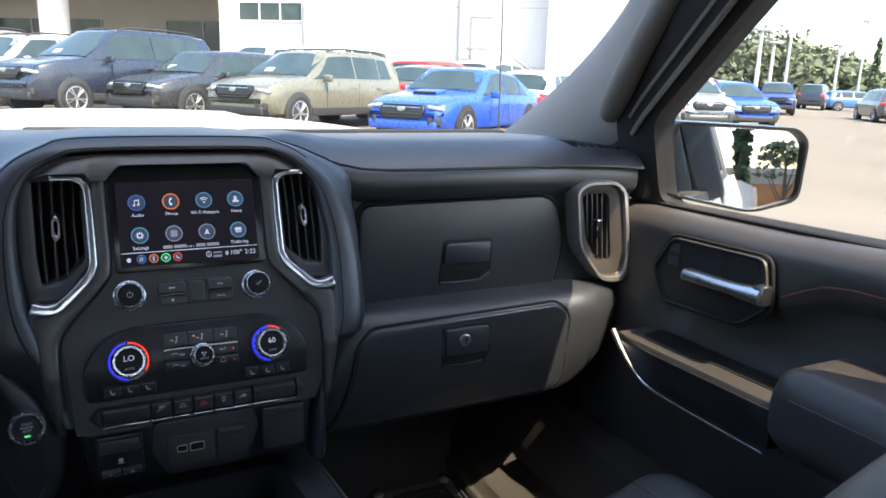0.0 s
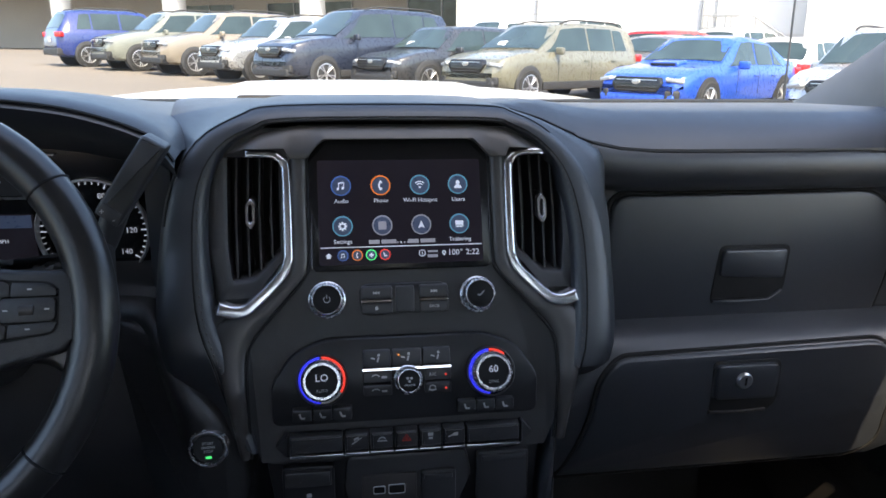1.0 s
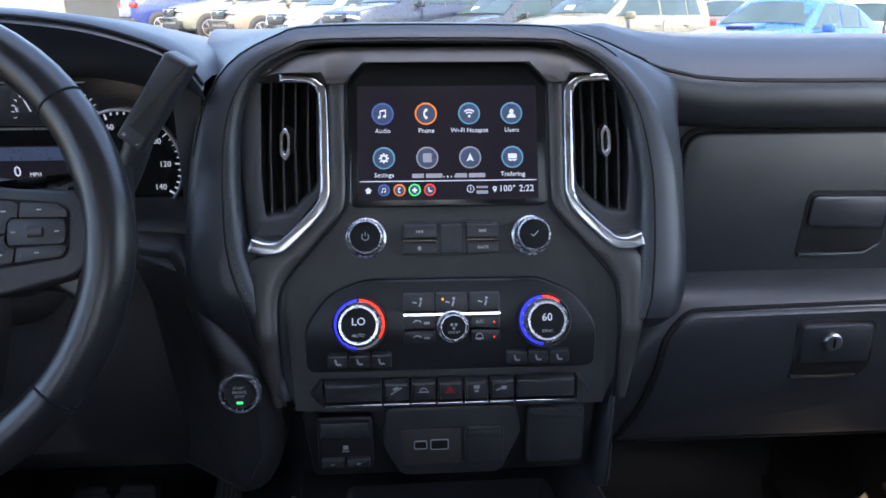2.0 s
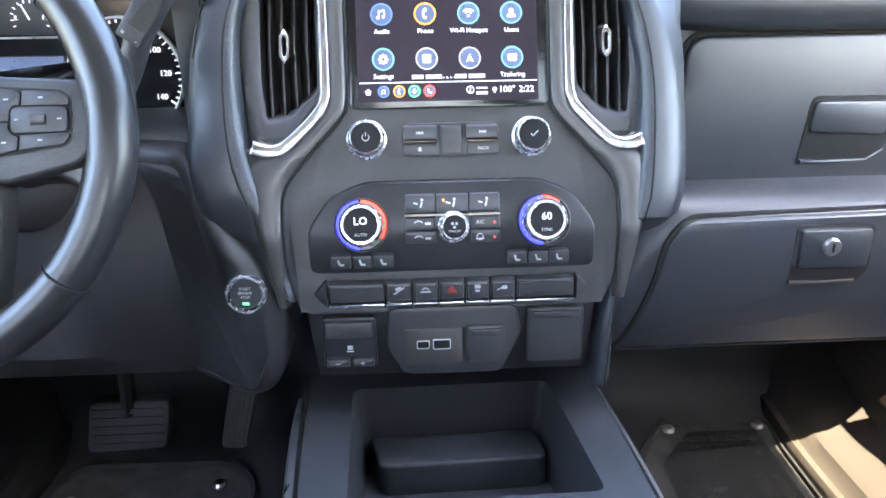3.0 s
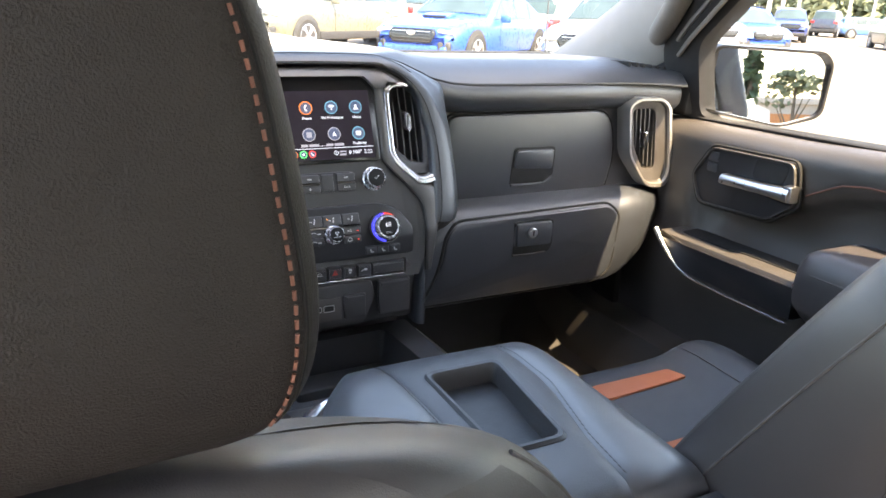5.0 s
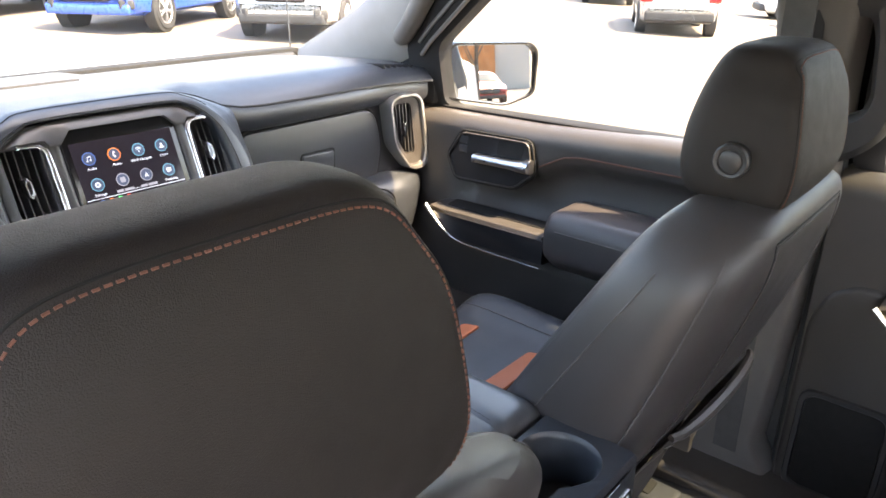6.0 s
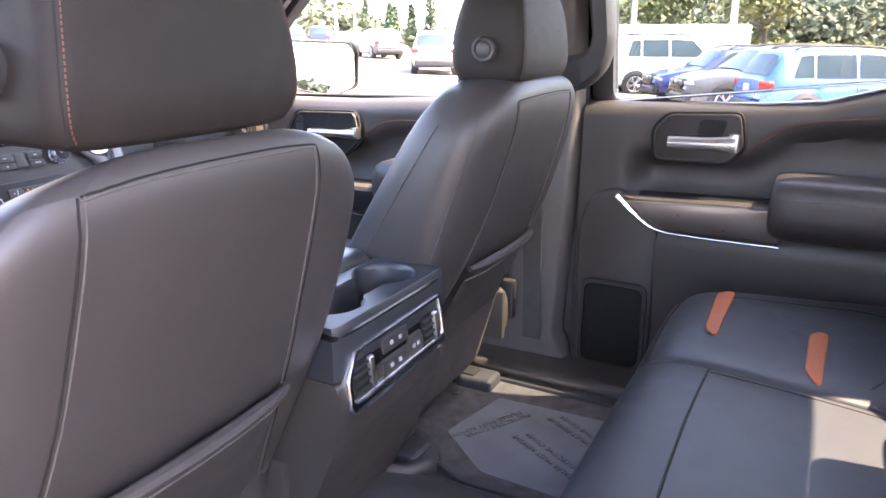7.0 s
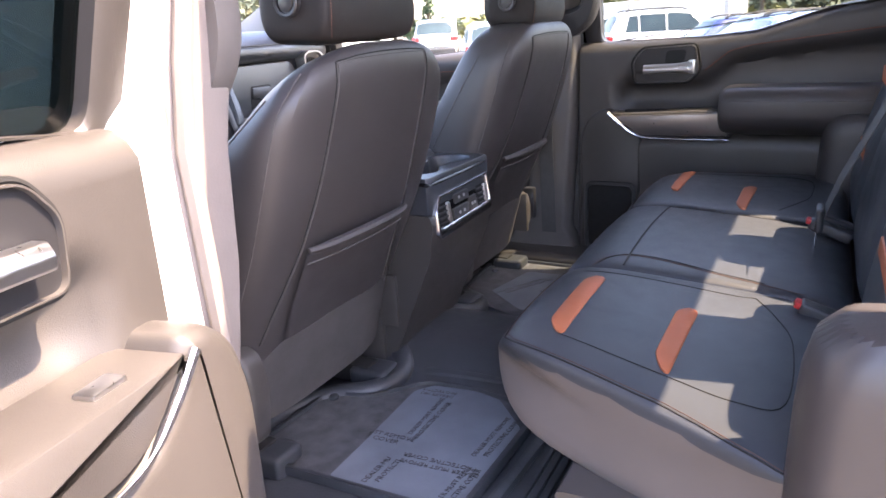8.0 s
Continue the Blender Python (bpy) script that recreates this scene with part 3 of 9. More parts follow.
def furnish_door(d, s, bez_poly, bar, pull, arm, switch=True):
    """Latch bezel, chrome handle, pull with chrome strip and padded armrest."""
    bm = B()
    outer = fillet(bez_poly, 0.016, 4)
    cy, cz = sum(p[0] for p in bez_poly) / 6, sum(p[1] for p in bez_poly) / 6
    inner = fillet([(cy + (p[0] - cy) * 0.965, cz + (p[1] - cz) * 0.945) for p in bez_poly], 0.013, 4)
    frame_ring(bm, outer, inner, -0.05, 0.002, on_door(s, 0.780), 0.0015)
    bezel = part("latch_bezel", bm, HARD, d)
    bm = B()
    tube(bm, [(s * 0.786, cy + (u - cy) * 1.04, cz + (v - cz) * 1.06) for u, v in outer], 0.0032, 6, closed=True)
    part("bezel_gap", bm, DEEP, bezel)
    bm = B()
    prism(bm, inner, -0.04, -0.004, on_door(s, 0.780))
    part("latch_dish", bm, PANEL, bezel)
    (ya, yb, zb, hh) = bar
    bm = B()
    prism(bm, fillet([(ya - 0.055, zb + 0.012), (ya - 0.06, zb + 0.05), (yb + 0.02, zb + 0.05), (yb + 0.03, zb + 0.012)], 0.012), -0.06, -0.003, on_door(s, 0.780), 0.0)
    part("finger_recess", bm, DEEP, bezel)
    bm = B()
    rings = []
    for i in range(9):
        t = i / 8
        y = lerp(ya, yb, t)
        k = 1.0 + 0.35 * smooth_interp(t, [(0.6, 0), (1.0, 1)])
        rings.append([(s * (0.770 - q[0]), y, zb + q[1] * k + 0.003 * t) for q in fillet([(-0.012, -hh), (0.010, -hh), (0.012, 0.0), (0.006, hh), (-0.012, hh)], 0.004, 3)])
    loft(bm, rings)
    part("latch_handle", bm, SATIN, bezel, "bright metal door handle")
    bm = B()
    rbox(bm, (s * 0.778, yb + 0.004, zb + 0.004), (0.03, 0.02, hh * 3.2), 0.004)
    part("handle_end", bm, SATIN, bezel)
    if switch:
        for k in (0, 1):
            bm = B()
            rbox(bm, (s * 0.792, ya + 0.043, zb + 0.012 + 0.022 * k), (0.02, 0.026, 0.018), 0.003)
            part("lock_button", bm, BUTTON, bezel)
    # pull with bright strip
    (p0, p1, zt0, zt1, zb1) = pull
    bm = B()
    poly = fillet([(p0, zt0), (p1, zt1), (p1, zb1), (p0 - 0.095, zb1), (p0 - 0.055, zb1 + 0.015)], [0.004, 0.004, 0.004, 0.04, 0.02], 4)
    prism(bm, poly, 0.0, 0.085, on_door(s, 0.805), 0.008)
    pl = part("door_pull", bm, HARD, d)
    line = bez([(s * 0.716, p0 + 0.004, zt0 + 0.002), (s * 0.714, p0 - 0.035, zb1 + 0.035), (s * 0.714, p0 - 0.085, zb1 + 0.004), (s * 0.714, lerp(p0, p1, 0.5), zb1 - 0.003), (s * 0.714, p1 + 0.004, zb1 - 0.004)], 26)
    bm = B()
    tube(bm, line, [interp(i, [(0, 0.0058), (8, 0.0046), (12, 0.0026), (26, 0.0018)]) for i in range(27)], 8)
    part("bright_strip", bm, BRIGHT, pl, "bright curved metal strip")
    bm = B()
    if s < 0:
        rbox(bm, (s * 0.750, lerp(p0, p1, 0.25), lerp(zt0, zt1, 0.25)), (0.018, 0.030, 0.003), 0.001)
    else:
        # Thin black sheet on the ledge stands for the shade behind its rim.
        prism(bm, fillet([(0.800, p0 - 0.030), (0.752, p0 - 0.036), (0.747, lerp(p0, p1, 0.50)), (0.757, lerp(p0, p1, 0.56)), (0.757, p1 + 0.006), (0.800, p1 + 0.006)], 0.004, 3), 0.0, 0.003, lambda u, v, dd: (s * u, v, lerp(zt0, zt1, (v - p0) / (p1 - p0)) - 0.001 + dd))
    part("pull_shade_slot", bm, DEEP, pl)
    if switch:
        bm = B()
        prism(bm, fillet([(p0 - 0.012, zt0 - 0.010), (p1, zt1 - 0.010), (p1, zb1 + 0.003), (p0 - 0.090, zb1 + 0.003), (p0 - 0.052, zb1 + 0.018)], [0.004, 0.002, 0.002, 0.03, 0.02], 4), 0.0, 0.0875, on_door(s, 0.805), 0.002)
        part("pull_face", bm, PANEL, pl, "glossy black pull face")
    (a0, a1, az0, az1) = arm
    bm = B()
    rings = []
    for y, k in ((a0 + 0.004, 0.70), (a0, 0.86), (a0 - 0.012, 0.96), (a0 - 0.035, 1.0), (lerp(a0, a1, 0.5), 1.0), (a1 + 0.02, 1.0), (a1, 0.94)):
        zc = (az0 + az1) / 2
        h = (az1 - az0) / 2
        rings.append([(s * (0.81 - q[0] * (0.6 + 0.4 * k)), y, zc + q[1] * k) for q in fillet([(0.0, -h), (0.10, -h), (0.148, -h * 0.4), (0.148, h * 0.55), (0.13, h), (0.0, h)], 0.022, 4)])
    loft(bm, rings)
    rest = part("armrest", bm, LEATHER, d, "padded leather armrest")
    bm = B()
    tube(bm, [(s * 0.6635, y, az1 - 0.035) for y in np.linspace(a0 - 0.03, a1 + 0.01, 14)], 0.0016, 5)
    part("armrest_seam", bm, THREAD_GREY, rest)


def glass_pane(name, s, poly, label, mt=GLASS):
    """A side window leaning inwards: poly in (y, z)."""
    bm = B()
    prism(bm, poly, 0.0, 0.004, lambda u, v, d: (s * (0.862 - (v - 1.32) * 0.36 - d), u, v))
    ob = single(name, bm, mt, label, "window", kind="structure")
    ob.visible_shadow = mt is not GLASS
    return ob


SILL_F = [(0.55, 1.340), (0.85, 1.330), (1.13, 1.315), (1.45, 1.310), (1.60, 1.310)]
CREASE_F = [(0.60, 1.265), (0.82, 1.262), (1.00, 1.260), (1.045, 1.252), (1.105, 1.220)]
SILL_R = [(-0.42, 1.43), (-0.20, 1.415), (-0.10, 1.390), (0.02, 1.356), (0.15, 1.345), (0.50, 1.338)]
CREASE_R = [(-0.35, 1.350), (-0.244, 1.340), (0.03, 1.310), (0.083, 1.297), (0.146, 1.246)]
for s, i in ((1, 1), (-1, 2)):
    d = door("door_%d" % i, s, 0.60, 1.56, SILL_F, CREASE_F, 1.08, "closed front door with dark grey inner panel")
    furnish_door(d, s, [(1.362, 1.212), (1.320, 1.275), (1.127, 1.280), (1.112, 1.207), (1.165, 1.165), (1.336, 1.158)], (1.272, 1.118, 1.222, 0.0095), (1.372, 1.035, 1.094, 1.098, 1.026), (1.005, 0.64, 1.035, 1.175))
    bm = B()
    outer = fillet([(0.545, 1.31), (0.535, 1.86), (1.00, 1.86), (1.22, 1.74), (1.50, 1.50), (1.53, 1.31)], 0.03, 4)
    inner = fillet([(0.585, 1.335), (0.585, 1.745), (1.00, 1.738), (1.13, 1.665), (1.405, 1.465), (1.425, 1.315)], 0.03, 4)
    frame_ring(bm, outer, inner, -0.02, 0.03, lambda u, v, dd: (s * (0.865 - (v - 1.32) * 0.36 - dd), u, v), 0.006)
    part("window_frame", bm, DULL_BLACK, d)
    for off, zz in ((0.034, 0.0), (0.030, 0.030)):
        bm = B()
        tube(bm, [(s * (0.865 - (z + zz - 1.32) * 0.36 - off), y, z + zz) for y, z in ((1.455, 1.44), (1.415, 1.475), (1.145, 1.675), (1.00, 1.752), (0.62, 1.760))], 0.005, 6)
        part("window_seal", bm, TRIM_GREY, d, "pale grey window seal")
    glass_pane("window_%d" % i, s, [(0.55, 1.31), (1.52, 1.31), (1.52, 1.44), (1.43, 1.50), (1.05, 1.82), (0.55, 1.83)], "clear front door window")


def rear_door(s, i):
    d = door("door_%d" % i, s, -0.34, 0.50, SILL_R, CREASE_R, 1.13, "rear door with dark grey inner panel and chrome handle", trim_end=0.462 if s < 0 else 0.505)
    furnish_door(d, s, [(0.345, 1.283), (0.315, 1.318), (0.171, 1.324), (0.158, 1.255), (0.190, 1.222), (0.338, 1.220)], (0.310, 0.174, 1.260, 0.012), (0.395, 0.062, 1.140, 1.150, 1.074), (0.088, -0.30, 1.085, 1.214), switch=False)
    bm = B()
    grille = fillet([(0.326, 0.70), (0.326, 0.925), (0.486, 0.925), (0.486, 0.70)], 0.03, 5)
    inner = fillet([(0.338, 0.712), (0.338, 0.913), (0.474, 0.913), (0.474, 0.712)], 0.024, 5)
    frame_ring(bm, grille, inner, -0.03, 0.006, on_door(s, 0.782), 0.003)
    ring = part("speaker_frame", bm, PLASTIC, d)
    bm = B()
    prism(bm, inner, -0.03, 0.002, on_door(s, 0.782), 0.002)
    part("speaker_grille", bm, DEEP, ring)
    if s < 0:
        bm = B()
        prism(bm, fillet([(0.505, 0.68), (0.505, 1.05), (0.482, 1.120), (0.440, 1.152), (0.404, 1.152), (0.380, 1.105), (0.335, 1.072), (0.30, 1.066), (-0.30, 1.066), (-0.30, 0.68)], [0.02, 0.05, 0.04, 0.02, 0.01, 0.02, 0.01, 0.01, 0.01, 0.02], 5), 0.0, 0.085, on_door(s, 0.81), 0.022, 4)
        part("door_pocket", bm, HARD, d)
        bm = B()
        rbox(bm, (s * 0.750, 0.315, 1.1445), (0.022, 0.040, 0.006), 0.002)
        part("window_switch", bm, SATIN, d)
    else:
        bm = B()
        prism(bm, fillet([(0.502, 0.69), (0.502, 1.06), (0.478, 1.120), (0.435, 1.146), (0.400, 1.146), (0.365, 1.092), (0.316, 1.070), (0.316, 0.69)], [0.02, 0.03, 0.03, 0.02, 0.01, 0.02, 0.01, 0.02], 5), 0.0, 0.0265, on_door(s, 0.810), 0.010, 4)
        part("front_panel", bm, HARD, d, "raised panel round the speaker")
        bm = B()
        prism(bm, fillet([(0.386, 1.134), (0.07, 1.144), (0.07, 1.080), (0.30, 1.080), (0.345, 1.092)], [0.004, 0.004, 0.004, 0.03, 0.03], 3), 0.0, 0.0895, on_door(s, 0.805), 0.003)
        part("pull_face", bm, PULL_SATIN, d, "satin grey pull face")
    if s < 0:
        bm = B()
        rbox(bm, (s * 0.862, 0.478, 1.0), (0.05, 0.05, 0.66), 0.008)
        part("door_edge", bm, WHITE, d, "white painted door edge")
    # upper window frame
    bm = B()
    outer = fillet([(0.50, 1.325), (0.48, 1.86), (-0.10, 1.86), (-0.30, 1.70), (-0.36, 1.43)], 0.03, 4)
    inner = fillet([(0.452, 1.335), (0.435, 1.80), (-0.07, 1.80), (-0.22, 1.68), (-0.255, 1.415)], 0.03, 4)
    frame_ring(bm, outer, inner, -0.02, 0.03, lambda u, v, dd: (s * (0.865 - (v - 1.32) * 0.36 - dd), u, v), 0.006)
    part("window_frame", bm, PLASTIC if s > 0 else HARD, d)
    return d


rear_door(1, 3)
glass_pane("window_3", 1, [(0.46, 1.33), (0.44, 1.81), (-0.08, 1.81), (-0.23, 1.68), (-0.265, 1.41)], "tinted rear door window", GLASS_TINT)

# the driver's rear door stands wide open
d4 = rear_door(-1, 4)
bm = B()
prism(bm, [(0.46, 1.33), (0.44, 1.81), (-0.08, 1.81), (-0.23, 1.68), (-0.265, 1.41)], 0.0, 0.004, lambda u, v, d: (-(0.862 - (v - 1.32) * 0.36 - d), u, v))
g = part("pane", bm, GLASS_DARK, d4, "tinted window pane")
bm = B()
rbox(bm, (-0.848, 0.325, 1.362), (0.003, 0.05, 0.03), 0)
part("sticker", bm, GREY_MARK, g, "small pale sticker")
tagged(d4, "open rear door with sunlit grey inner panel")
d4.matrix_basis = Matrix.Translation((-0.893, 0.535, 0)) @ Matrix.Rotation(radians(-78), 4, "Z") @ Matrix.Translation((0.90, -0.50, 0)) @ d4.matrix_basis

# ---- passenger side mirror ----
mir = thing("side_mirror", (0.86, 1.45, 1.33), "dark grey door mirror with chrome cap edge", "door mirror")
def mirror_at(u, v, d):
    return (0.962 + u * math.cos(0.41), 1.385 - u * math.sin(0.41) - d, 1.389 + v * 0.93)
outline = fillet([(-0.105, 0.075), (0.115, 0.068), (0.135, 0.045), (0.130, -0.065), (0.045, -0.092), (-0.135, -0.055), (-0.128, 0.04)], 0.022, 5)
shell = fillet([(-0.114, 0.083), (0.120, 0.076), (0.143, 0.050), (0.138, -0.073), (0.047, -0.100), (-0.143, -0.062), (-0.138, 0.046)], 0.024, 5)
bm = B()
frame_ring(bm, shell, outline, -0.05, 0.012, mirror_at, 0.008)
part("housing_rim", bm, GLOSS, mir)
bm = B()
loft(bm, [[mirror_at(p[0] * k, p[1] * k, -q) for p in shell] for k, q in ((1.0, 0.045), (1.0, 0.075), (0.92, 0.12), (0.7, 0.155), (0.3, 0.17))])
part("housing", bm, PLASTIC, mir)
bm = B()
prism(bm, outline, -0.03, -0.004, lambda u, v, d: (lambda p: (p[0], p[1] + 0.070 * v - 0.034 * u, p[2]))(mirror_at(u, v, d)))
part("mirror_glass", bm, MIRROR, mir, "reflecting mirror glass")
bm = B()
rbox(bm, (0.872, 1.50, 1.365), (0.09, 0.07, 0.075), 0.02, 3)
part("mirror_arm", bm, PLASTIC, mir)

# ---- dashboard ----
def ys(z):
    """Depth of the centre stack's face at height z: raked above, upright below."""
    return 1.40 + 0.38 * (z - 1.36) if z > 1.165 else 1.326 + 0.05 * (z - 1.165)


def on_stack(u, v, d):
    return (u, ys(v) - d, v)


def stack_m(x, z, d=0.0):
    """Pose of a knob on the stack: its z points at the seats."""
    tilt = math.atan(0.38) if z > 1.165 else 0.05
    return Matrix.Translation((x, ys(z) - d, z)) @ Matrix.Rotation(math.pi / 2 - tilt, 4, "X")


def stack_text(x, z, d=0.0):
    tilt = math.atan(0.38) if z > 1.165 else 0.05
    return Matrix.Translation((x, ys(z) - d, z)) @ Matrix.Rotation(math.pi / 2 - tilt, 4, "X")


def resample(poly, n):
    pts = [Vector(p) for p in poly]
    seg = [(pts[i] - pts[i - 1]).length for i in range(1, len(pts))]
    total, out = sum(seg), []
    for q in range(n):
        s, i = total * q / (n - 1), 0
        while i < len(seg) - 1 and s > seg[i]:
            s -= seg[i]
            i += 1
        out.append(tuple(pts[i].lerp(pts[i + 1], min(1.0, s / seg[i]))))
    return out


def ribbon(pts, w0, w1=None):
    """Outline of a flat strip along the points (u, v), w0 to w1 wide."""
    w1 = w0 if w1 is None else w1
    pts = [Vector(p) for p in pts]
    a, b = [], []
    for i, p in enumerate(pts):
        t = (pts[min(i + 1, len(pts) - 1)] - pts[max(i - 1, 0)]).normalized()
        nrm = Vector((-t.y, t.x)) * lerp(w0, w1, i / (len(pts) - 1)) / 2
        a.append(tuple(p + nrm))
        b.append(tuple(p - nrm))
    return a + b[::-1]


def rect(x0, x1, z0, z1, r=0.003, n=3):
    return fillet([(x0, z0), (x1, z0), (x1, z1), (x0, z1)], r, n)


dash = thing("dashboard", (0, 1.6, 0.95), "black soft-skinned truck dashboard with lit centre display", "dashboard")

# passenger side skin
SECTION = [(2.02, 1.385), (1.95, 1.402), (1.85, 1.412), (1.70, 1.424), (1.56, 1.430), (1.50, 1.425), (1.468, 1.411), (1.452, 1.3965), (1.4440, 1.3875), (1.4440, 1.3845), (1.4410, 1.3815), (1.4380, 1.374), (1.4370, 1.362), (1.4395, 1.350), (1.448, 1.3400), (1.462, 1.3345), (1.478, 1.3315),
           (1.478, 1.150), (1.60, 1.140), (1.70, 0.96), (2.02, 0.98)]


def skin(x):
    e = max(0.0, (x - 0.62) / 0.20)
    out = []
    for i, (y, z) in enumerate(SECTION):
        if z > 1.30 and i <= 16:
            z += interp(x, [(0.11, 0.054), (0.15, 0.041), (0.19, 0.024), (0.22, 0.013), (0.26, 0.004), (0.31, 0.0)]) * interp(y, [(1.44, 1.0), (1.50, 0.55), (1.56, 0.28), (1.70, 0.06), (1.95, 0.0)])
            z = min(z, interp(y, [(1.45, 1.4400), (1.55, 1.4400), (1.75, 1.4280), (1.95, 1.4130), (2.02, 1.385)]) + 0.004 * min(1.0, max(0.0, (x - 0.13) / 0.1)))
        if x < 0.165 and i > 9:
            y += 0.05
        if 9 < i <= 16:
            y = min(1.478, y + 0.022 * smooth_interp(x, [(0.62, 0.0), (0.66, 1.0)]))
        if z > 1.30:
            z -= 0.022 * e ** 2 * (0.4 if y < 1.5 else 1.0)
        y -= 0.012 * e if y < 1.5 else 0
        out.append((x, y, z))
    return out


def bolster(x):
    """Rounded lower pad: its left end dips and rounds off, its right end draws back."""
    zt = 1.169 - 0.105 * min(1.0, max(0.0, (0.262 - x) / 0.086)) ** 1.9
    k = min(1.0, max(0.0, (0.204 - x) / 0.032))
    back = 0.034 * (1 - math.sqrt(1 - k * k * 0.99)) + 0.075 * max(0.0, (x - 0.665) / 0.14) ** 2 - 0.012 * max(0.0, (x - 0.62) / 0.20)
    pts = [(1.60, zt + 0.002), (1.478, zt), (1.468, zt - 0.0010), (1.454, zt - 0.0040), (1.440, zt - 0.0085), (1.427, zt - 0.0155), (1.417, zt - 0.0260), (1.411, zt - 0.0400), (1.410, zt - 0.058), (1.413, lerp(zt - 0.058, 0.985, 0.45)), (1.424, 0.988), (1.434, 0.970), (1.50, 0.957), (1.60, 0.957)]
    g = 0.62 * min(1.0, max(0.0, (x - 0.63) / 0.17)) ** 1.4
    return [(x, y + (back if y < 1.475 else 0), z + (zt - 0.05 - z) * g if z < zt - 0.05 else z) for y, z in pts]


bm = B()
loft(bm, [skin(x) for x in (0.09, 0.12, 0.14, 0.164, 0.166, 0.175, 0.19, 0.205, 0.222, 0.24, 0.26, 0.28, 0.30, 0.40, 0.50, 0.58, 0.64, 0.68, 0.72, 0.76, 0.79, 0.805)])
pad = part("passenger_side", bm, SOFT, dash, "padded passenger side with two glove box doors")
bm = B()
loft(bm, [bolster(x) for x in (0.1722, 0.1735, 0.176, 0.180, 0.185, 0.192, 0.200, 0.210, 0.222, 0.236, 0.25, 0.265, 0.30, 0.40, 0.50, 0.60, 0.64, 0.67, 0.70, 0.73, 0.76, 0.785, 0.80)])
part("knee_bolster", bm, SOFT, dash, "rounded padded lower bolster")
bpy.context.view_layer.update()
bm = B()
tube(bm, settle(pad, bez([(0.128, 1.44, 1.4385), (0.160, 1.445, 1.426), (0.190, 1.446, 1.411), (0.222, 1.446, 1.398), (0.262, 1.446, 1.388), (0.32, 1.445, 1.383), (0.45, 1.445, 1.382), (0.62, 1.445, 1.382), (0.70, 1.441, 1.379), (0.79, 1.436, 1.372)], 60), 0.0002), 0.0012, 5)
part("top_seam", bm, DEEP, dash)


def on_y(y0):
    return lambda u, v, d: (u, y0 - d, v)


bm = B()
prism(bm, fillet([(0.260, 1.150), (0.266, 1.328), (0.640, 1.330), (0.662, 1.235), (0.640, 1.150)], [0.012, 0.024, 0.045, 0.05, 0.02], 5), -0.012, 0.004, on_y(1.473), 0.005, 3)
up = part("upper_glove_door", bm, SOFT, dash)
bm = B()
tube(bm, [(u, 1.4765, v) for u, v in fillet([(0.2575, 1.148), (0.2635, 1.3305), (0.6420, 1.3325), (0.6645, 1.235), (0.642, 1.148)], [0.008, 0.025, 0.046, 0.05, 0.02], 5)], 0.0036, 6, closed=True)
part("door_gap", bm, DEEP, up)
bm = B()
prism(bm, fillet([(0.406, 1.184), (0.413, 1.262), (0.511, 1.261), (0.508, 1.200), (0.488, 1.184)], 0.010, 4), -0.01, 0.0050, on_y(1.4725), 0.0015)
part("handle_dish", bm, DEEP, up)
bm = B()
prism(bm, fillet([(0.414, 1.222), (0.417, 1.257), (0.505, 1.256), (0.503, 1.217)], 0.006, 3), 0.0, 0.0095, on_y(1.4725), 0.003)
part("handle", bm, SOFT, up)
bm = B()
prism(bm, ribbon([(0.408, 1.188), (0.44, 1.187), (0.486, 1.188), (0.504, 1.200)], 0.005), 0.0, 0.0095, on_y(1.4725), 0.002)
part("handle_lip", bm, SOFT, up)
def on_low(u, v, d):
    ring = sorted((z, y) for _, y, z in bolster(u) if y < 1.475)
    return (u, interp(v, ring) - d, v)


LOW = fillet([(0.199, 0.974), (0.220, 1.020), (0.236, 1.070), (0.242, 1.114), (0.266, 1.139), (0.618, 1.1445), (0.640, 1.124), (0.640, 1.0), (0.61, 0.974)], [0.006, 0.03, 0.03, 0.02, 0.03, 0.02, 0.02, 0.02, 0.02], 5)
bm = B()
prism(bm, LOW, -0.02, 0.0035, on_low, 0.004, 3)
low = part("lower_glove_door", bm, SOFT, dash)
bm = B()
lc = (0.435, 1.055)
tube(bm, [on_low(lc[0] + (u - lc[0]) * 1.010, lc[1] + (v - lc[1]) * 1.035, -0.0002) for u, v in LOW], 0.0030, 6, closed=True)
part("door_gap", bm, DEEP, low)
bm = B()
prism(bm, fillet([(0.388, 1.060), (0.386, 1.131), (0.477, 1.131), (0.478, 1.074), (0.466, 1.060)], 0.010, 4), -0.01, 0.0042, on_low, 0.0005)
part("latch_dish", bm, DEEP, low)
bm = B()
prism(bm, fillet([(0.393, 1.080), (0.391, 1.127), (0.472, 1.127), (0.473, 1.079)], 0.006, 3), 0.0, 0.0085, on_low, 0.003)
part("latch", bm, SOFT, low)
bm = B()
prism(bm, ribbon([(0.387, 1.0625), (0.43, 1.061), (0.463, 1.0625)], 0.004), 0.0, 0.0070, on_low, 0.001)
part("latch_lip", bm, HARD, low)
bm = B()
turned(bm, [(0.0105, 0), (0.0105, 0.0085), (0.0085, 0.0105), (0.0, 0.0105)], Matrix.Translation((0.426, 1.4080, 1.107)) @ Matrix.Rotation(math.pi / 2, 4, "X"), 20)
part("key_lock", bm, SATIN, low)
bm = B()
rbox(bm, (0.426, 1.3973, 1.107), (0.0025, 0.001, 0.010), 0)
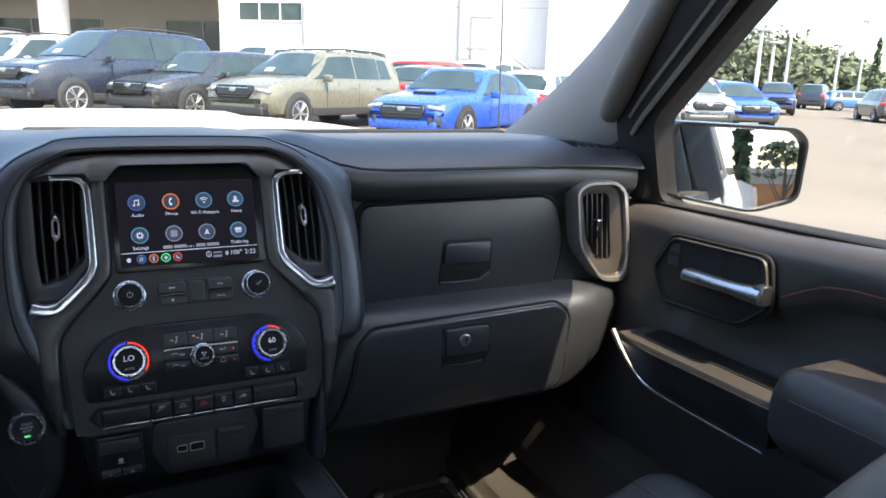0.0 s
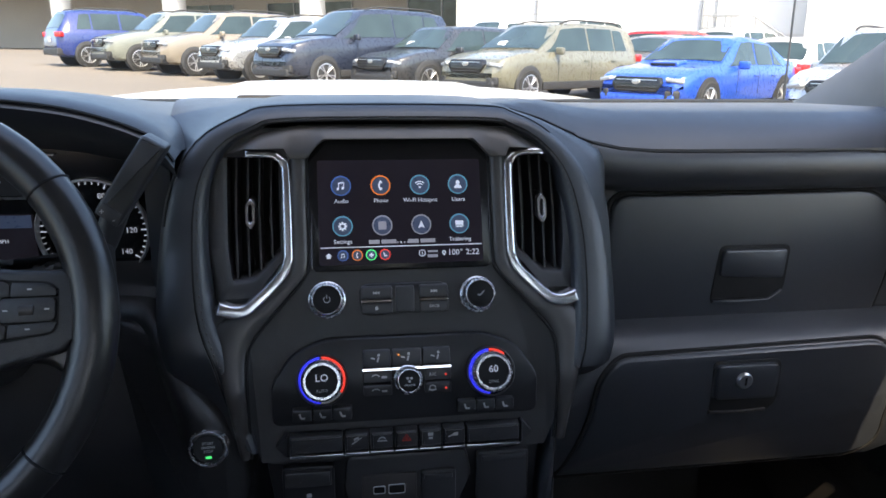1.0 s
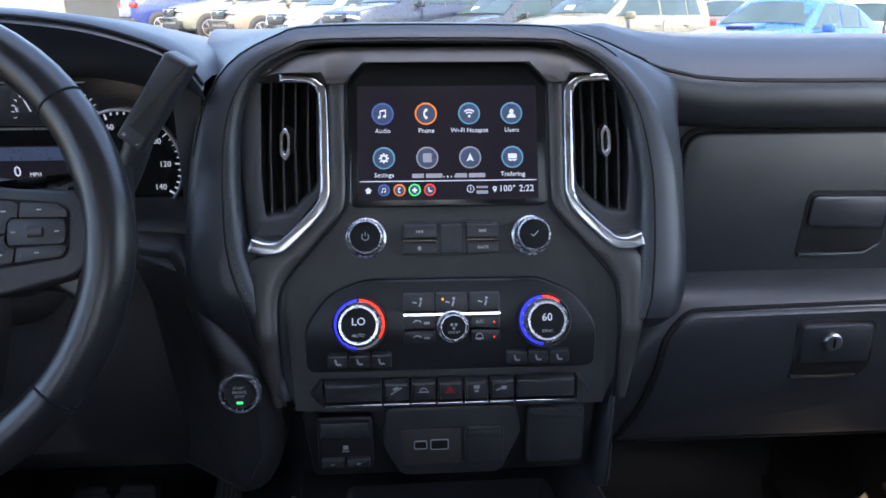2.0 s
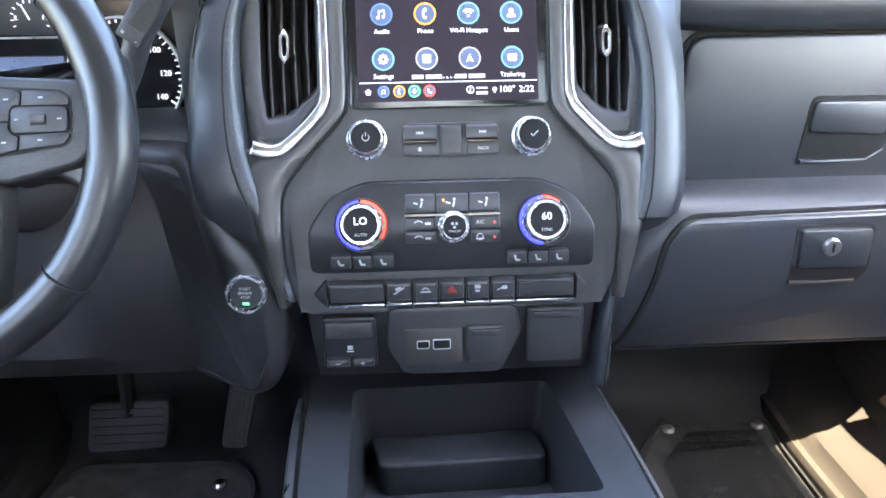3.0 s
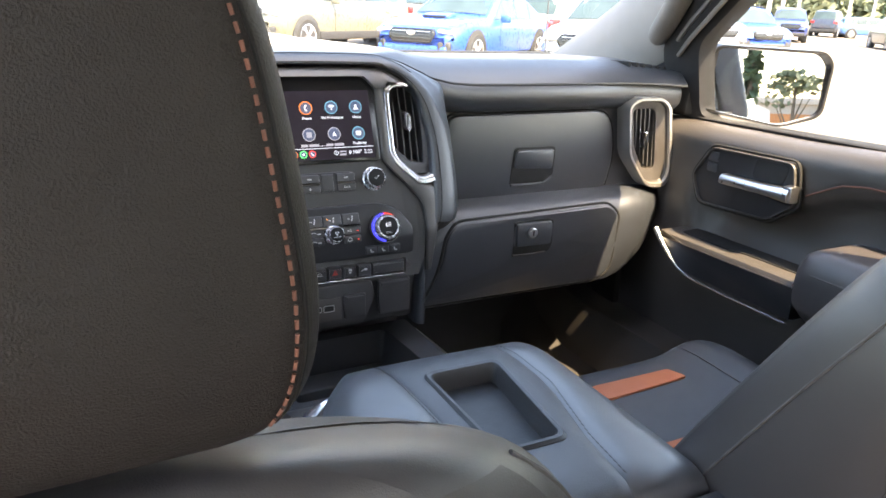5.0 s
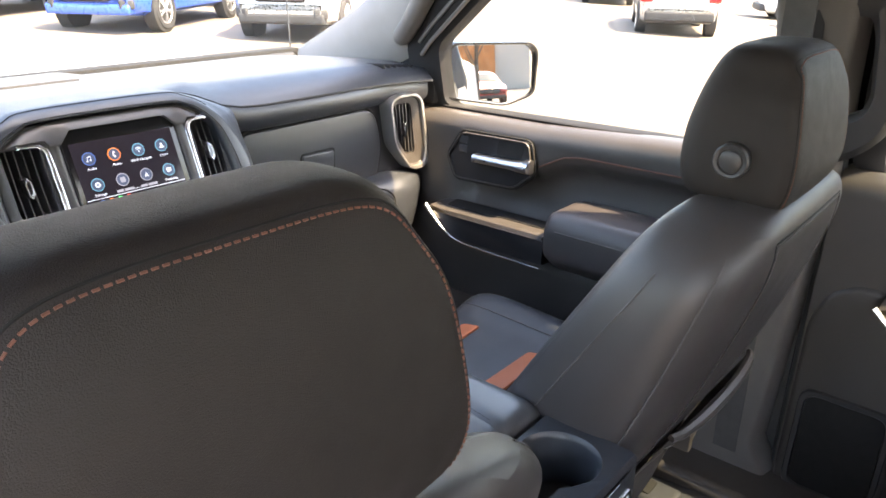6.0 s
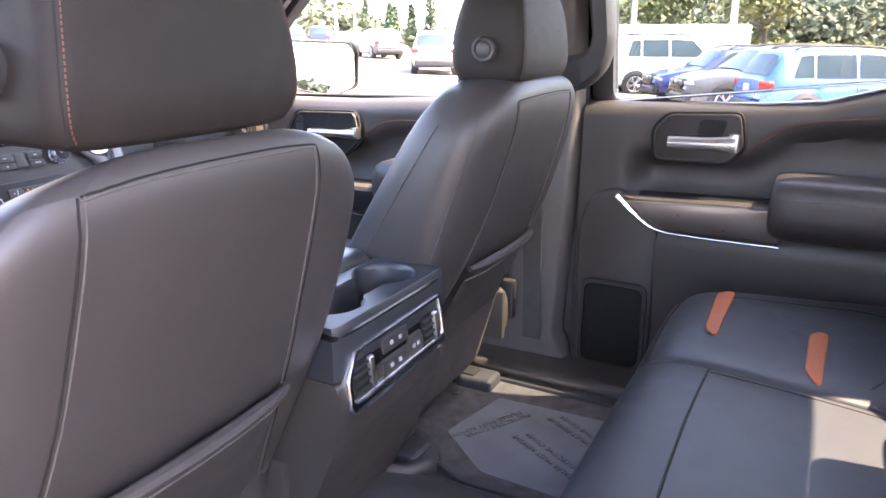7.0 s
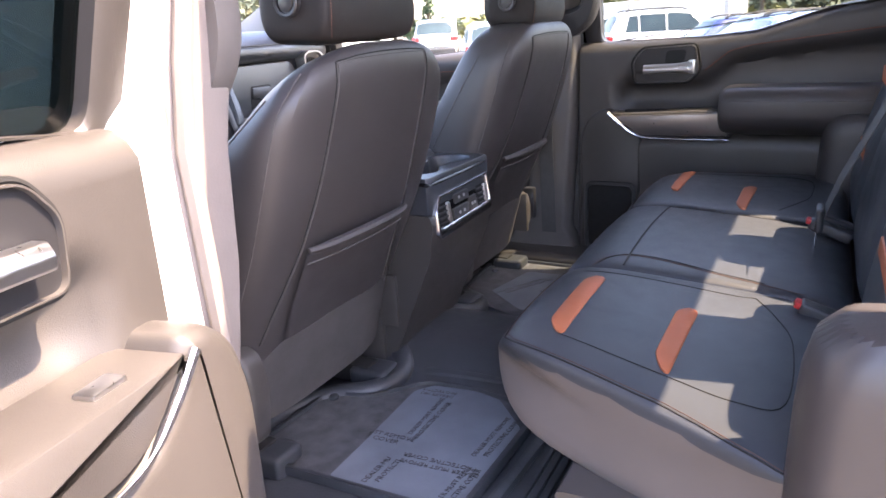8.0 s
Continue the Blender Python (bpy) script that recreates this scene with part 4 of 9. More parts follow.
part("keyhole", bm, DEEP, low)

# air vent at the passenger's end
VP = [(0.659, 1.343), (0.688, 1.357), (0.750, 1.356), (0.774, 1.338), (0.799, 1.198), (0.787, 1.163), (0.733, 1.165), (0.673, 1.236)]
vout = fillet(VP, 0.022, 5)
VI = [(0.682, 1.326), (0.690, 1.333), (0.733, 1.333), (0.742, 1.325), (0.757, 1.216), (0.753, 1.205), (0.724, 1.205), (0.696, 1.250)]
vin = fillet(VI, 0.010, 5)
vmid = [(lerp(o[0], i[0], 0.30), lerp(o[1], i[1], 0.30)) for o, i in zip(vout, vin)]
bm = B()
frame_ring(bm, vout, vmid, -0.05, 0.016, on_y(1.452), 0.006)
vent = part("side_vent", bm, SATIN_DULL, dash, "satin metal framed side air vent")
bm = B()
loft(bm, [[on_y(1.452)(*p, d) for p in line] for line, d in ((vmid, 0.011), ([(lerp(o[0], i[0], 0.10), lerp(o[1], i[1], 0.10)) for o, i in zip(vmid, vin)], 0.0065), ([(lerp(o[0], i[0], 0.60), lerp(o[1], i[1], 0.60)) for o, i in zip(vmid, vin)], 0.0050), (vin, 0.002), (vin, -0.05))], caps=False)
part("vent_funnel", bm, HARD, vent, "dark plastic funnel round the slats")
bm = B()
prism(bm, vin, -0.06, -0.055, on_y(1.452))
part("vent_cavity", bm, DEEP, vent)
for k in range(5):
    x = 0.6955 + 0.0115 * k
    zb = interp(x, [(0.696, 1.250), (0.724, 1.207), (0.76, 1.207)])
    bm = B()
    prism(bm, [(x - 0.0014, 1.331), (x + 0.0014, 1.331), (x + 0.0014 + 0.10 * (1.331 - zb) , zb), (x - 0.0014 + 0.10 * (1.331 - zb), zb)], -0.030, -0.003, on_y(1.452))
    part("vent_slat", bm, BUTTON, vent)
bm = B()
rbox(bm, (0.722, 1.452, 1.268), (0.010, 0.014, 0.034), 0.003)
part("vent_tab", bm, CHROME, vent)
for k in range(6):
    bm = B()
    rbox(bm, (0.672 + 0.019 * k, 1.500, 1.4125 - 0.0022 * k), (0.010, 0.050, 0.026), 0.003, m=Matrix.Rotation(0.45, 4, "Z"))
    part("demister_slot", bm, DEEP, dash)

# centre surround with a stitched edge
def on_surround(u, v, d):
    k = smooth_interp(-u, [(0.15, 0.0), (0.21, 1.0)]) * smooth_interp(-v, [(-1.22, 0.0), (-1.12, 1.0)])
    k += 2.6 * smooth_interp(u, [(0.152, 0.0), (0.190, 1.0)]) * smooth_interp(-v, [(-1.185, 0.0), (-1.11, 1.0)])
    return (u, ys(v) - d + 0.035 * k + 0.03 * max(0, (v - 1.425)) / 0.02 * 0.3, v)


OUT = [(-0.186, 1.120), (-0.216, 1.140), (-0.234, 1.170), (-0.243, 1.205), (-0.247, 1.25), (-0.238, 1.345), (-0.212, 1.402), (-0.166, 1.431), (-0.115, 1.4415), (0.085, 1.4415), (0.128, 1.4335), (0.163, 1.416), (0.198, 1.382), (0.219, 1.335), (0.226, 1.28), (0.225, 1.20), (0.206, 1.13), (0.190, 1.05), (0.186, 1.0)]
INN = [(-0.152, 1.100), (-0.156, 1.125), (-0.161, 1.150), (-0.170, 1.185), (-0.192, 1.25), (-0.196, 1.345), (-0.178, 1.393), (-0.144, 1.4150), (-0.105, 1.4225), (0.085, 1.4225), (0.120, 1.4165), (0.148, 1.401), (0.170, 1.374), (0.180, 1.333), (0.184, 1.28), (0.177, 1.20), (0.158, 1.13), (0.145, 1.05), (0.140, 1.0)]
out_line = [tuple(p) for p in bez([(x, z, 0) for x, z in OUT], 68)]
inn_line = [tuple(p) for p in bez([(x, z, 0) for x, z in INN], 68)]
bm = B()
rows = []


def flank(o, k, deep=None):
    """Leather beyond the surround's passenger edge, rolling back to the dashboard's skin."""
    u, v = o[0], o[1]
    on = 1.0 if u > 0.10 else 0.0
    dx = on * interp(v, [(1.10, 0.0), (1.16, 0.004), (1.28, 0.007), (1.335, 0.017), (1.382, 0.036), (1.416, 0.019), (1.436, 0.004), (1.446, 0.0)])
    dz = on * interp(v, [(1.28, 0.0), (1.335, 0.010), (1.382, 0.006), (1.416, -0.0025), (1.446, 0.0)])
    dy = lerp(0.016, interp(v, [(1.10, 0.016), (1.28, 0.018), (1.335, 0.030), (1.382, 0.026), (1.416, 0.016), (1.44, 0.016)]), on)
    return on_surround(u + dx * k, v + dz * k, deep if deep else -dy * k ** 2)


for k, deep in ((1.0, -0.14), (1.0, None), (0.85, None), (0.65, None), (0.40, None)):
    rows.append([flank(o, k, deep) for o in out_line])
for t, d in ((0.05, 0.0010), (0.12, 0.0055), (0.25, 0.0090), (0.50, 0.0106), (0.695, 0.0106), (0.72, 0.0092), (0.745, 0.0104), (0.85, 0.0092), (0.95, 0.005), (1.0, -0.004), (1.0, -0.03)):
    rows.append([on_surround(lerp(o[0], i[0], t), lerp(o[1], i[1], t), d) for o, i in zip(out_line, inn_line)])
loft(bm, rows, closed=False)
part("centre_surround", bm, SOFT, dash, "stitched padded surround of the centre stack")
bm = B()
tube(bm, [on_surround(lerp(o[0], i[0], 0.72), lerp(o[1], i[1], 0.72), 0.0100) for o, i in zip(out_line, inn_line)], 0.0010, 5)
part("surround_seam", bm, DEEP, dash)
bm = B()
tube(bm, [on_surround(lerp(o[0], i[0], 0.10), lerp(o[1], i[1], 0.10), 0.0048) for o, i in zip(out_line, inn_line) if o[1] > 1.30 and o[0] < 0.17], 0.0010, 5)
part("surround_edge_seam", bm, DEEP, dash)

bm = B()
for o, i in list(zip(resample([p[:2] for p in out_line], 301), resample([p[:2] for p in inn_line], 301)))[::2]:
    if o[1] > 1.165:
        rbox(bm, on_surround(lerp(o[0], i[0], 0.80), lerp(o[1], i[1], 0.80), 0.0100), (0.0010, 0.001, 0.0030), 0)
part("surround_stitches", bm, THREAD_GREY, dash, "row of fine grey stitches")["kind"] = "stuff"

PLATE = [(-0.196, 1.392), (-0.178, 1.402), (-0.140, 1.417), (0.120, 1.417), (0.155, 1.400), (0.185, 1.392), (0.127, 1.392), (0.114, 1.377), (0.113, 1.287), (0.122, 1.271), (0.152, 1.244), (0.190, 1.244), (0.178, 1.17), (0.152, 1.10), (0.1475, 1.088), (-0.1495, 1.088),
         (-0.152, 1.10), (-0.165, 1.17), (-0.194, 1.244), (-0.160, 1.244), (-0.125, 1.271), (-0.115, 1.287), (-0.115, 1.377), (-0.129, 1.392)]
bm = B()
prism(bm, PLATE, -0.012, 0.0, on_stack)
bmesh.ops.triangulate(bm, faces=[f for f in bm.faces if len(f.verts) > 4])
plate = part("stack_plate", bm, PLASTIC, dash)

for s in (-1, 1):
    def sx(p):
        return [(s * (x if s > 0 else x + 0.001), z) for x, z in p]
    edge = [(0.157, 1.393), (0.132, 1.392), (0.121, 1.386), (0.1165, 1.375), (0.1155, 1.30), (0.117, 1.286), (0.125, 1.272), (0.150, 1.249), (0.160, 1.243), (0.172, 1.242), (0.186, 1.246)]
    if s < 0:
        edge = [(x + 0.001, z) for x, z in edge]
    line = [p[:2] for p in bez([(s * x, z, 0) for x, z in edge], 40)]
    bm = B()
    prism(bm, ribbon(line, 0.0075, 0.0125), -0.012, 0.007, on_stack, 0.003, 3)
    part("bright_frame", bm, BRIGHT, plate, "bright metal vent frame")
    # satin flank between the display and the vent, running down beside the keys
    ga = [p[:2] for p in bez([(0.0968, 1.404, 0), (0.0968, 1.340, 0), (0.0968, 1.285, 0), (0.1030, 1.270, 0), (0.128, 1.243, 0), (0.150, 1.219, 0), (0.1582, 1.206, 0), (0.1605, 1.190, 0), (0.1605, 1.150, 0), (0.1600, 1.095, 0)], 72)]
    gb = [p[:2] for p in bez([(0.1135, 1.404, 0), (0.1130, 1.340, 0), (0.1130, 1.290, 0), (0.1185, 1.273, 0), (0.138, 1.255, 0), (0.158, 1.239, 0), (0.180, 1.236, 0), (0.190, 1.215, 0), (0.181, 1.160, 0), (0.170, 1.095, 0)], 72)]
    ga, gb = resample(ga, 60), resample(gb, 60)
    bm = B()
    loft(bm, [[on_stack(s * lerp(o[0], i[0], t), lerp(o[1], i[1], t), d) for o, i in zip(ga, gb)] for t, d in ((0.0, -0.006), (0.02, 0.0015), (0.10, 0.0040), (0.35, 0.0058), (0.65, 0.0058), (0.90, 0.0040), (1.0, 0.0015), (1.0, -0.010))], closed=False)
    part("cheek", bm, DARKSATIN, plate, "dark satin metal cheek")
    bm = B()
    tube(bm, [on_stack(s * (x - 0.0010), z, 0.0022) for x, z in ga], 0.0014, 6)
    part("fascia_gap", bm, DEEP, plate)
    # air vent beside the display
    bm = B()
    prism(bm, [(s * u, z) for u, z in ((0.116, 1.24), (0.198, 1.24), (0.198, 1.40), (0.116, 1.40))], -0.075, -0.070, on_stack)
    vent = part("centre_vent", bm, DEEP, dash, "black slatted centre air vent")
    bm = B()
    frame_ring(bm, fillet([(s * u, z) for u, z in ((0.118, 1.396), (0.118, 1.289), (0.154, 1.2475), (0.190, 1.2475), (0.197, 1.300), (0.197, 1.396))], 0.006, 4), fillet([(s * u, z) for u, z in ((0.1255, 1.387), (0.1255, 1.294), (0.151, 1.2700), (0.174, 1.2660), (0.178, 1.300), (0.178, 1.387))], 0.005, 4), -0.040, -0.007, on_stack, 0.003)
    part("vent_bezel", bm, PLASTIC, vent)
    for k in range(4):
        x = 0.1335 + 0.0118 * k
        zb = interp(x, [(0.1255, 1.294), (0.151, 1.270), (0.178, 1.266)])
        bm = B()
        prism(bm, [(s * (x - 0.0010), zb), (s * (x + 0.0010), zb), (s * (x + 0.0022), 1.330), (s * (x + 0.0010), 1.387), (s * (x - 0.0010), 1.387), (s * (x + 0.0002), 1.330)], -0.050, -0.016, on_stack)
        part("vent_slat", bm, BUTTON, vent)
    bm = B()
    frame_ring(bm, fillet([(s * 0.1545 + u, z) for u, z in ((-0.0052, 1.323), (0.0, 1.3165), (0.0052, 1.323), (0.0052, 1.342), (0.0, 1.3485), (-0.0052, 1.342))], 0.0015, 2), fillet([(s * 0.1545 + u, z) for u, z in ((-0.0018, 1.326), (0.0, 1.3235), (0.0018, 1.326), (0.0018, 1.339), (0.0, 1.3415), (-0.0018, 1.339))], 0.0006, 2), -0.03, -0.004, on_stack, 0.0012)
    part("vent_tab", bm, BRIGHT, vent)

# visor over the display, between the vent frames
VIS_TOP = [(-0.176, 1.3930), (-0.144, 1.4125), (-0.105, 1.4200), (0.085, 1.4200), (0.120, 1.4140), (0.148, 1.3990), (0.153, 1.3968)]
VIS_LOW = [(-0.176, 1.3925), (-0.1575, 1.3972), (-0.118, 1.3970), (-0.1135, 1.388), (-0.0965, 1.388), (-0.079, 1.4065), (0.079, 1.4065), (0.0965, 1.388), (0.1135, 1.388), (0.118, 1.3970), (0.153, 1.3960)]
bm = B()
rows = []
for f, d in ((0.0, -0.006), (0.0, 0.0005), (0.06, 0.0026), (0.35, 0.0062), (0.75, 0.0098), (0.94, 0.0108), (1.0, 0.0098), (1.0, -0.004)):
    rows.append([on_stack(x, lerp(interp(x, VIS_TOP), interp(x, VIS_LOW), f), d * min(1.0, 0.15 + (interp(x, VIS_TOP) - interp(x, VIS_LOW)) / 0.012)) for x in sorted(set(list(np.linspace(-0.176, 0.153, 60)) + [p[0] for p in VIS_LOW]))])
loft(bm, rows, closed=False)
part("display_visor", bm, DARKSATIN, dash, "smooth satin visor over the display")

# display
bm = B()
prism(bm, fillet([(-0.0955, 1.276), (0.0955, 1.276), (0.0955, 1.388), (0.0790, 1.4060), (-0.0790, 1.4060), (-0.0955, 1.388)], [0.010, 0.010, 0.008, 0.012, 0.012, 0.008], 4), -0.006, 0.003, on_stack, 0.002)
disp = part("display", bm, GLOSS, dash, "lit touch display with round app icons")
bm = B()
prism(bm, rect(-0.0855, 0.0855, 1.283, 1.385, 0.002), 0.0, 0.0036, on_stack)
part("screen", bm, SCREEN, disp)


def disc(x, z, r, d, mat, parent, name, d0=0.0036, seg=24):
    bm = B()
    prism(bm, [(x + r * math.cos(2 * math.pi * q / seg), z + r * 0.94 * math.sin(2 * math.pi * q / seg)) for q in range(seg)], d0, d, on_stack)
    return part(name, bm, mat, parent)


ICON_BLUE = material("icon blue", (0.06, 0.14, 0.42), 0.3, var=0.2, scale=40, emit=0.12)
ICON_FACE = material("icon dark face", (0.05, 0.07, 0.12), 0.3, var=0.2, scale=40, emit=0.09)
ICON_TEAL = material("icon teal rim", (0.10, 0.30, 0.42), 0.3, var=0.1, emit=0.15)
ICON_ORANGE = material("icon orange rim", (0.85, 0.22, 0.03), 0.3, var=0.1, emit=0.16)
ICON_GREY = material("icon grey", (0.30, 0.30, 0.34), 0.3, var=0.1, emit=0.11)


def glyph(poly_list, x, z, k, parent, mat=None):
    bm = B()
    for poly in poly_list:
        prism(bm, [(x + u * k, z + v * k * 0.94) for u, v in poly], 0.0044, 0.0048, on_stack)
    part("icon_mark", bm, mat or WHITE_LED, parent)


def circ(cx, cz, r, n=12):
    return [(cx + r * math.cos(2 * math.pi * q / n), cz + r * math.sin(2 * math.pi * q / n)) for q in range(n)]


def arc(cx, cz, r, w, a0, a1, n=8):
    o = [(cx + r * math.cos(radians(lerp(a0, a1, q / n))), cz + r * math.sin(radians(lerp(a0, a1, q / n)))) for q in range(n + 1)]
    i = [(cx + (r - w) * math.cos(radians(lerp(a1, a0, q / n))), cz + (r - w) * math.sin(radians(lerp(a1, a0, q / n)))) for q in range(n + 1)]
    return o + i


def bar(x0, z0, x1, z1, w):
    return ribbon([(x0, z0), (x1, z1)], w)


NOTE = [bar(-0.28, -0.35, -0.28, 0.35, 0.12), bar(0.32, -0.25, 0.32, 0.42, 0.12), bar(-0.3, 0.33, 0.36, 0.42, 0.18), circ(-0.38, -0.36, 0.17), circ(0.22, -0.26, 0.17)]
PHONE = [arc(0.45, 0.0, 0.75, 0.2, 125, 235), circ(0.02, 0.42, 0.18), circ(0.02, -0.42, 0.18)]
WIFI = [arc(0, -0.35, 0.85, 0.15, 45, 135), arc(0, -0.35, 0.57, 0.15, 45, 135), circ(0, -0.3, 0.14)]
USER = [circ(0, 0.22, 0.26), arc(0, -0.5, 0.5, 0.5, 0, 180)]
GEAR = [arc(0, 0, 0.42, 0.2, 0, 359, 16)] + [bar(0.36 * math.cos(a), 0.36 * math.sin(a), 0.56 * math.cos(a), 0.56 * math.sin(a), 0.18) for a in [k * math.pi / 4 for k in range(8)]]
SQUARE = [rect(-0.42, 0.42, -0.42, 0.42, 0.12)]
ARROW = [[(0, 0.52), (0.42, -0.45), (0, -0.25), (-0.42, -0.45)]]
TRAILER = [rect(-0.5, 0.5, -0.15, 0.4, 0.05), bar(-0.5, -0.3, 0.5, -0.3, 0.1), circ(-0.2, -0.34, 0.12), circ(0.2, -0.34, 0.12)]
HOME = [[(0, 0.6), (0.65, 0), (0.4, 0), (0.4, -0.55), (-0.4, -0.55), (-0.4, 0), (-0.65, 0)]]
CROSS = [bar(-0.5, 0, 0.5, 0, 0.35), bar(0, -0.5, 0, 0.5, 0.35)]
SEATED = [bar(-0.3, 0.5, -0.1, -0.2, 0.28), bar(-0.15, -0.25, 0.45, -0.25, 0.28)]
grid = [("Audio", -0.0615, 1.360, NOTE, ICON_BLUE), ("Phone", -0.0205, 1.360, PHONE, ICON_ORANGE), ("Wi-Fi Hotspot", 0.0207, 1.360, WIFI, ICON_TEAL), ("Users", 0.0613, 1.360, USER, ICON_TEAL),
        ("Settings", -0.0610, 1.3205, GEAR, ICON_TEAL), ("", -0.0200, 1.3205, SQUARE, ICON_GREY), ("", 0.0208, 1.3205, ARROW, ICON_GREY), ("Trailering", 0.0612, 1.3205, TRAILER, ICON_TEAL)]
for word, x, z, marks, rim in grid:
    icon = disc(x, z, 0.0105, 0.0040, rim, disp, "icon")
    disc(x, z, 0.0092, 0.0044, ICON_FACE, icon, "icon_face")
    glyph(marks, x, z, 0.0085 if marks is not SQUARE else 0.010, icon, WHITE_LED if marks is not SQUARE else ICON_GREY)
    if word:
        letters("caption", word, 0.0060, stack_text(x, z - 0.0152, 0.0042), WHITE_LED, disp)
    else:
        bm = B()
        for a, b in ((-0.0145, -0.0035), (-0.0015, 0.0140)):
            prism(bm, rect(x + a, x + b, z - 0.0178, z - 0.0142, 0), 0.0036, 0.0044, on_stack)
        part("caption_bar", bm, ICON_GREY, disp)
bm = B()
prism(bm, rect(-0.084, 0.084, 1.2995, 1.3002, 0), 0.0036, 0.0043, on_stack)
part("screen_line", bm, WHITE_LED, disp)
for k in range(4):
    disc(-0.0045 + 0.0035 * k, 1.3035, 0.0009, 0.0043, WHITE_LED if k == 1 else ICON_GREY, disp, "page_dot", seg=8)
for x, rim, marks in ((-0.0615, ICON_BLUE, NOTE), (-0.0468, ICON_ORANGE, PHONE), (-0.0325, GREEN_LED, CROSS), (-0.0182, RED_LED, SEATED)):
    icon = disc(x, 1.2920, 0.0057, 0.0040, rim, disp, "small_icon", seg=16)
    disc(x, 1.2920, 0.0047, 0.0044, ICON_FACE, icon, "icon_face", seg=16)
    glyph(marks, x, 1.2920, 0.0046, icon)
glyph(HOME, -0.0760, 1.2920, 0.0050, disp)
glyph([arc(0, 0, 1.0, 0.2, 0, 359, 16), bar(0, -0.5, 0, 0.5, 0.2)], 0.0205, 1.2925, 0.0036, disp)
glyph([bar(-0.9, 0.35, 0.9, 0.35, 0.3), bar(-0.9, -0.45, 0.9, -0.45, 0.5)], 0.0315, 1.2920, 0.0060, disp, ICON_GREY)
glyph([arc(0, 0.2, 0.6, 0.3, 0, 359, 12), [(-0.4, 0), (0.4, 0), (0, -1.0)]], 0.0435, 1.2920, 0.0034, disp)
letters("temperature", "100\u00b0", 0.0085, stack_text(0.0555, 1.2922, 0.0042), WHITE_LED, disp)
letters("clock_time", "2:22", 0.0085, stack_text(0.0740, 1.2922, 0.0042), WHITE_LED, disp)


# knobs and keys
def knob(x, z, r, h, name, face=FACE, knurl=True, base=0.0):
    m = stack_m(x, z, base)
    bm = B()
    prof = [(r * 1.10, 0.0), (r * 1.10, h * 0.15), (r, h * 0.2), (r * 0.97, h * 0.80), (r * 0.90, h * 0.97), (r * 0.85, h), (r * 0.83, h * 0.92), (0, h * 0.90)]
    turned(bm, prof, m, 40)
    if knurl:
        for q in range(40):
            a = 2 * math.pi * q / 40
            rbox(bm, m @ Vector((r * math.cos(a), r * math.sin(a), h * 0.5)), (0.0012, 0.0012, 0.0012), 0)
    k = part(name, bm, SILVER, dash, "bright ringed rotary knob")
    bm = B()
    turned(bm, [(r * 0.835, h * 0.80), (r * 0.835, h * 0.91), (r * 0.78, h * 0.93), (0, h * 0.93)], m, 28)
    part("knob_face", bm, face, k)
    return k, m


k, m = knob(-0.079, 1.249, 0.0172, 0.020, "volume_knob")
bm = B()
for poly in ([arc(0, 0, 0.0036, 0.0008, -230, 50, 12), bar(0, 0.001, 0, 0.0045, 0.0008)]):
    prism(bm, poly, 0.0186, 0.0190, lambda u, v, d: m @ Vector((u, v, d)))
part("power_mark", bm, GREY_MARK, k)
k, m = knob(0.0775, 1.249, 0.0172, 0.020, "tuning_knob")
bm = B()
prism(bm, bar(-0.003, 0, -0.001, -0.002, 0.0009), 0.0186, 0.0190, lambda u, v, d: m @ Vector((u, v, d)))
prism(bm, bar(-0.001, -0.002, 0.004, 0.003, 0.0009), 0.0186, 0.0190, lambda u, v, d: m @ Vector((u, v, d)))
part("tick_mark", bm, GREY_MARK, k)


def key(poly, name, d=0.005, mat=None, bevel=0.0015):
    bm = B()
    prism(bm, fillet(poly, 0.002, 2), 0.0, d, on_stack, bevel)
    return part(name, bm, mat or BUTTON, plate)


def mark(polys, parent, d, mat=None):
    bm = B()
    for p in polys:
        prism(bm, p, d - 0.0004, d + 0.0004, on_stack)
    part("key_mark", bm, mat or GREY_MARK, parent)


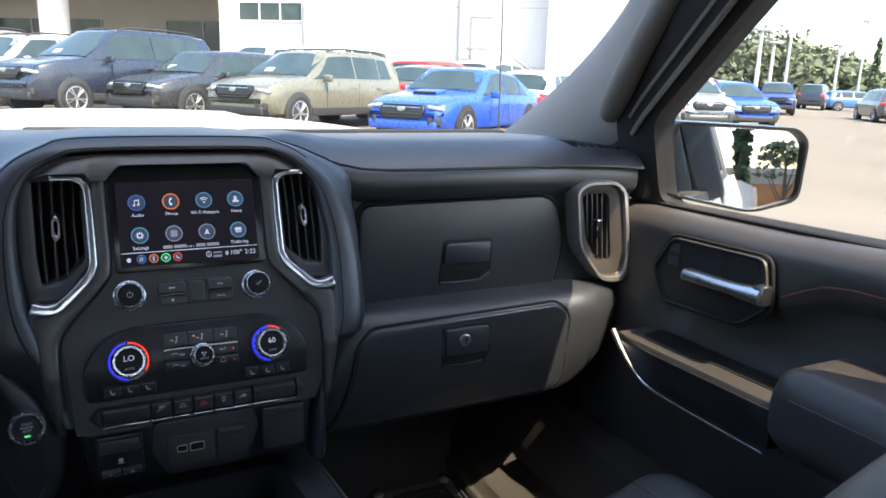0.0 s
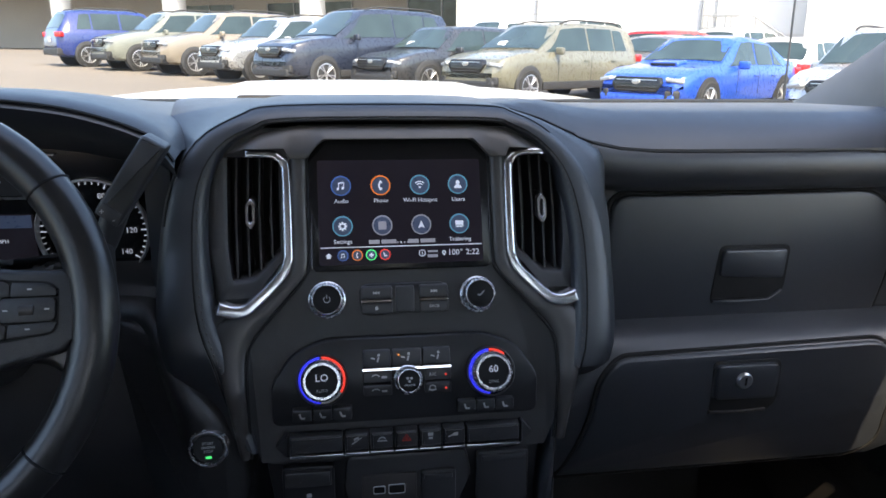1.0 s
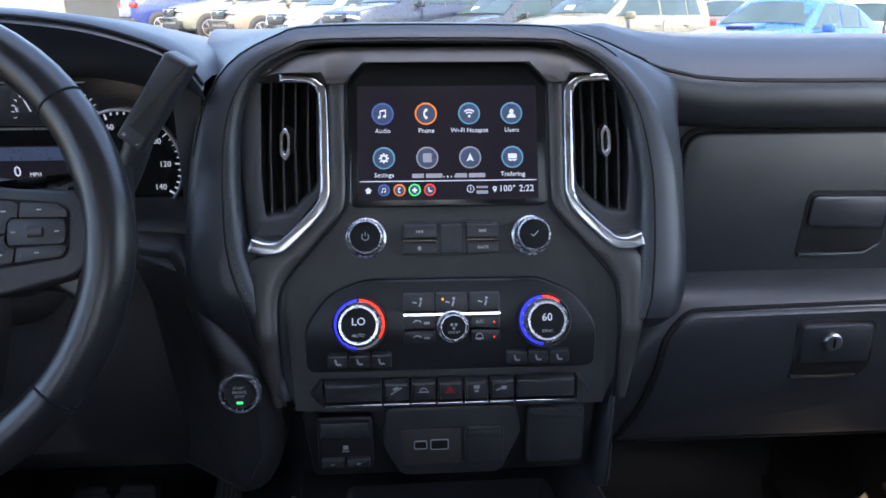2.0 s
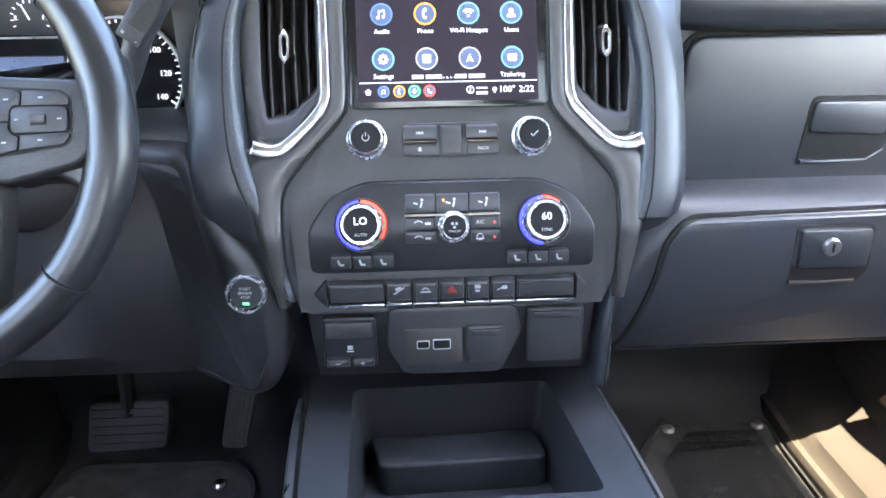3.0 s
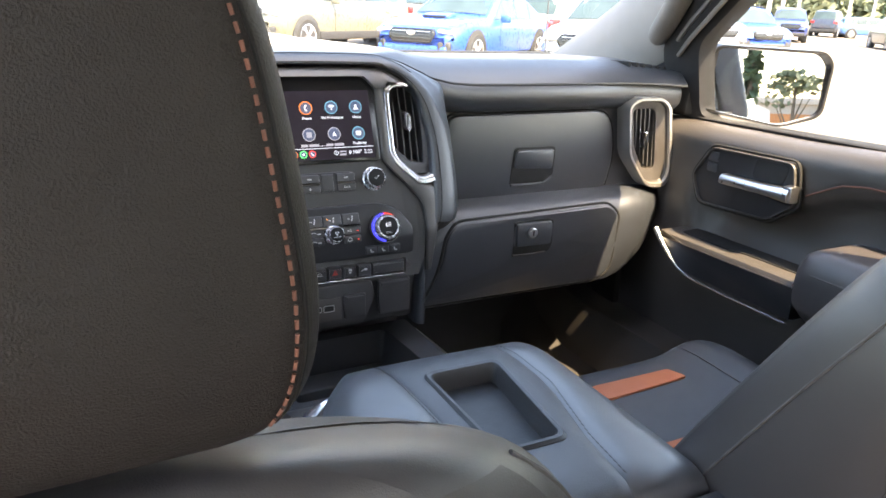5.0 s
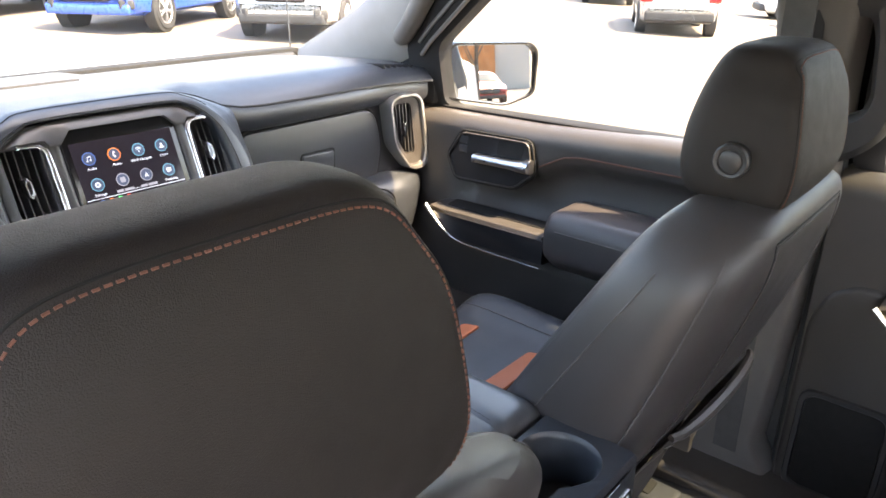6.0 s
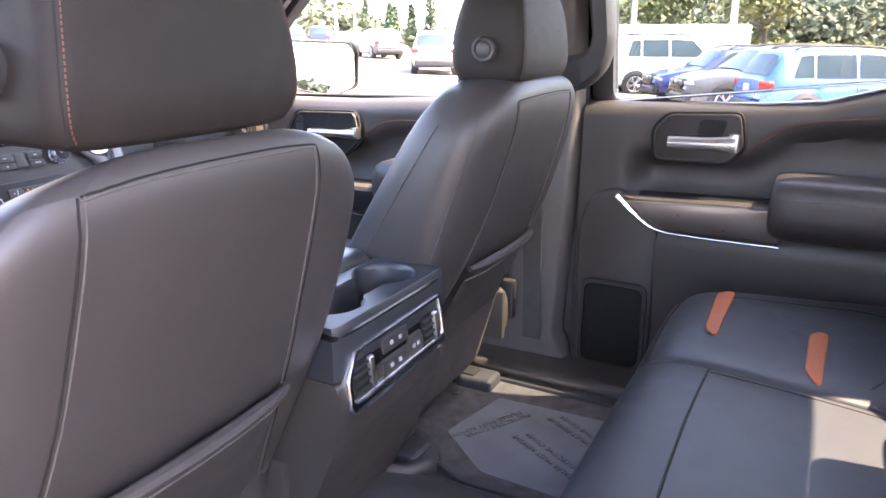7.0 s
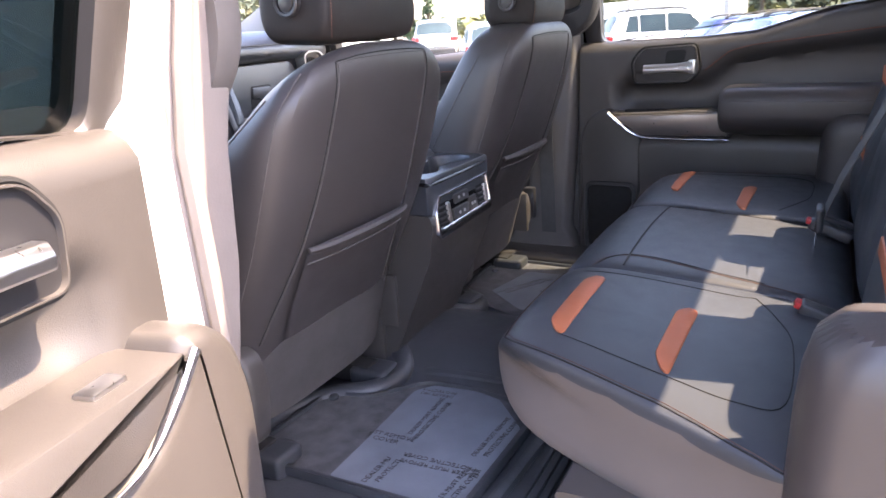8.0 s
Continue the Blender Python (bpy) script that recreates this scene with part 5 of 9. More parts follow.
bm = B()
prism(bm, fillet([(-0.046, 1.240), (-0.040, 1.234), (0.041, 1.234), (0.047, 1.240), (0.047, 1.258), (0.040, 1.263), (-0.040, 1.263), (-0.046, 1.258)], 0.003, 2), 0.0, 0.0025, on_stack, 0.001)
part("key_bed", bm, PANEL, plate)
for x0, x1 in ((-0.0445, -0.0125), (0.0155, 0.0455)):
    a = key([(x0, 1.2495), (x1, 1.2495), (x1, 1.2615), (x0, 1.2615)], "media_key", 0.006)
    g = 1 if x0 < 0 else -1
    mark([[((x0 + x1) / 2 + g * (q - 0.003), 1.2557), ((x0 + x1) / 2 + g * q, 1.2542), ((x0 + x1) / 2 + g * q, 1.2572)] for q in (0, 0.003)] + [bar((x0 + x1) / 2 - g * 0.0032, 1.2542, (x0 + x1) / 2 - g * 0.0032, 1.2572, 0.0007)], a, 0.006)
    b = key([(x0, 1.2355), (x1, 1.2355), (x1, 1.2470), (x0, 1.2470)], "media_key", 0.006)
    if x0 < 0:
        mark([[(x0 + 0.0155 + u * 0.0034, 1.2412 + v * 0.0034) for u, v in poly] for poly in HOME], b, 0.006)
    else:
        letters("key_caption", "BACK", 0.0042, stack_text(x0 + 0.0155, 1.2412, 0.0066), GREY_MARK, b)
    bm = B()
    prism(bm, rect(x0, x1, 1.2474, 1.2490, 0), 0.0, 0.0072, on_stack)
    part("bright_line", bm, CHROME, plate)
key([(-0.0090, 1.2365), (0.0105, 1.2365), (0.0105, 1.2610), (-0.0090, 1.2610)], "blank_key", 0.0045, PLASTIC)

# climate panel
bm = B()
prism(bm, fillet([(-0.137, 1.128), (-0.137, 1.172), (-0.116, 1.199), (-0.083, 1.212), (0.083, 1.212), (0.116, 1.199), (0.137, 1.172), (0.137, 1.128)], 0.010, 4), -0.002, 0.003, on_stack, 0.002)
clim = part("climate_panel", bm, PANEL, dash, "black climate panel with lit dials")
for x, word, small in ((-0.0862, "LO", "AUTO"), (0.0868, "60", "SYNC")):
    m = stack_m(x, 1.1745, 0.002)
    bm = B()
    turned(bm, [(0.0245, 0), (0.0245, 0.004), (0.0235, 0.005), (0.0, 0.005)], m, 40)
    dial = part("temperature_dial", bm, GLOSS, dash, "chrome temperature dial with blue and red light")
    bm = B()
    turned(bm, [(0.0256, 0.0), (0.0256, 0.0050), (0.0250, 0.0062), (0.0241, 0.0055), (0.0240, 0.0)], m, 48)
    part("dial_edge", bm, DARKSATIN, dial)
    for a0, a1, mt in ((95, 265, BLUE_LED), (-35, 90, RED_LED) if word == "LO" else (50, 93, RED_LED)):
        bm = B()
        n = 20
        o = [[m @ Vector((r * math.cos(radians(lerp(a0, a1, q / n))), r * math.sin(radians(lerp(a0, a1, q / n))), zz)) for r, zz in ((0.0236, 0.0045), (0.0232, 0.0070), (0.0217, 0.0078), (0.0212, 0.0045))] for q in range(n + 1)]
        loft(bm, o)
        part("light_ring", bm, mt, dial)
    bm = B()
    turned(bm, [(0.0212, 0.004), (0.0204, 0.0160), (0.0180, 0.0195), (0.0158, 0.0195), (0.0152, 0.0180), (0, 0.0180)], m, 48)
    for q in range(48):
        a = 2 * math.pi * q / 48
        rbox(bm, m @ Vector((0.0203 * math.cos(a), 0.0203 * math.sin(a), 0.013)), (0.0010, 0.0010, 0.0010), 0)
    part("dial_ring", bm, SILVER, dial)
    bm = B()
    turned(bm, [(0.0157, 0.0175), (0.0157, 0.0186), (0, 0.0186)], m, 32)
    part("dial_face", bm, FACE, dial)
    letters("dial_reading", word, 0.0100, m @ Matrix.Translation((0, 0.003, 0.0190)), WHITE_LED, dial)
    letters("dial_caption", small, 0.0042, m @ Matrix.Translation((0, -0.0095, 0.0190)), GREY_MARK, dial)
    # seat heating keys below
    for q in range(3):
        x0 = (-0.1165 if word == "LO" else 0.0515) + 0.0202 * q
        a = key([(x0, 1.1345), (x0 + 0.019, 1.1345), (x0 + 0.019, 1.1475), (x0, 1.1475)], "seat_key", 0.009)
        mark([bar(x0 + 0.007, 1.1440, x0 + 0.0085, 1.1390, 0.0018), bar(x0 + 0.0085, 1.1390, x0 + 0.0125, 1.1390, 0.0018)], a, 0.009)
for x0, x1 in ((-0.0450, -0.0165), (-0.0150, 0.0150), (0.0165, 0.0450)):
    a = key([(x0, 1.1850), (x1, 1.1850), (x1, 1.2010), (x0, 1.2010)], "air_key", 0.006)
    c = (x0 + x1) / 2
    mark([circ(c + 0.002, 1.1965, 0.0014, 8), bar(c + 0.002, 1.1945, c + 0.0005, 1.1900, 0.0016), bar(c - 0.006, 1.1940, c - 0.002, 1.1930, 0.0012)], a, 0.006)
for z0 in (1.1700, 1.1565):
    for x0, x1 in ((-0.0450, -0.0160), (0.0175, 0.0450)):
        a = key([(x0, z0), (x1, z0), (x1, z0 + 0.0115), (x0, z0 + 0.0115)], "air_key", 0.006)
        if x0 < 0:
            mark([arc(x0 + 0.0125, z0 + 0.003, 0.0055, 0.001, 40, 140), rect(x0 + 0.0185, x0 + 0.024, z0 + 0.0045, z0 + 0.0065, 0)], a, 0.006)
        elif z0 > 1.16:
            letters("key_caption", "A/C", 0.0048, stack_text(x0 + 0.0085, z0 + 0.0058, 0.0065), GREY_MARK, a)
        else:
            mark([arc(x0 + 0.008, z0 + 0.006, 0.0035, 0.0008, 0, 359, 12), bar(x0 + 0.004, z0 + 0.004, x0 + 0.012, z0 + 0.004, 0.001)], a, 0.006)
        if x0 > 0:
            disc(x1 - 0.0055, z0 + 0.0055, 0.0010, 0.0072, RED_LED, a, "key_lamp", 0.006, 8)
disc(-0.0085, 1.1960, 0.0010, 0.0072, AMBER_LED, clim, "key_lamp", 0.006, 8)
bm = B()
prism(bm, rect(-0.0455, 0.0455, 1.1822, 1.1842, 0), 0.0, 0.0070, on_stack)
part("bright_line", bm, CHROME, clim)
k, m = knob(0.0005, 1.1710, 0.0135, 0.020, "fan_knob", base=0.003)
for q in range(3):
    a = 2 * math.pi * q / 3 + 0.5
    bm = B()
    prism(bm, circ(0.0022 * math.cos(a), 0.0022 * math.sin(a) + 0.0015, 0.0014, 8), 0.0186, 0.0190, lambda u, v, d: m @ Vector((u, v, d)))
    part("fan_mark", bm, GREY_MARK, k)
letters("key_caption", "ON/OFF", 0.0032, m @ Matrix.Translation((0, -0.0045, 0.0190)), GREY_MARK, k)

# row of toggle keys with a bright edge
bm = B()
prism(bm, [(-0.134, 1.109), (-0.124, 1.121), (-0.122, 1.121), (-0.122, 1.097), (-0.124, 1.097)], 0.0, 0.010, on_stack, 0.002)
part("toggle_end", bm, PLASTIC, plate)
bm = B()
prism(bm, [(0.131, 1.109), (0.121, 1.121), (0.119, 1.121), (0.119, 1.097), (0.121, 1.097)], 0.0, 0.010, on_stack, 0.002)
part("toggle_end", bm, PLASTIC, plate)
edges = [-0.1215, -0.0665, -0.0400, -0.0150, 0.0105, 0.0350, 0.0600, 0.1185]
for q, (x0, x1) in enumerate(zip(edges, edges[1:])):
    a = key([(x0 + 0.0008, 1.100), (x1 - 0.0008, 1.100), (x1 - 0.0008, 1.1195), (x0 + 0.0008, 1.1195)], "toggle_key", 0.011, BUTTON, 0.003)
    c = (x0 + x1) / 2
    if q == 3:
        mark([bar(c - 0.0045, 1.1085, c + 0.0045, 1.1085, 0.0009), bar(c - 0.0045, 1.1085, c, 1.1155, 0.0009), bar(c + 0.0045, 1.1085, c, 1.1155, 0.0009), [(c - 0.0022, 1.1095), (c + 0.0022, 1.1095), (c, 1.113)]], a, 0.011, RED_MARK)
    elif q == 1:
        mark([bar(c - 0.005, 1.1085, c + 0.005, 1.1150, 0.0010), bar(c - 0.003, 1.1130, c + 0.002, 1.1155, 0.0022)], a, 0.011)
    elif q == 2:
        mark([bar(c - 0.005, 1.1100, c + 0.005, 1.1100, 0.0012), arc(c, 1.1105, 0.0040, 0.0010, 20, 160)], a, 0.011)
    elif q == 4:
        mark([rect(c - 0.0028, c + 0.0028, 1.1120, 1.1155, 0), bar(c - 0.002, 1.1095, c + 0.002, 1.1095, 0.0022)], a, 0.011)
    elif q == 5:
        mark([rect(c - 0.001, c + 0.004, 1.1105, 1.1140, 0), bar(c - 0.006, 1.1095, c - 0.001, 1.1120, 0.0009)], a, 0.011)
    bm = B()
    prism(bm, rect(x0 + 0.0006, x1 - 0.0006, 1.0965, 1.0995, 0), 0.0, 0.0125, on_stack, 0.001)
    part("bright_line", bm, CHROME, a)

# lower panel: brake controls, sockets, flap
bm = B()
prism(bm, fillet([(-0.136, 1.013), (-0.146, 1.086), (0.144, 1.086), (0.138, 1.013)], 0.006, 3), -0.05, -0.006, on_stack, 0.003)
lower = part("lower_panel", bm, PANEL, dash)
bm = B()
prism(bm, rect(-0.130, -0.077, 1.028, 1.082, 0.004), -0.004, 0.004, on_stack, 0.002)
brake = part("brake_control", bm, PANEL, lower, "trailer brake control with keys")
for poly, nm in ((rect(-0.127, -0.080, 1.062, 1.079, 0.002), "slide"), (rect(-0.127, -0.1045, 1.0305, 1.0400, 0.0015), "minus_key"), (rect(-0.1025, -0.080, 1.0305, 1.0400, 0.0015), "plus_key")):
    bm = B()
    prism(bm, poly, 0.003, 0.0095, on_stack, 0.002)
    part(nm, bm, BUTTON, brake)
mark([bar(-0.1180, 1.0352, -0.1140, 1.0352, 0.0008), bar(-0.0932, 1.0352, -0.0892, 1.0352, 0.0008), bar(-0.0912, 1.0332, -0.0912, 1.0372, 0.0008)], brake, 0.0098)
mark([rect(-0.1060, -0.1010, 1.0480, 1.0520, 0), bar(-0.1070, 1.0460, -0.1000, 1.0460, 0.001)], brake, 0.0045)
bm = B()
prism(bm, fillet([(-0.064, 1.0895), (-0.068, 1.050), (-0.050, 1.016), (0.048, 1.016), (0.068, 1.060), (0.062, 1.0895)], 0.008, 4), -0.01, 0.003, on_stack, 0.003)
pod = part("socket_pod", bm, BUTTON, lower)
bm = B()
prism(bm, rect(-0.049, 0.0085, 1.029, 1.068, 0.002), 0.0, 0.0055, on_stack, 0.001)
usb = part("usb_socket", bm, HARD, pod, "dark panel with two usb sockets")
for x, w, h in ((-0.031, 0.0055, 0.0036), (-0.0125, 0.0080, 0.0046)):
    bm = B()
    frame_ring(bm, rect(x - w - 0.001, x + w + 0.001, 1.051 - h - 0.001, 1.051 + h + 0.001, 0.002), rect(x - w, x + w, 1.051 - h, 1.051 + h, 0.0015), 0.004, 0.0066, on_stack, 0.0005)
    s1 = part("socket_rim", bm, GREY_MARK, usb)
    bm = B()
    prism(bm, rect(x - w, x + w, 1.051 - h, 1.051 + h, 0.0015), 0.004, 0.0058, on_stack)
    part("socket_hole", bm, DEEP, s1)
for x0, x1, z0, z1, nm in ((0.0125, 0.0505, 1.029, 1.070, "power_flap"), (0.0730, 0.1290, 1.028, 1.087, "phone_flap")):
    bm = B()
    prism(bm, rect(x0, x1, z0, z1, 0.004), 0.0, 0.007, on_stack, 0.0025)
    fl = part(nm, bm, BUTTON, lower)
    bm = B()
    prism(bm, rect(x0 + 0.004, x1 - 0.004, z1 - 0.010, z1 - 0.003, 0.002), 0.006, 0.0095, on_stack, 0.0015)
    part("flap_edge", bm, BUTTON, fl)

# driver's side: hood over the instruments, knee panel, instruments
RIM = [(-0.80, 1.330), (-0.74, 1.380), (-0.66, 1.420), (-0.56, 1.440), (-0.44, 1.447), (-0.34, 1.440), (-0.28, 1.426), (-0.240, 1.408), (-0.222, 1.385)]
rim = [tuple(p) for p in bez([(x, z, 0) for x, z in RIM], 40)]
bm = B()
rows = []
for y, dz, k in ((1.50, -0.060, 0.96), (1.42, -0.030, 0.975), (1.388, -0.012, 0.99), (1.380, -0.002, 1.0), (1.388, 0.006, 1.0), (1.42, 0.010, 1.0), (1.55, 0.004, 1.0), (1.75, -0.012, 1.0), (1.92, -0.022, 1.0), (2.02, -0.050, 1.0)):
    rows.append([(-0.48 + (p[0] + 0.48) * (k if p[0] < -0.3 else 1), y, (p[1] + dz) if y < 1.6 else lerp(p[1] + dz, 1.432 + dz, smooth_interp(y, [(1.55, 0), (1.9, 1)]))) for p in rim])
loft(bm, rows, closed=False)
part("instrument_hood", bm, SOFT, dash)
bm = B()
tube(bm, [(p[0], 1.3835, p[1] + 0.004) for p in rim], 0.0016, 5)
part("hood_seam", bm, DEEP, dash)
# top pad behind the centre stack
bm = B()
ridge = [p for p in out_line if p[1] > 1.34 and p[0] < 0.135]
def top_skin(u, v):
    i = min(int(u * (len(ridge) - 1)), len(ridge) - 2)
    f = u * (len(ridge) - 1) - i
    x, z = lerp(ridge[i][0], ridge[i + 1][0], f), lerp(ridge[i][1], ridge[i + 1][1], f)
    y = lerp(ys(z) + 0.012, 2.03, v ** 1.4)
    back = interp(y, [(1.35, 1.446), (1.50, 1.442), (1.75, 1.430), (1.95, 1.416), (2.03, 1.385)])
    k = smooth_interp(v, [(0.0, 0.0), (0.45, 1.0)])
    return Vector((x - 0.02 * k * (1 if x < -0.15 else 0), y, lerp(z - 0.001, back - 0.002, k)))


sheet(bm, top_skin, 30, 24)
part("top_pad", bm, SOFT, dash)
bm = B()
rbox(bm, (-0.06, 1.74, 1.4265), (0.28, 0.07, 0.012), 0.004, m=Matrix.Rotation(-0.05, 4, "X"))
part("top_tray", bm, PLASTIC, dash, "grained tray in the dashboard top")
bm = B()
rbox(bm, (0, 1.985, 1.375), (1.62, 0.07, 0.05), 0.02, 3)
part("demister_grille", bm, PLASTIC, dash)
bm = B()
prism(bm, fillet([(-0.72, 1.25), (-0.262, 1.25), (-0.255, 1.40), (-0.40, 1.42), (-0.60, 1.42), (-0.72, 1.38)], 0.02, 3), -0.02, 0.0, on_y(1.482))
panel = part("instrument_panel", bm, GLOSS, dash, "dark instrument panel with white dials")
bm = B()
prism(bm, fillet([(-0.70, 1.382), (-0.372, 1.382), (-0.378, 1.340), (-0.70, 1.340)], 0.008, 3), 0.0, 0.004, on_y(1.482), 0.001)
part("gauge_strip", bm, BUTTON, panel)
bm = B()
prism(bm, rect(-0.70, -0.366, 1.3365, 1.3382, 0), 0.0, 0.007, on_y(1.482))
prism(bm, rect(-0.70, -0.366, 1.3835, 1.3848, 0), 0.0, 0.007, on_y(1.482))
part("bright_line", bm, SATIN, panel)


def to_text(x, y, z):
    return Matrix.Translation((x, y, z)) @ Matrix.Rotation(math.pi / 2, 4, "X")


for x, lo, hi in ((-0.475, "100", "260"), (-0.423, "E", "F"), (-0.376, "8", "18")):
    bm = B()
    for a in range(200, -21, -20):
        prism(bm, bar(x + 0.0165 * math.cos(radians(a)), 1.355 + 0.0165 * math.sin(radians(a)), x + 0.0195 * math.cos(radians(a)), 1.355 + 0.0195 * math.sin(radians(a)), 0.0010), 0.004, 0.0048, on_y(1.482))
    g = part("small_gauge", bm, WHITE_LED, panel)
    bm = B()
    prism(bm, bar(x, 1.355, x - 0.006, 1.370, 0.0012), 0.005, 0.006, on_y(1.482))
    part("needle", bm, WHITE_LED, g)
    letters("gauge_figures", lo, 0.0065, to_text(x - 0.014, 1.4775, 1.357), WHITE_LED, g)
    letters("gauge_figures", hi, 0.0065, to_text(x + 0.014, 1.4775, 1.357), WHITE_LED, g)
bm = B()
prism(bm, rect(-0.492, -0.396, 1.2600, 1.3190, 0.002), 0.0, 0.003, on_y(1.482))
part("trip_display", bm, SCREEN, panel)
bm = B()
prism(bm, rect(-0.490, -0.398, 1.3040, 1.3180, 0), 0.003, 0.0036, on_y(1.482))
part("trip_header", bm, ICON_FACE, panel)
letters("speed_reading", "0", 0.016, to_text(-0.448, 1.4785, 1.292), WHITE_LED, panel)
letters("speed_unit", "MPH", 0.006, to_text(-0.430, 1.4785, 1.289), WHITE_LED, panel)
cx, cz, R = -0.335, 1.298, 0.060
bm = B()
prism(bm, [(cx + u, cz + v) for u, v in arc(0, 0, R, 0.0028, -45, 225, 40)], 0.0, 0.008, on_y(1.482), 0.001)
sp = part("speed_dial", bm, SATIN, panel)
bm = B()
for k in range(36):
    a = radians(215 - k * 250 / 35)
    r0 = R - (0.010 if k % 5 == 0 else 0.007)
    prism(bm, bar(cx + r0 * math.cos(a), cz + r0 * math.sin(a), cx + (R - 0.004) * math.cos(a), cz + (R - 0.004) * math.sin(a), 0.0009), 0.0, 0.003, on_y(1.482))
part("dial_ticks", bm, WHITE_LED, sp)["kind"] = "stuff"
for k in range(8):
    a = radians(215 - k * 250 / 7)
    letters("dial_figures", str(20 * k), 0.0085, to_text(cx + (R - 0.020) * math.cos(a), 1.4785, cz + (R - 0.018) * math.sin(a)), WHITE_LED, sp)
bm = B()
prism(bm, bar(cx, cz, cx - 0.040, cz - 0.018, 0.0018), 0.003, 0.005, on_y(1.482))
part("needle", bm, WHITE_LED, sp)

KNEE = [(1.52, 1.262), (1.47, 1.262), (1.435, 1.245), (1.418, 1.20), (1.412, 1.10), (1.405, 1.01), (1.415, 0.972), (1.46, 0.952), (1.75, 0.95), (1.75, 1.262)]
bm = B()
loft(bm, [[(x, y + (0.03 if x < -0.7 else 0) - 0.02 * math.exp(-((x + 0.43) / 0.12) ** 2) * (1 if 1.0 < z < 1.23 else 0), z) for y, z in KNEE] for x in np.linspace(-0.80, -0.215, 30)])
part("knee_panel", bm, PLASTIC, dash)
bm = B()
prism(bm, [(-0.245, 1.25), (-0.262, 1.25), (-0.262, 1.39), (-0.235, 1.38)], -0.20, -0.02, on_y(1.40))
part("hood_cheek", bm, SOFT, dash)
# pod of the start button
bm = B()
prism(bm, fillet([(-0.33, 1.240), (-0.255, 1.235), (-0.232, 1.186), (-0.190, 1.150), (-0.166, 1.102), (-0.163, 1.040), (-0.192, 0.975), (-0.33, 0.955)], [0.01, 0.03, 0.04, 0.04, 0.03, 0.03, 0.02, 0.01], 6), -0.10, 0.0, lambda u, v, d: (u, 1.3215 + 0.095 * smooth_interp(-u, [(0.212, 0.0), (0.30, 1.0)]) + 0.03 * smooth_interp(-v, [(-1.03, 0.0), (-0.96, 1.0)]) - d, v), 0.020, 5)
bmesh.ops.triangulate(bm, faces=[f for f in bm.faces if len(f.verts) > 4])
part("start_pod", bm, PLASTIC, dash)
m = Matrix.Translation((-0.2005, 1.3225, 1.110)) @ Matrix.Rotation(math.pi / 2 - 0.10, 4, "X")
bm = B()
turned(bm, [(0.0200, -0.02), (0.0200, 0.003), (0.0185, 0.0055), (0.0165, 0.0055), (0.0155, 0.001), (0, 0.001)], m, 36)
st = part("start_button", bm, SILVER, dash, "bright ringed engine start button")
bm = B()
turned(bm, [(0.0150, -0.002), (0.0150, 0.0030), (0.0140, 0.0042), (0, 0.0042)], m, 28)
part("button_face", bm, BUTTON, st)
for word, q in (("START", 0.0068), ("ENGINE", 0.0018), ("STOP", -0.0032)):
    letters("button_word", word, 0.0038, m @ Matrix.Translation((0, q * 0.85, 0.0044)), GREY_MARK, st)
bm = B()
rbox(bm, m @ Vector((0, -0.0090, 0.0044)), (0.006, 0.001, 0.0022), 0)
part("button_lamp", bm, GREEN_LED, st)

# ---- steering wheel ----
WM = Matrix.Translation((-0.426, 1.215, 1.290)) @ Matrix.Rotation(math.pi / 2 - radians(22), 4, "X")
sw = thing("steering_wheel", (-0.432, 1.30, 1.25), "black leather steering wheel with silver lower spokes", "steering wheel")
bm = B()
R = 0.170
tube(bm, [WM @ Vector((R * math.cos(2 * math.pi * q / 64), R * 1.0 * math.sin(2 * math.pi * q / 64), 0)) for q in range(64)], [0.0165 + 0.0015 * abs(math.cos(2 * math.pi * q / 64)) for q in range(64)], 14, closed=True)
part("rim", bm, WHEEL, sw)
for a in (38, 142, 218, 322):
    bm = B()
    p = radians(a)
    c = Vector((R * math.cos(p), R * math.sin(p), 0))
    tube(bm, [WM @ (c + Vector((0.0176 * math.cos(q) * math.cos(p), 0.0176 * math.cos(q) * math.sin(p), 0.0176 * math.sin(q)))) for q in [2 * math.pi * k / 14 for k in range(14)]], 0.0012, 5, closed=True)
    part("rim_seam", bm, DEEP, sw)


def on_wheel(u, v, d):
    return WM @ Vector((u, v, d))


bm = B()
prism(bm, fillet([(-0.079, 0.053), (0.079, 0.053), (0.085, 0.020), (0.082, -0.034), (0.060, -0.070), (0.0, -0.085), (-0.060, -0.070), (-0.082, -0.034), (-0.085, 0.020)], 0.012, 5), -0.05, 0.030, on_wheel, 0.012, 4)
hub = part("airbag_cover", bm, SOFT, sw)
bm = B()
frame_ring(bm, fillet([(-0.046, 0.033), (0.046, 0.033), (0.054, 0.022), (0.050, -0.005), (0.032, -0.020), (-0.032, -0.020), (-0.050, -0.005), (-0.054, 0.022)], 0.006, 4), fillet([(-0.043, 0.0285), (0.043, 0.0285), (0.049, 0.020), (0.045, -0.003), (0.030, -0.0155), (-0.030, -0.0155), (-0.045, -0.003), (-0.049, 0.020)], 0.005, 4), 0.02, 0.034, on_wheel, 0.002)
bd = part("badge_rim", bm, BRIGHT, hub, "bright rimmed badge plate")
bm = B()
for u in (-0.022, 0.0, 0.022):
    prism(bm, rect(u - 0.0100, u + 0.0100, 0.0030, 0.0160, 0.002), 0.028, 0.032, on_wheel, 0.001)
part("badge_backing", bm, BRIGHT, bd)
bm = B()
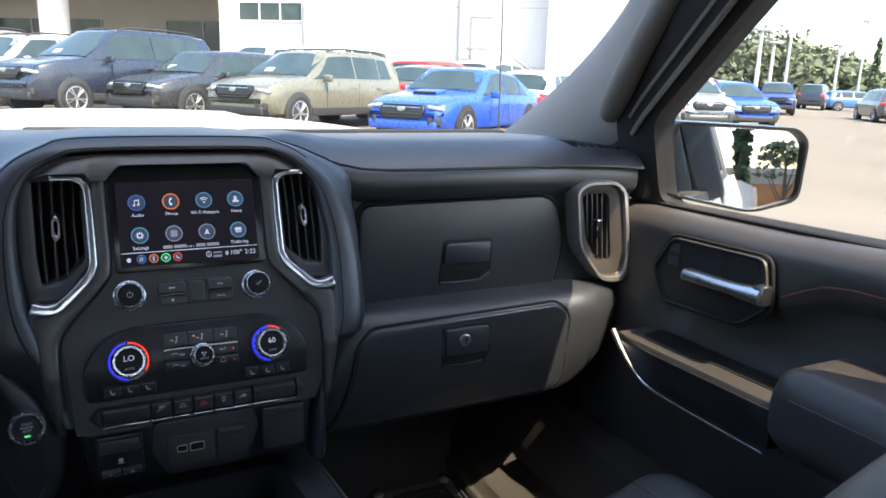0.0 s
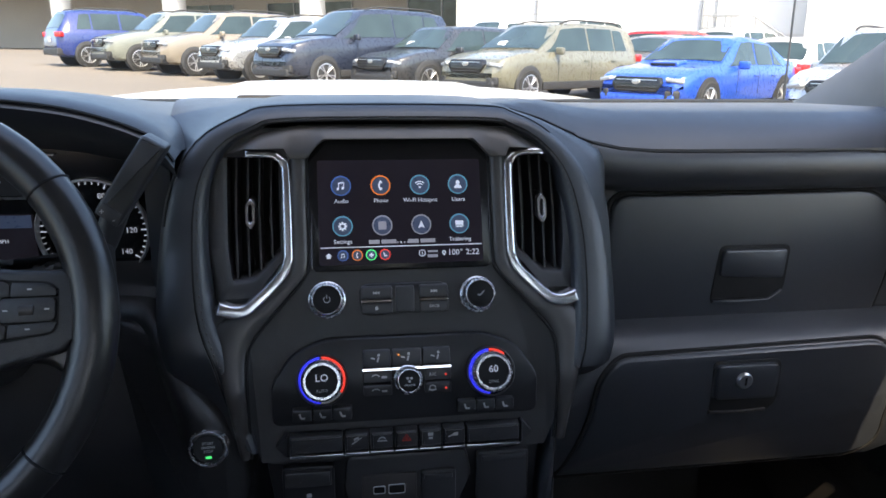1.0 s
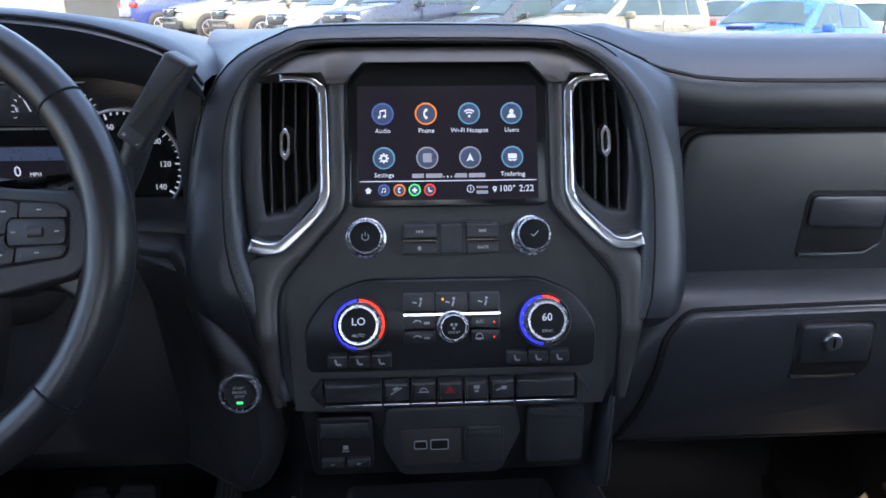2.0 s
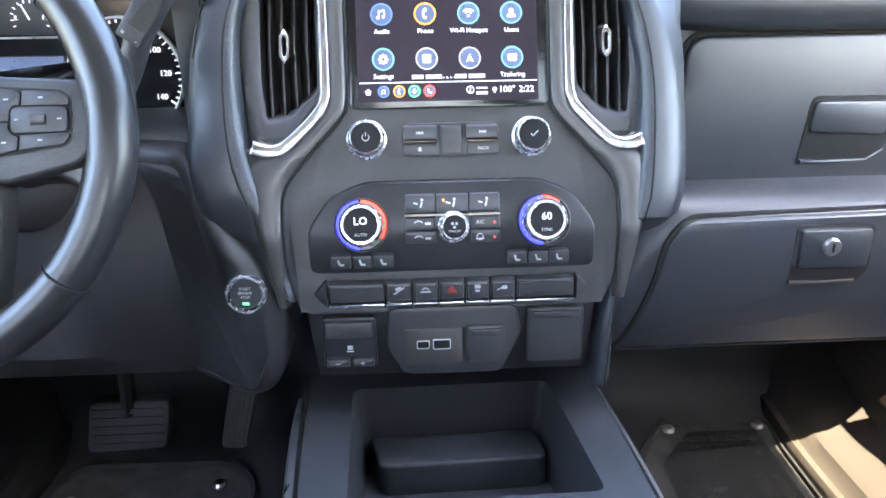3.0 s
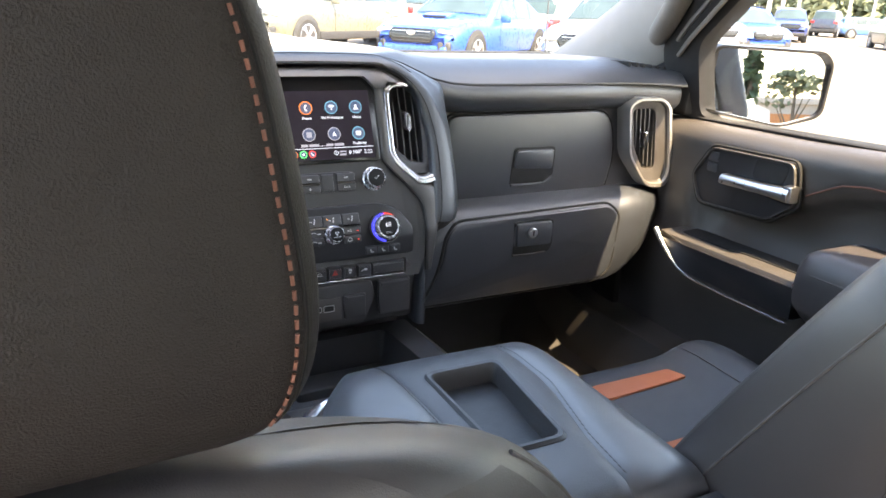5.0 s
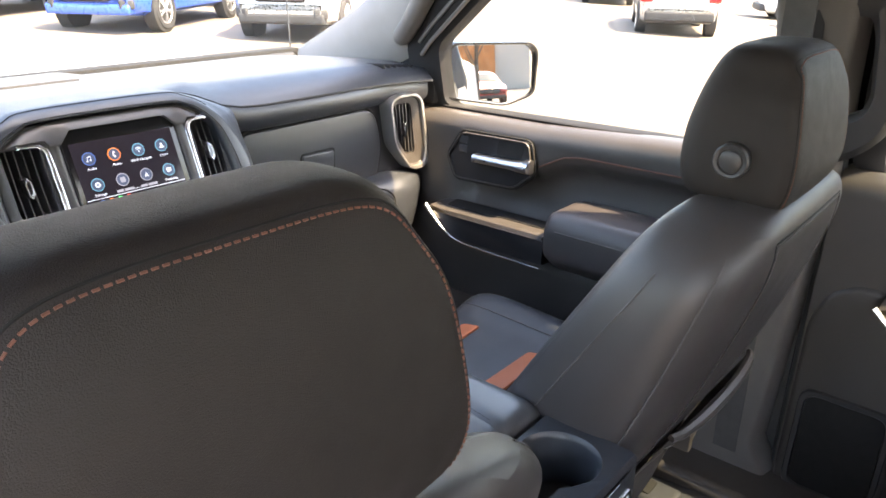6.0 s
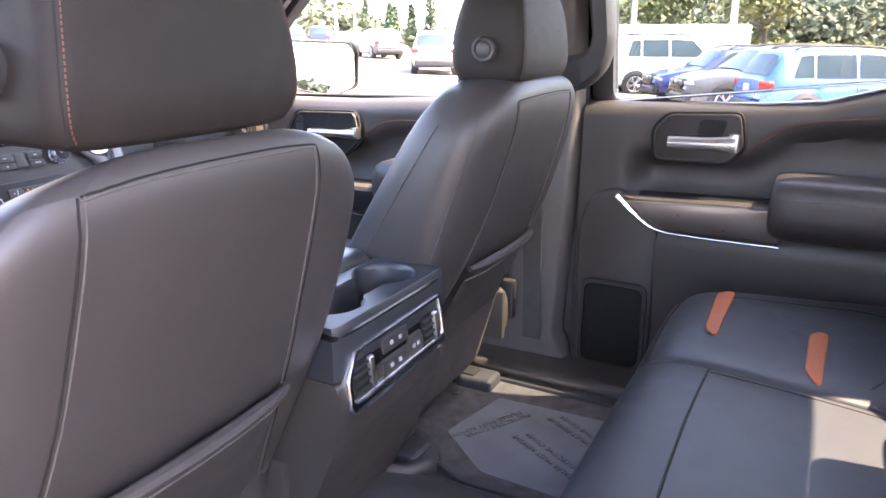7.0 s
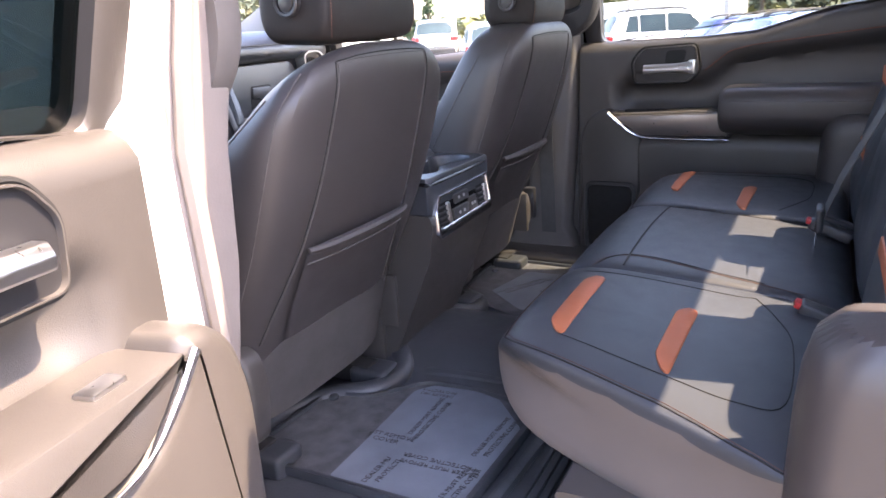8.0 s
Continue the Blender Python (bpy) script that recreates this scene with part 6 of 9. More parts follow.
for u in (-0.022, 0.0, 0.022):
    prism(bm, rect(u - 0.0085, u + 0.0085, 0.0048, 0.0142, 0.001), 0.028, 0.0328, on_wheel, 0.0005)
part("badge_bars", bm, RED_MARK, bd, "dark red badge bars")
WHEEL_KEYS = [[(0.0950, 0.0322), (0.1090, 0.0312), (0.1130, 0.0285), (0.1122, 0.0198), (0.1075, 0.0195), (0.1050, 0.0155), (0.1048, 0.0085), (0.0940, 0.0085)],
        [(0.0938, 0.0075), (0.1045, 0.0072), (0.1040, 0.0025), (0.1070, -0.0010), (0.1110, -0.0022), (0.1098, -0.0118), (0.0925, -0.0155)],
        [(0.1142, 0.0305), (0.1390, 0.0292), (0.1462, 0.0245), (0.1463, 0.0196), (0.1133, 0.0196)],
        [(0.1122, -0.0016), (0.1410, 0.0), (0.1463, -0.0008), (0.1460, -0.0035), (0.1425, -0.0082), (0.1112, -0.0122)],
        [(0.1062, 0.0184), (0.1455, 0.0186), (0.1458, 0.0006), (0.1064, -0.0002)]]
for s in (1, -1):
    bm = B()
    prism(bm, fillet([(s * u, v) for u, v in ((0.072, 0.054), (0.120, 0.047), (0.150, 0.048), (0.176, 0.066), (0.181, 0.0), (0.174, -0.050), (0.158, -0.052), (0.135, -0.032), (0.075, -0.032))], 0.010, 4), -0.026, 0.001, on_wheel, 0.007, 3)
    part("spoke_web", bm, WHEEL, sw)
    bm = B()
    prism(bm, fillet([(s * u, v) for u, v in ((0.080, 0.0425), (0.150, 0.0385), (0.1585, 0.0320), (0.1645, 0.0100), (0.1610, -0.0140), (0.1500, -0.0235), (0.0980, -0.0365), (0.0840, -0.0280))], 0.006, 4), -0.020, 0.0125, on_wheel, 0.004, 3)
    spoke = part("spoke", bm, PLASTIC, sw)
    bm = B()
    prism(bm, fillet([(s * u, v) for u, v in ((0.0935, 0.0338), (0.1405, 0.0306), (0.1475, 0.0255), (0.1475, -0.0045), (0.1430, -0.0098), (0.0908, -0.0175))], 0.003, 3), 0.0, 0.0129, on_wheel)
    pad = part("switch_pad", bm, DEEP, spoke)
    for q, outline in enumerate(WHEEL_KEYS):
        bm = B()
        prism(bm, fillet([(s * u, v) for u, v in outline], 0.0045 if q == 4 else 0.0014, 3), 0.010, 0.0145 if q < 4 else 0.0155, on_wheel, 0.0006)
        ky = part("wheel_key", bm, PLASTIC, pad)
        for u, v in (((0.103, 0.0240),), ((0.101, -0.0065),), ((0.127, 0.0250),), ((0.126, -0.0052),), ((0.1105, 0.0092), (0.1400, 0.0096)))[q]:
            bm = B()
            prism(bm, rect(s * u - 0.0017, s * u + 0.0017, v - 0.0006, v + 0.0006, 0), 0.012, 0.0148 if q < 4 else 0.0158, on_wheel)
            part("key_mark", bm, GREY_MARK, ky)
    bm = B()
    tube(bm, [on_wheel(s * 0.1255 + u, 0.0092, 0.0125) for u in (-0.0056, -0.0050, 0.0050, 0.0056)], [0.003, 0.0050, 0.0050, 0.003], 14)
    part("thumb_roller", bm, DARKSATIN, pad)
    bm = B()
    line = [p[:2] for p in bez([(s * 0.087, 0.046, 0), (s * 0.0885, 0.013, 0), (s * 0.0875, -0.02, 0), (s * 0.081, -0.043, 0), (s * 0.066, -0.068, 0)], 20)]
    tube(bm, [on_wheel(u, v, 0.014) for u, v in line], 0.0042, 8)
    part("hub_edge", bm, DARKSATIN, sw)
    bm = B()
    line = [(s * 0.078, -0.025), (s * 0.078, -0.060), (s * 0.074, -0.095), (s * 0.070, -0.125), (s * 0.074, -0.158)]
    prism(bm, ribbon([p[:2] for p in bez([(u, v, 0) for u, v in line], 12)], 0.030, 0.036), -0.016, 0.010, on_wheel, 0.006, 3)
    part("lower_spoke", bm, DARKSATIN, sw, "dark satin lower spoke")
bm = B()
tube(bm, [WM @ Vector((0, 0, -0.03)), WM @ Vector((0, -0.01, -0.10)), Vector((-0.432, 1.44, 1.20))], [0.055, 0.05, 0.06], 20)
part("column_shroud", bm, HARD, sw)

# column shift lever
lev = thing("shift_lever", (-0.30, 1.34, 1.27), "black column shift lever with flat handle", "shift lever")
bm = B()
prism(bm, fillet([(-0.2835, 1.353), (-0.2640, 1.3375), (-0.2170, 1.409), (-0.2380, 1.421)], 0.004, 4), -0.014, 0.012, lambda u, v, d: (u, 1.340 + 0.15 * (v - 1.38) - d, v), 0.004, 3)
hand = part("lever_handle", bm, PLASTIC, lev)
bm = B()
tube(bm, bez([(-0.34, 1.37, 1.245), (-0.315, 1.355, 1.270), (-0.285, 1.345, 1.315), (-0.268, 1.342, 1.352)], 12), [0.009 + 0.003 * q / 12 for q in range(13)], 12)
part("lever_stem", bm, BUTTON, lev)
bm = B()
prism(bm, fillet([(-0.2820, 1.3530), (-0.2645, 1.3395), (-0.2580, 1.3500), (-0.2745, 1.3625)], 0.002, 3), 0.0105, 0.0138, lambda u, v, d: (u, 1.340 + 0.15 * (v - 1.38) - d, v), 0.001)
ts = part("thumb_switch", bm, BUTTON, hand)
for word, u, v in (("+", -0.2755, 1.3555), ("-", -0.2655, 1.3480)):
    letters("switch_mark", word, 0.008, Matrix.Translation((u, 1.340 + 0.15 * (v - 1.38) - 0.0142, v - 0.002)) @ Matrix.Rotation(math.pi / 2 - 0.15, 4, "X"), GREY_MARK, ts)

# pedals
ped = thing("brake_pedal", (-0.455, 1.60, 0.72), "wide ribbed black rubber brake pedal", "pedal")
bm = B()
prism(bm, fillet([(-0.512, 0.757), (-0.506, 0.826), (-0.392, 0.826), (-0.398, 0.760)], 0.012, 4), -0.016, 0.004, lambda u, v, d: (u, 1.575 - d + (v - 0.79) * 0.35, v), 0.004)
part("pedal_pad", bm, RUBBER, ped)
for k in range(5):
    bm = B()
    z = 0.765 + 0.0115 * k
    prism(bm, rect(-0.502, -0.402, z, z + 0.006, 0.001), 0.003, 0.0065, lambda u, v, d: (u, 1.575 - d + (v - 0.79) * 0.35, v))
    part("pedal_rib", bm, RUBBER, ped)
bm = B()
tube(bm, [(-0.452, 1.585, 0.80), (-0.452, 1.60, 0.88), (-0.445, 1.70, 1.05)], 0.012, 8)
part("pedal_arm", bm, DEEP, ped)
ped = thing("accelerator_pedal", (-0.305, 1.62, 0.72), "narrow ribbed black accelerator pedal", "pedal")
bm = B()
prism(bm, fillet([(-0.334, 0.730), (-0.316, 0.838), (-0.272, 0.834), (-0.296, 0.728)], 0.008, 3), -0.014, 0.004, lambda u, v, d: (u, 1.62 - d + (v - 0.78) * 0.4, v), 0.003)
part("pedal_pad", bm, RUBBER, ped)
for k in range(5):
    bm = B()
    x = -0.328 + 0.0072 * k
    prism(bm, [(x, 0.738), (x + 0.003, 0.738), (x + 0.022, 0.828), (x + 0.019, 0.828)], 0.003, 0.007, lambda u, v, d: (u, 1.62 - d + (v - 0.78) * 0.4, v))
    part("pedal_rib", bm, HARD, ped)

# ---- front seats ----
def seat_ring(z, w, yb, yf, x0, fall=0.0):
    half = [(0.0, yb - 0.004), (0.40 * w, yb - 0.002), (0.72 * w, yb + 0.002), (0.90 * w, yb + 0.018), (0.985 * w, yb + 0.05), (1.0 * w, lerp(yb, yf, 0.5)), (0.985 * w, yf - 0.030), (0.93 * w, yf + 0.004), (0.82 * w, yf + 0.014), (0.68 * w, yf + 0.002), (0.52 * w, yf - 0.030), (0.26 * w, yf - 0.038), (0.0, yf - 0.040)]
    left = [(-x, y) for x, y in half[1:-1]][::-1]
    k = fall * smooth_interp(z, [(1.20, 0.0), (1.36, 1.0)])
    return [(x0 + x, y, z - k * max(0.0, y - yb)) for x, y in half + left]


BACK_LOW = [(0.865, 0.231, 0.64, 0.8), (0.9, 0.251, 0.622, 0.81), (0.98, 0.258, 0.59, 0.8), (1.1, 0.261, 0.529, 0.735), (1.22, 0.258, 0.487, 0.665), (1.31, 0.249, 0.46, 0.612), (1.346, 0.230, 0.45, 0.582), (1.379, 0.198, 0.45, 0.556), (1.394, 0.150, 0.459, 0.540), (1.399, 0.09, 0.468, 0.526)]
BACK_HIGH = [(0.865, 0.231, 0.64, 0.8), (0.9, 0.251, 0.622, 0.81), (0.98, 0.258, 0.59, 0.8), (1.1, 0.261, 0.529, 0.735), (1.22, 0.258, 0.487, 0.665), (1.31, 0.250, 0.46, 0.612), (1.355, 0.233, 0.45, 0.588), (1.390, 0.200, 0.45, 0.566), (1.407, 0.152, 0.459, 0.548), (1.412, 0.09, 0.472, 0.535)]


def front_seat(x0, outline, fall, head, wide, thin):
    """outline: the backrest's (height, half width, rear, front) rings, whose top falls to the front; head, wide, thin: the headrest's place off the middle, width and thinning of its top."""
    def back_at(z):
        return tuple(interp(z, [(b[0], b[q]) for b in outline]) for q in (1, 2, 3))

    seat = thing("front_seat", (x0, 0.85, 0.66), "black leather front seat with copper stitching and orange stripes", "seat", "front seats")
    bm = B()
    loft(bm, [seat_ring(*b, x0, fall) for b in outline])
    back = part("backrest", bm, LEATHER, seat, sub=2)
    # seams on the back and the sides
    bpy.context.view_layer.update()
    for q in (1, -1):
        line = [(x0 - 0.014 + q * interp(z, [(0.93, 0.190), (1.09, 0.155), (1.20, 0.141), (1.39, 0.128)]), back_at(z)[1] - 0.004, z) for z in np.linspace(0.93, 1.377, 30)]
        for off, mt, nm in ((0.0, DEEP, "back_seam"), (0.0055, THREAD_GREY, "back_stitching")):
            bm = B()
            tube(bm, settle(back, [(p[0] - q * off, p[1], p[2]) for p in line]), 0.0011, 6)
            part(nm, bm, mt, back)
        line = [(x0 + q * back_at(z)[0] * 0.945, back_at(z)[1] + 0.034, z) for z in np.linspace(0.90, 1.372, 30)]
        bm = B()
        tube(bm, settle(back, line), 0.0013, 6)
        part("side_seam", bm, THREAD_GREY, back)
        line = [(x0 + q * back_at(z)[0] * 0.99, back_at(z)[2] - 0.045, z) for z in np.linspace(0.92, 1.345, 30)]
        bm = B()
        tube(bm, settle(back, line), 0.0013, 6)
        part("bolster_seam", bm, THREAD_GREY, back)
    for dz, mt in ((0.0, DEEP), (-0.005, THREAD_GREY)):
        line = [(x0 + u, 0.440, 1.384 + dz - 0.75 * abs(u) ** 2.6) for u in np.linspace(-0.142, 0.114, 34)]
        bm = B()
        tube(bm, settle(back, line), 0.0011, 6)
        part("shoulder_seam", bm, mt, back)
    # map pocket with a padded lip
    bm = B()
    def pocket(u, v):
        z = lerp(0.925, 1.092, v)
        w, yb, yf = back_at(z)
        x = lerp(-0.605, 0.515, u) * w
        return Vector((x0 + x, yb - 0.006 - 0.016 * math.sin(math.pi * u) ** 0.5 * v, z))
    sheet(bm, pocket, 16, 10)
    part("map_pocket", bm, LEATHER, seat)
    bm = B()
    line = []
    for u in np.linspace(0, 1, 20):
        p = pocket(u, 1.0)
        line.append(p)
    tube(bm, line, [0.004 + 0.005 * math.sin(math.pi * u) ** 0.4 for u in np.linspace(0.02, 0.98, 20)], 8)
    part("pocket_lip", bm, LEATHER, seat)
    bm = B()
    tube(bm, [pocket(u, 0.86) + Vector((0, -0.001, 0)) for u in np.linspace(0.01, 0.99, 20)], 0.0015, 5)
    part("pocket_seam", bm, THREAD_GREY, seat)
    # cloth skirt under the back
    bm = B()
    def skirt(u, v):
        z = lerp(0.768, 0.93, v)
        x = lerp(-0.213, 0.225, u)
        return Vector((x0 + x, lerp(0.655, 0.610, v) - 0.006 + 0.03 * abs(2 * u - 1) ** 4, z))
    sheet(bm, skirt, 10, 6)
    sheet(bm, lambda u, v: skirt(u, v) + Vector((0, 0.02, 0)), 10, 6)
    part("cloth_skirt", bm, CLOTH, seat, "grey cloth skirt")
    # cushion
    rings = []
    for y, zt, w, zb in ((0.70, 0.93, 0.235, 0.84), (0.73, 0.955, 0.245, 0.83), (0.85, 0.958, 0.252, 0.82), (0.98, 0.963, 0.255, 0.82), (1.05, 0.966, 0.255, 0.825), (1.10, 0.965, 0.25, 0.835), (1.138, 0.948, 0.24, 0.85), (1.148, 0.900, 0.22, 0.865)):
        half = [(0, zt), (0.32 * w, zt), (0.55 * w, zt + 0.002), (0.72 * w, zt + 0.020), (0.88 * w, zt + 0.022), (0.98 * w, zt - 0.01), (1.0 * w, lerp(zb, zt, 0.5)), (0.95 * w, zb + 0.005), (0.6 * w, zb), (0, zb)]
        rings.append([(x0 + x, y, z) for x, z in half] + [(x0 - x, y, z) for x, z in half[1:-1]][::-1])
    bm = B()
    loft(bm, rings)
    cush = part("cushion", bm, LEATHER_SEAT, seat, sub=2)
    for y, zz in ((1.042, 0.9655), (0.884, 0.961)):
        bm = B()
        prism(bm, fillet([(x0 - 0.085, y - 0.020), (x0 - 0.095, y + 0.010), (x0 - 0.065, y + 0.020), (x0 + 0.085, y + 0.020), (x0 + 0.100, y - 0.010)], 0.006, 3), -0.006, 0.0045, lambda u, v, d: (u, v, zz + (v - y) * 0.05 + d), 0.002)
        part("stripe", bm, ORANGE, cush, "orange leather stripe")
    for s in (1, -1):
        bm = B()
        tube(bm, settle(cush, [(x0 + s * 0.150, y, 1.0) for y in np.linspace(0.74, 1.13, 24)]), 0.0014, 6)
        part("cushion_seam", bm, THREAD_GREY, cush)
    # plastic base, side shields and rails
    bm = B()
    rbox(bm, (x0, 0.95, 0.775), (0.43, 0.48, 0.11), 0.03, 3)
    part("seat_base", bm, HARD, seat)
    for s in (1, -1):
        bm = B()
        prism(bm, fillet([(0.62, 0.80), (0.62, 0.90), (0.72, 0.95), (1.10, 0.92), (1.16, 0.86), (1.05, 0.78)], 0.03, 4), 0.0, 0.028, lambda u, v, d: (x0 + s * (0.236 + d), u, v), 0.01, 3)
        part("side_shield", bm, HARD, seat)
        bm = B()
        if s > 0:
            rbox(bm, (x0 + s * 0.235, 0.66, 0.85), (0.02, 0.08, 0.12), 0.008)
        else:
            prism(bm, fillet([(0.600, 0.775), (0.585, 0.88), (0.600, 0.945), (0.66, 0.945), (0.72, 0.86), (0.68, 0.775)], 0.030, 5), 0.0, 0.040, lambda u, v, d: (x0 + s * (0.222 + d), u, v), 0.012, 3)
        part("hinge_cover", bm, HARD, seat)
        bm = B()
        rbox(bm, (x0 + s * 0.17, 0.93, 0.705), (0.045, 0.55, 0.045), 0.008)
        part("seat_rail", bm, DEEP, seat)
        bm = B()
        rbox(bm, (x0 + s * 0.17, 0.655, 0.70), (0.07, 0.09, 0.045), 0.012, 3)
        part("rail_cover", bm, RUBBER, seat)
    # headrest
    x0 += head
    levels = [(1.396, 0.070, 0.490, 0.555), (1.400, 0.108, 0.472, 0.574), (1.411, 0.122, 0.463, 0.585), (1.438, 0.1265, 0.4570, 0.592), (1.480, 0.1220, 0.4590, 0.592), (1.520, 0.1145, 0.4650, 0.584), (1.545, 0.1010, 0.4720, 0.578), (1.562, 0.0925, 0.4800, 0.571), (1.572, 0.0830, 0.4885, 0.563), (1.577, 0.0690, 0.4990, 0.555), (1.5785, 0.0500, 0.5110, 0.546)]
    fine = bez([(b[1] * wide, b[2], b[3] - thin * smooth_interp(b[0], [(1.48, 0.0), (1.56, 1.0)])) for b in levels], 40)
    zs = [p.x for p in bez([(b[0], 0, 0) for b in levels], 40)]

    def hr_ring(w, ya, yb):
        r1, r2 = min(0.017, w * 0.4, (yb - ya) * 0.45), min(0.030, w * 0.4, (yb - ya) * 0.45)
        pts = []
        for cx, cy, r, a0 in ((w - r1, ya + r1, r1, -90), (w - r2, yb - r2, r2, 0), (-w + r2, yb - r2, r2, 90), (-w + r1, ya + r1, r1, 180)):
            for q in range(7):
                a = radians(a0 + 90 * q / 6)
                pts.append((cx + r * math.cos(a), cy + r * math.sin(a)))
        k = len(pts)
        out = []
        for i in range(k):
            p, n = pts[i], pts[(i + 1) % k]
            out.append(p)
            if i % 7 == 6:
                for f in (0.25, 0.5, 0.75):
                    out.append((lerp(p[0], n[0], f), lerp(p[1], n[1], f)))
        return [(x, y - (0.004 * (1 - (x / w) ** 2) if y < (ya + yb) / 2 else 0)) for x, y in out]

    bm = B()
    loft(bm, [[(x0 + x, y, z) for x, y in hr_ring(*f)] for f, z in zip(fine, zs)])
    hr = part("headrest", bm, HEADREST_SHADED, seat, "grained leather headrest darkened for shade", angle=70)
    table = [[(z, f[q]) for f, z in zip(fine, zs)] for q in range(2)]

    def hr_back(x, z):
        w, ya = interp(z, table[0]), interp(z, table[1])
        r1 = min(0.017, w * 0.4)
        k = min(max(0.0, abs(x) - (w - r1)), r1 * 0.999)
        return ya + r1 - math.sqrt(r1 * r1 - k * k) - 0.004 * (1 - (x / w) ** 2)

    def on_hr(x, z, lift):
        y, e = hr_back(x, z), 0.0008
        n = Vector(((hr_back(x + e, z) - hr_back(x - e, z)) / (2 * e), -1, (hr_back(x, z + e) - hr_back(x, z - e)) / (2 * e))).normalized()
        return Vector((x, y, z)) + n * lift

    half = [(interp(z, table[0]) - 0.0085, z) for z in np.linspace(1.406, 1.548, 30)]
    half += [p[:2] for p in bez([(half[-1][0], 1.548, 0), (0.0825, 1.5600, 0), (0.068, 1.5665, 0), (0.040, 1.5690, 0), (0.0, 1.5695, 0)], 30)][1:]
    edge = [(-x, z) for x, z in half] + [(x, z) for x, z in half[::-1]][1:]
    bm = B()
    tube(bm, [on_hr(x * 1.012, z + (0.0012 if z > 1.55 else 0), 0.0) + Vector((x0, 0, 0)) for x, z in edge], 0.0007, 5)
    part("headrest_seam", bm, DEEP, hr)
    edge = resample([(x, z, 0) for x, z in edge], 121)
    bm = B()
    for i in range(0, 120):
        a, b = Vector(edge[i]), Vector(edge[i]).lerp(Vector(edge[i + 1]), 0.62)
        tube(bm, [on_hr(p.x * 0.985, p.y - (0.0014 if p.y > 1.55 else 0), 0.0003) + Vector((x0, 0, 0)) for p in (a, b)], 0.00065, 5)
    part("stitches", bm, THREAD, hr, "row of copper stitches")["kind"] = "stuff"
    m = Matrix.Translation((x0 - 0.1300 * wide, 0.522, 1.456)) @ Matrix.Rotation(-math.pi / 2, 4, "Y")
    bm = B()
    turned(bm, [(0.0205, -0.006), (0.0205, 0.004), (0.0185, 0.006), (0.0150, 0.005), (0.0145, 0.002), (0.0, 0.002)], m, 28)
    bt = part("headrest_button", bm, PLASTIC, hr, "round black release button")
    bm = B()
    turned(bm, [(0.0125, 0.0), (0.0125, 0.0045), (0.0105, 0.006), (0.0, 0.0055)], m, 24)
    part("button_cap", bm, BUTTON, bt)
    for s in (1, -1):
        bm = B()
        turned(bm, [(0.016, 1.395), (0.016, 1.409), (0.013, 1.412), (0.0, 1.412)], Matrix.Translation((x0 + 0.062 * s, 0.512, 0)), 16)
        turned(bm, [(0.006, 1.40), (0.006, 1.43), (0, 1.43)], Matrix.Translation((x0 + 0.062 * s, 0.525, 0)), 10)
        part("headrest_post", bm, HARD, hr)
    return seat


front_seat(-0.383, BACK_LOW, 0.45, -0.019, 1.0, 0.020)
front_seat(0.396, BACK_HIGH, 0.0, -0.001, 0.95, 0.0)

# ---- centre console ----
con = thing("centre_console", (0, 0.9, 0.66), "black centre console with padded lid and bright rear frame", "console")
def on_side(u, v, d):
    return (d, u, v)
bm = B()
prism(bm, fillet([(0.66, 0.66), (0.60, 0.80), (0.535, 0.95), (0.524, 1.02), (0.530, 1.045), (0.66, 1.045), (0.66, 1.075), (0.95, 1.075), (1.055, 1.042), (1.165, 0.965), (1.165, 0.66)], 0.010, 3), -0.150, 0.150, on_side, 0.008, 3)
bmesh.ops.triangulate(bm, faces=[f for f in bm.faces if len(f.verts) > 4])
body = part("console_body", bm, HARD, con)
# padded lid: two side pads, a perforated band and a sunken tray
def lid_z(x, y):
    """Height of the lid's top, rounded off at its rim, with a groove along each seam."""
    a = abs(x - 0.004)
    z = 1.139 - 0.030 * smooth_interp(a, [(0.120, 0.0), (0.162, 1.0)]) - 0.002 * (a / 0.16) ** 2
    z -= interp(y, [(0.664, 0.012), (0.672, 0.004), (0.685, 0.0), (0.925, 0.0), (0.955, 0.006), (0.980, 0.016), (1.000, 0.029), (1.014, 0.045), (1.020, 0.060)])
    return z


def lid_edge(y):
    """Half width of the lid: its front corners are rounded."""
    return interp(y, [(0.664, 0.152), (0.675, 0.158), (0.90, 0.160), (0.945, 0.156), (0.975, 0.146), (0.995, 0.133), (1.010, 0.115), (1.020, 0.095)])


def seam_x(y, s):
    return interp(y, [(0.664, 0.054), (0.75, 0.064), (0.85, 0.088), (0.94, 0.086), (1.02, 0.084)]) if s > 0 else interp(y, [(0.664, -0.044), (0.75, -0.050), (0.85, -0.053), (0.94, -0.060), (1.02, -0.062)])


def tray_x(y, s):
    return interp(y, [(0.756, 0.044), (0.914, 0.059)]) if s > 0 else interp(y, [(0.756, -0.026), (0.914, -0.030)])


LID_Y = [0.664, 0.667, 0.672, 0.685, 0.71, 0.735, 0.756, 0.79, 0.83, 0.87, 0.914, 0.93, 0.945, 0.96, 0.975, 0.988, 1.0, 1.008, 1.014, 1.018, 1.020]


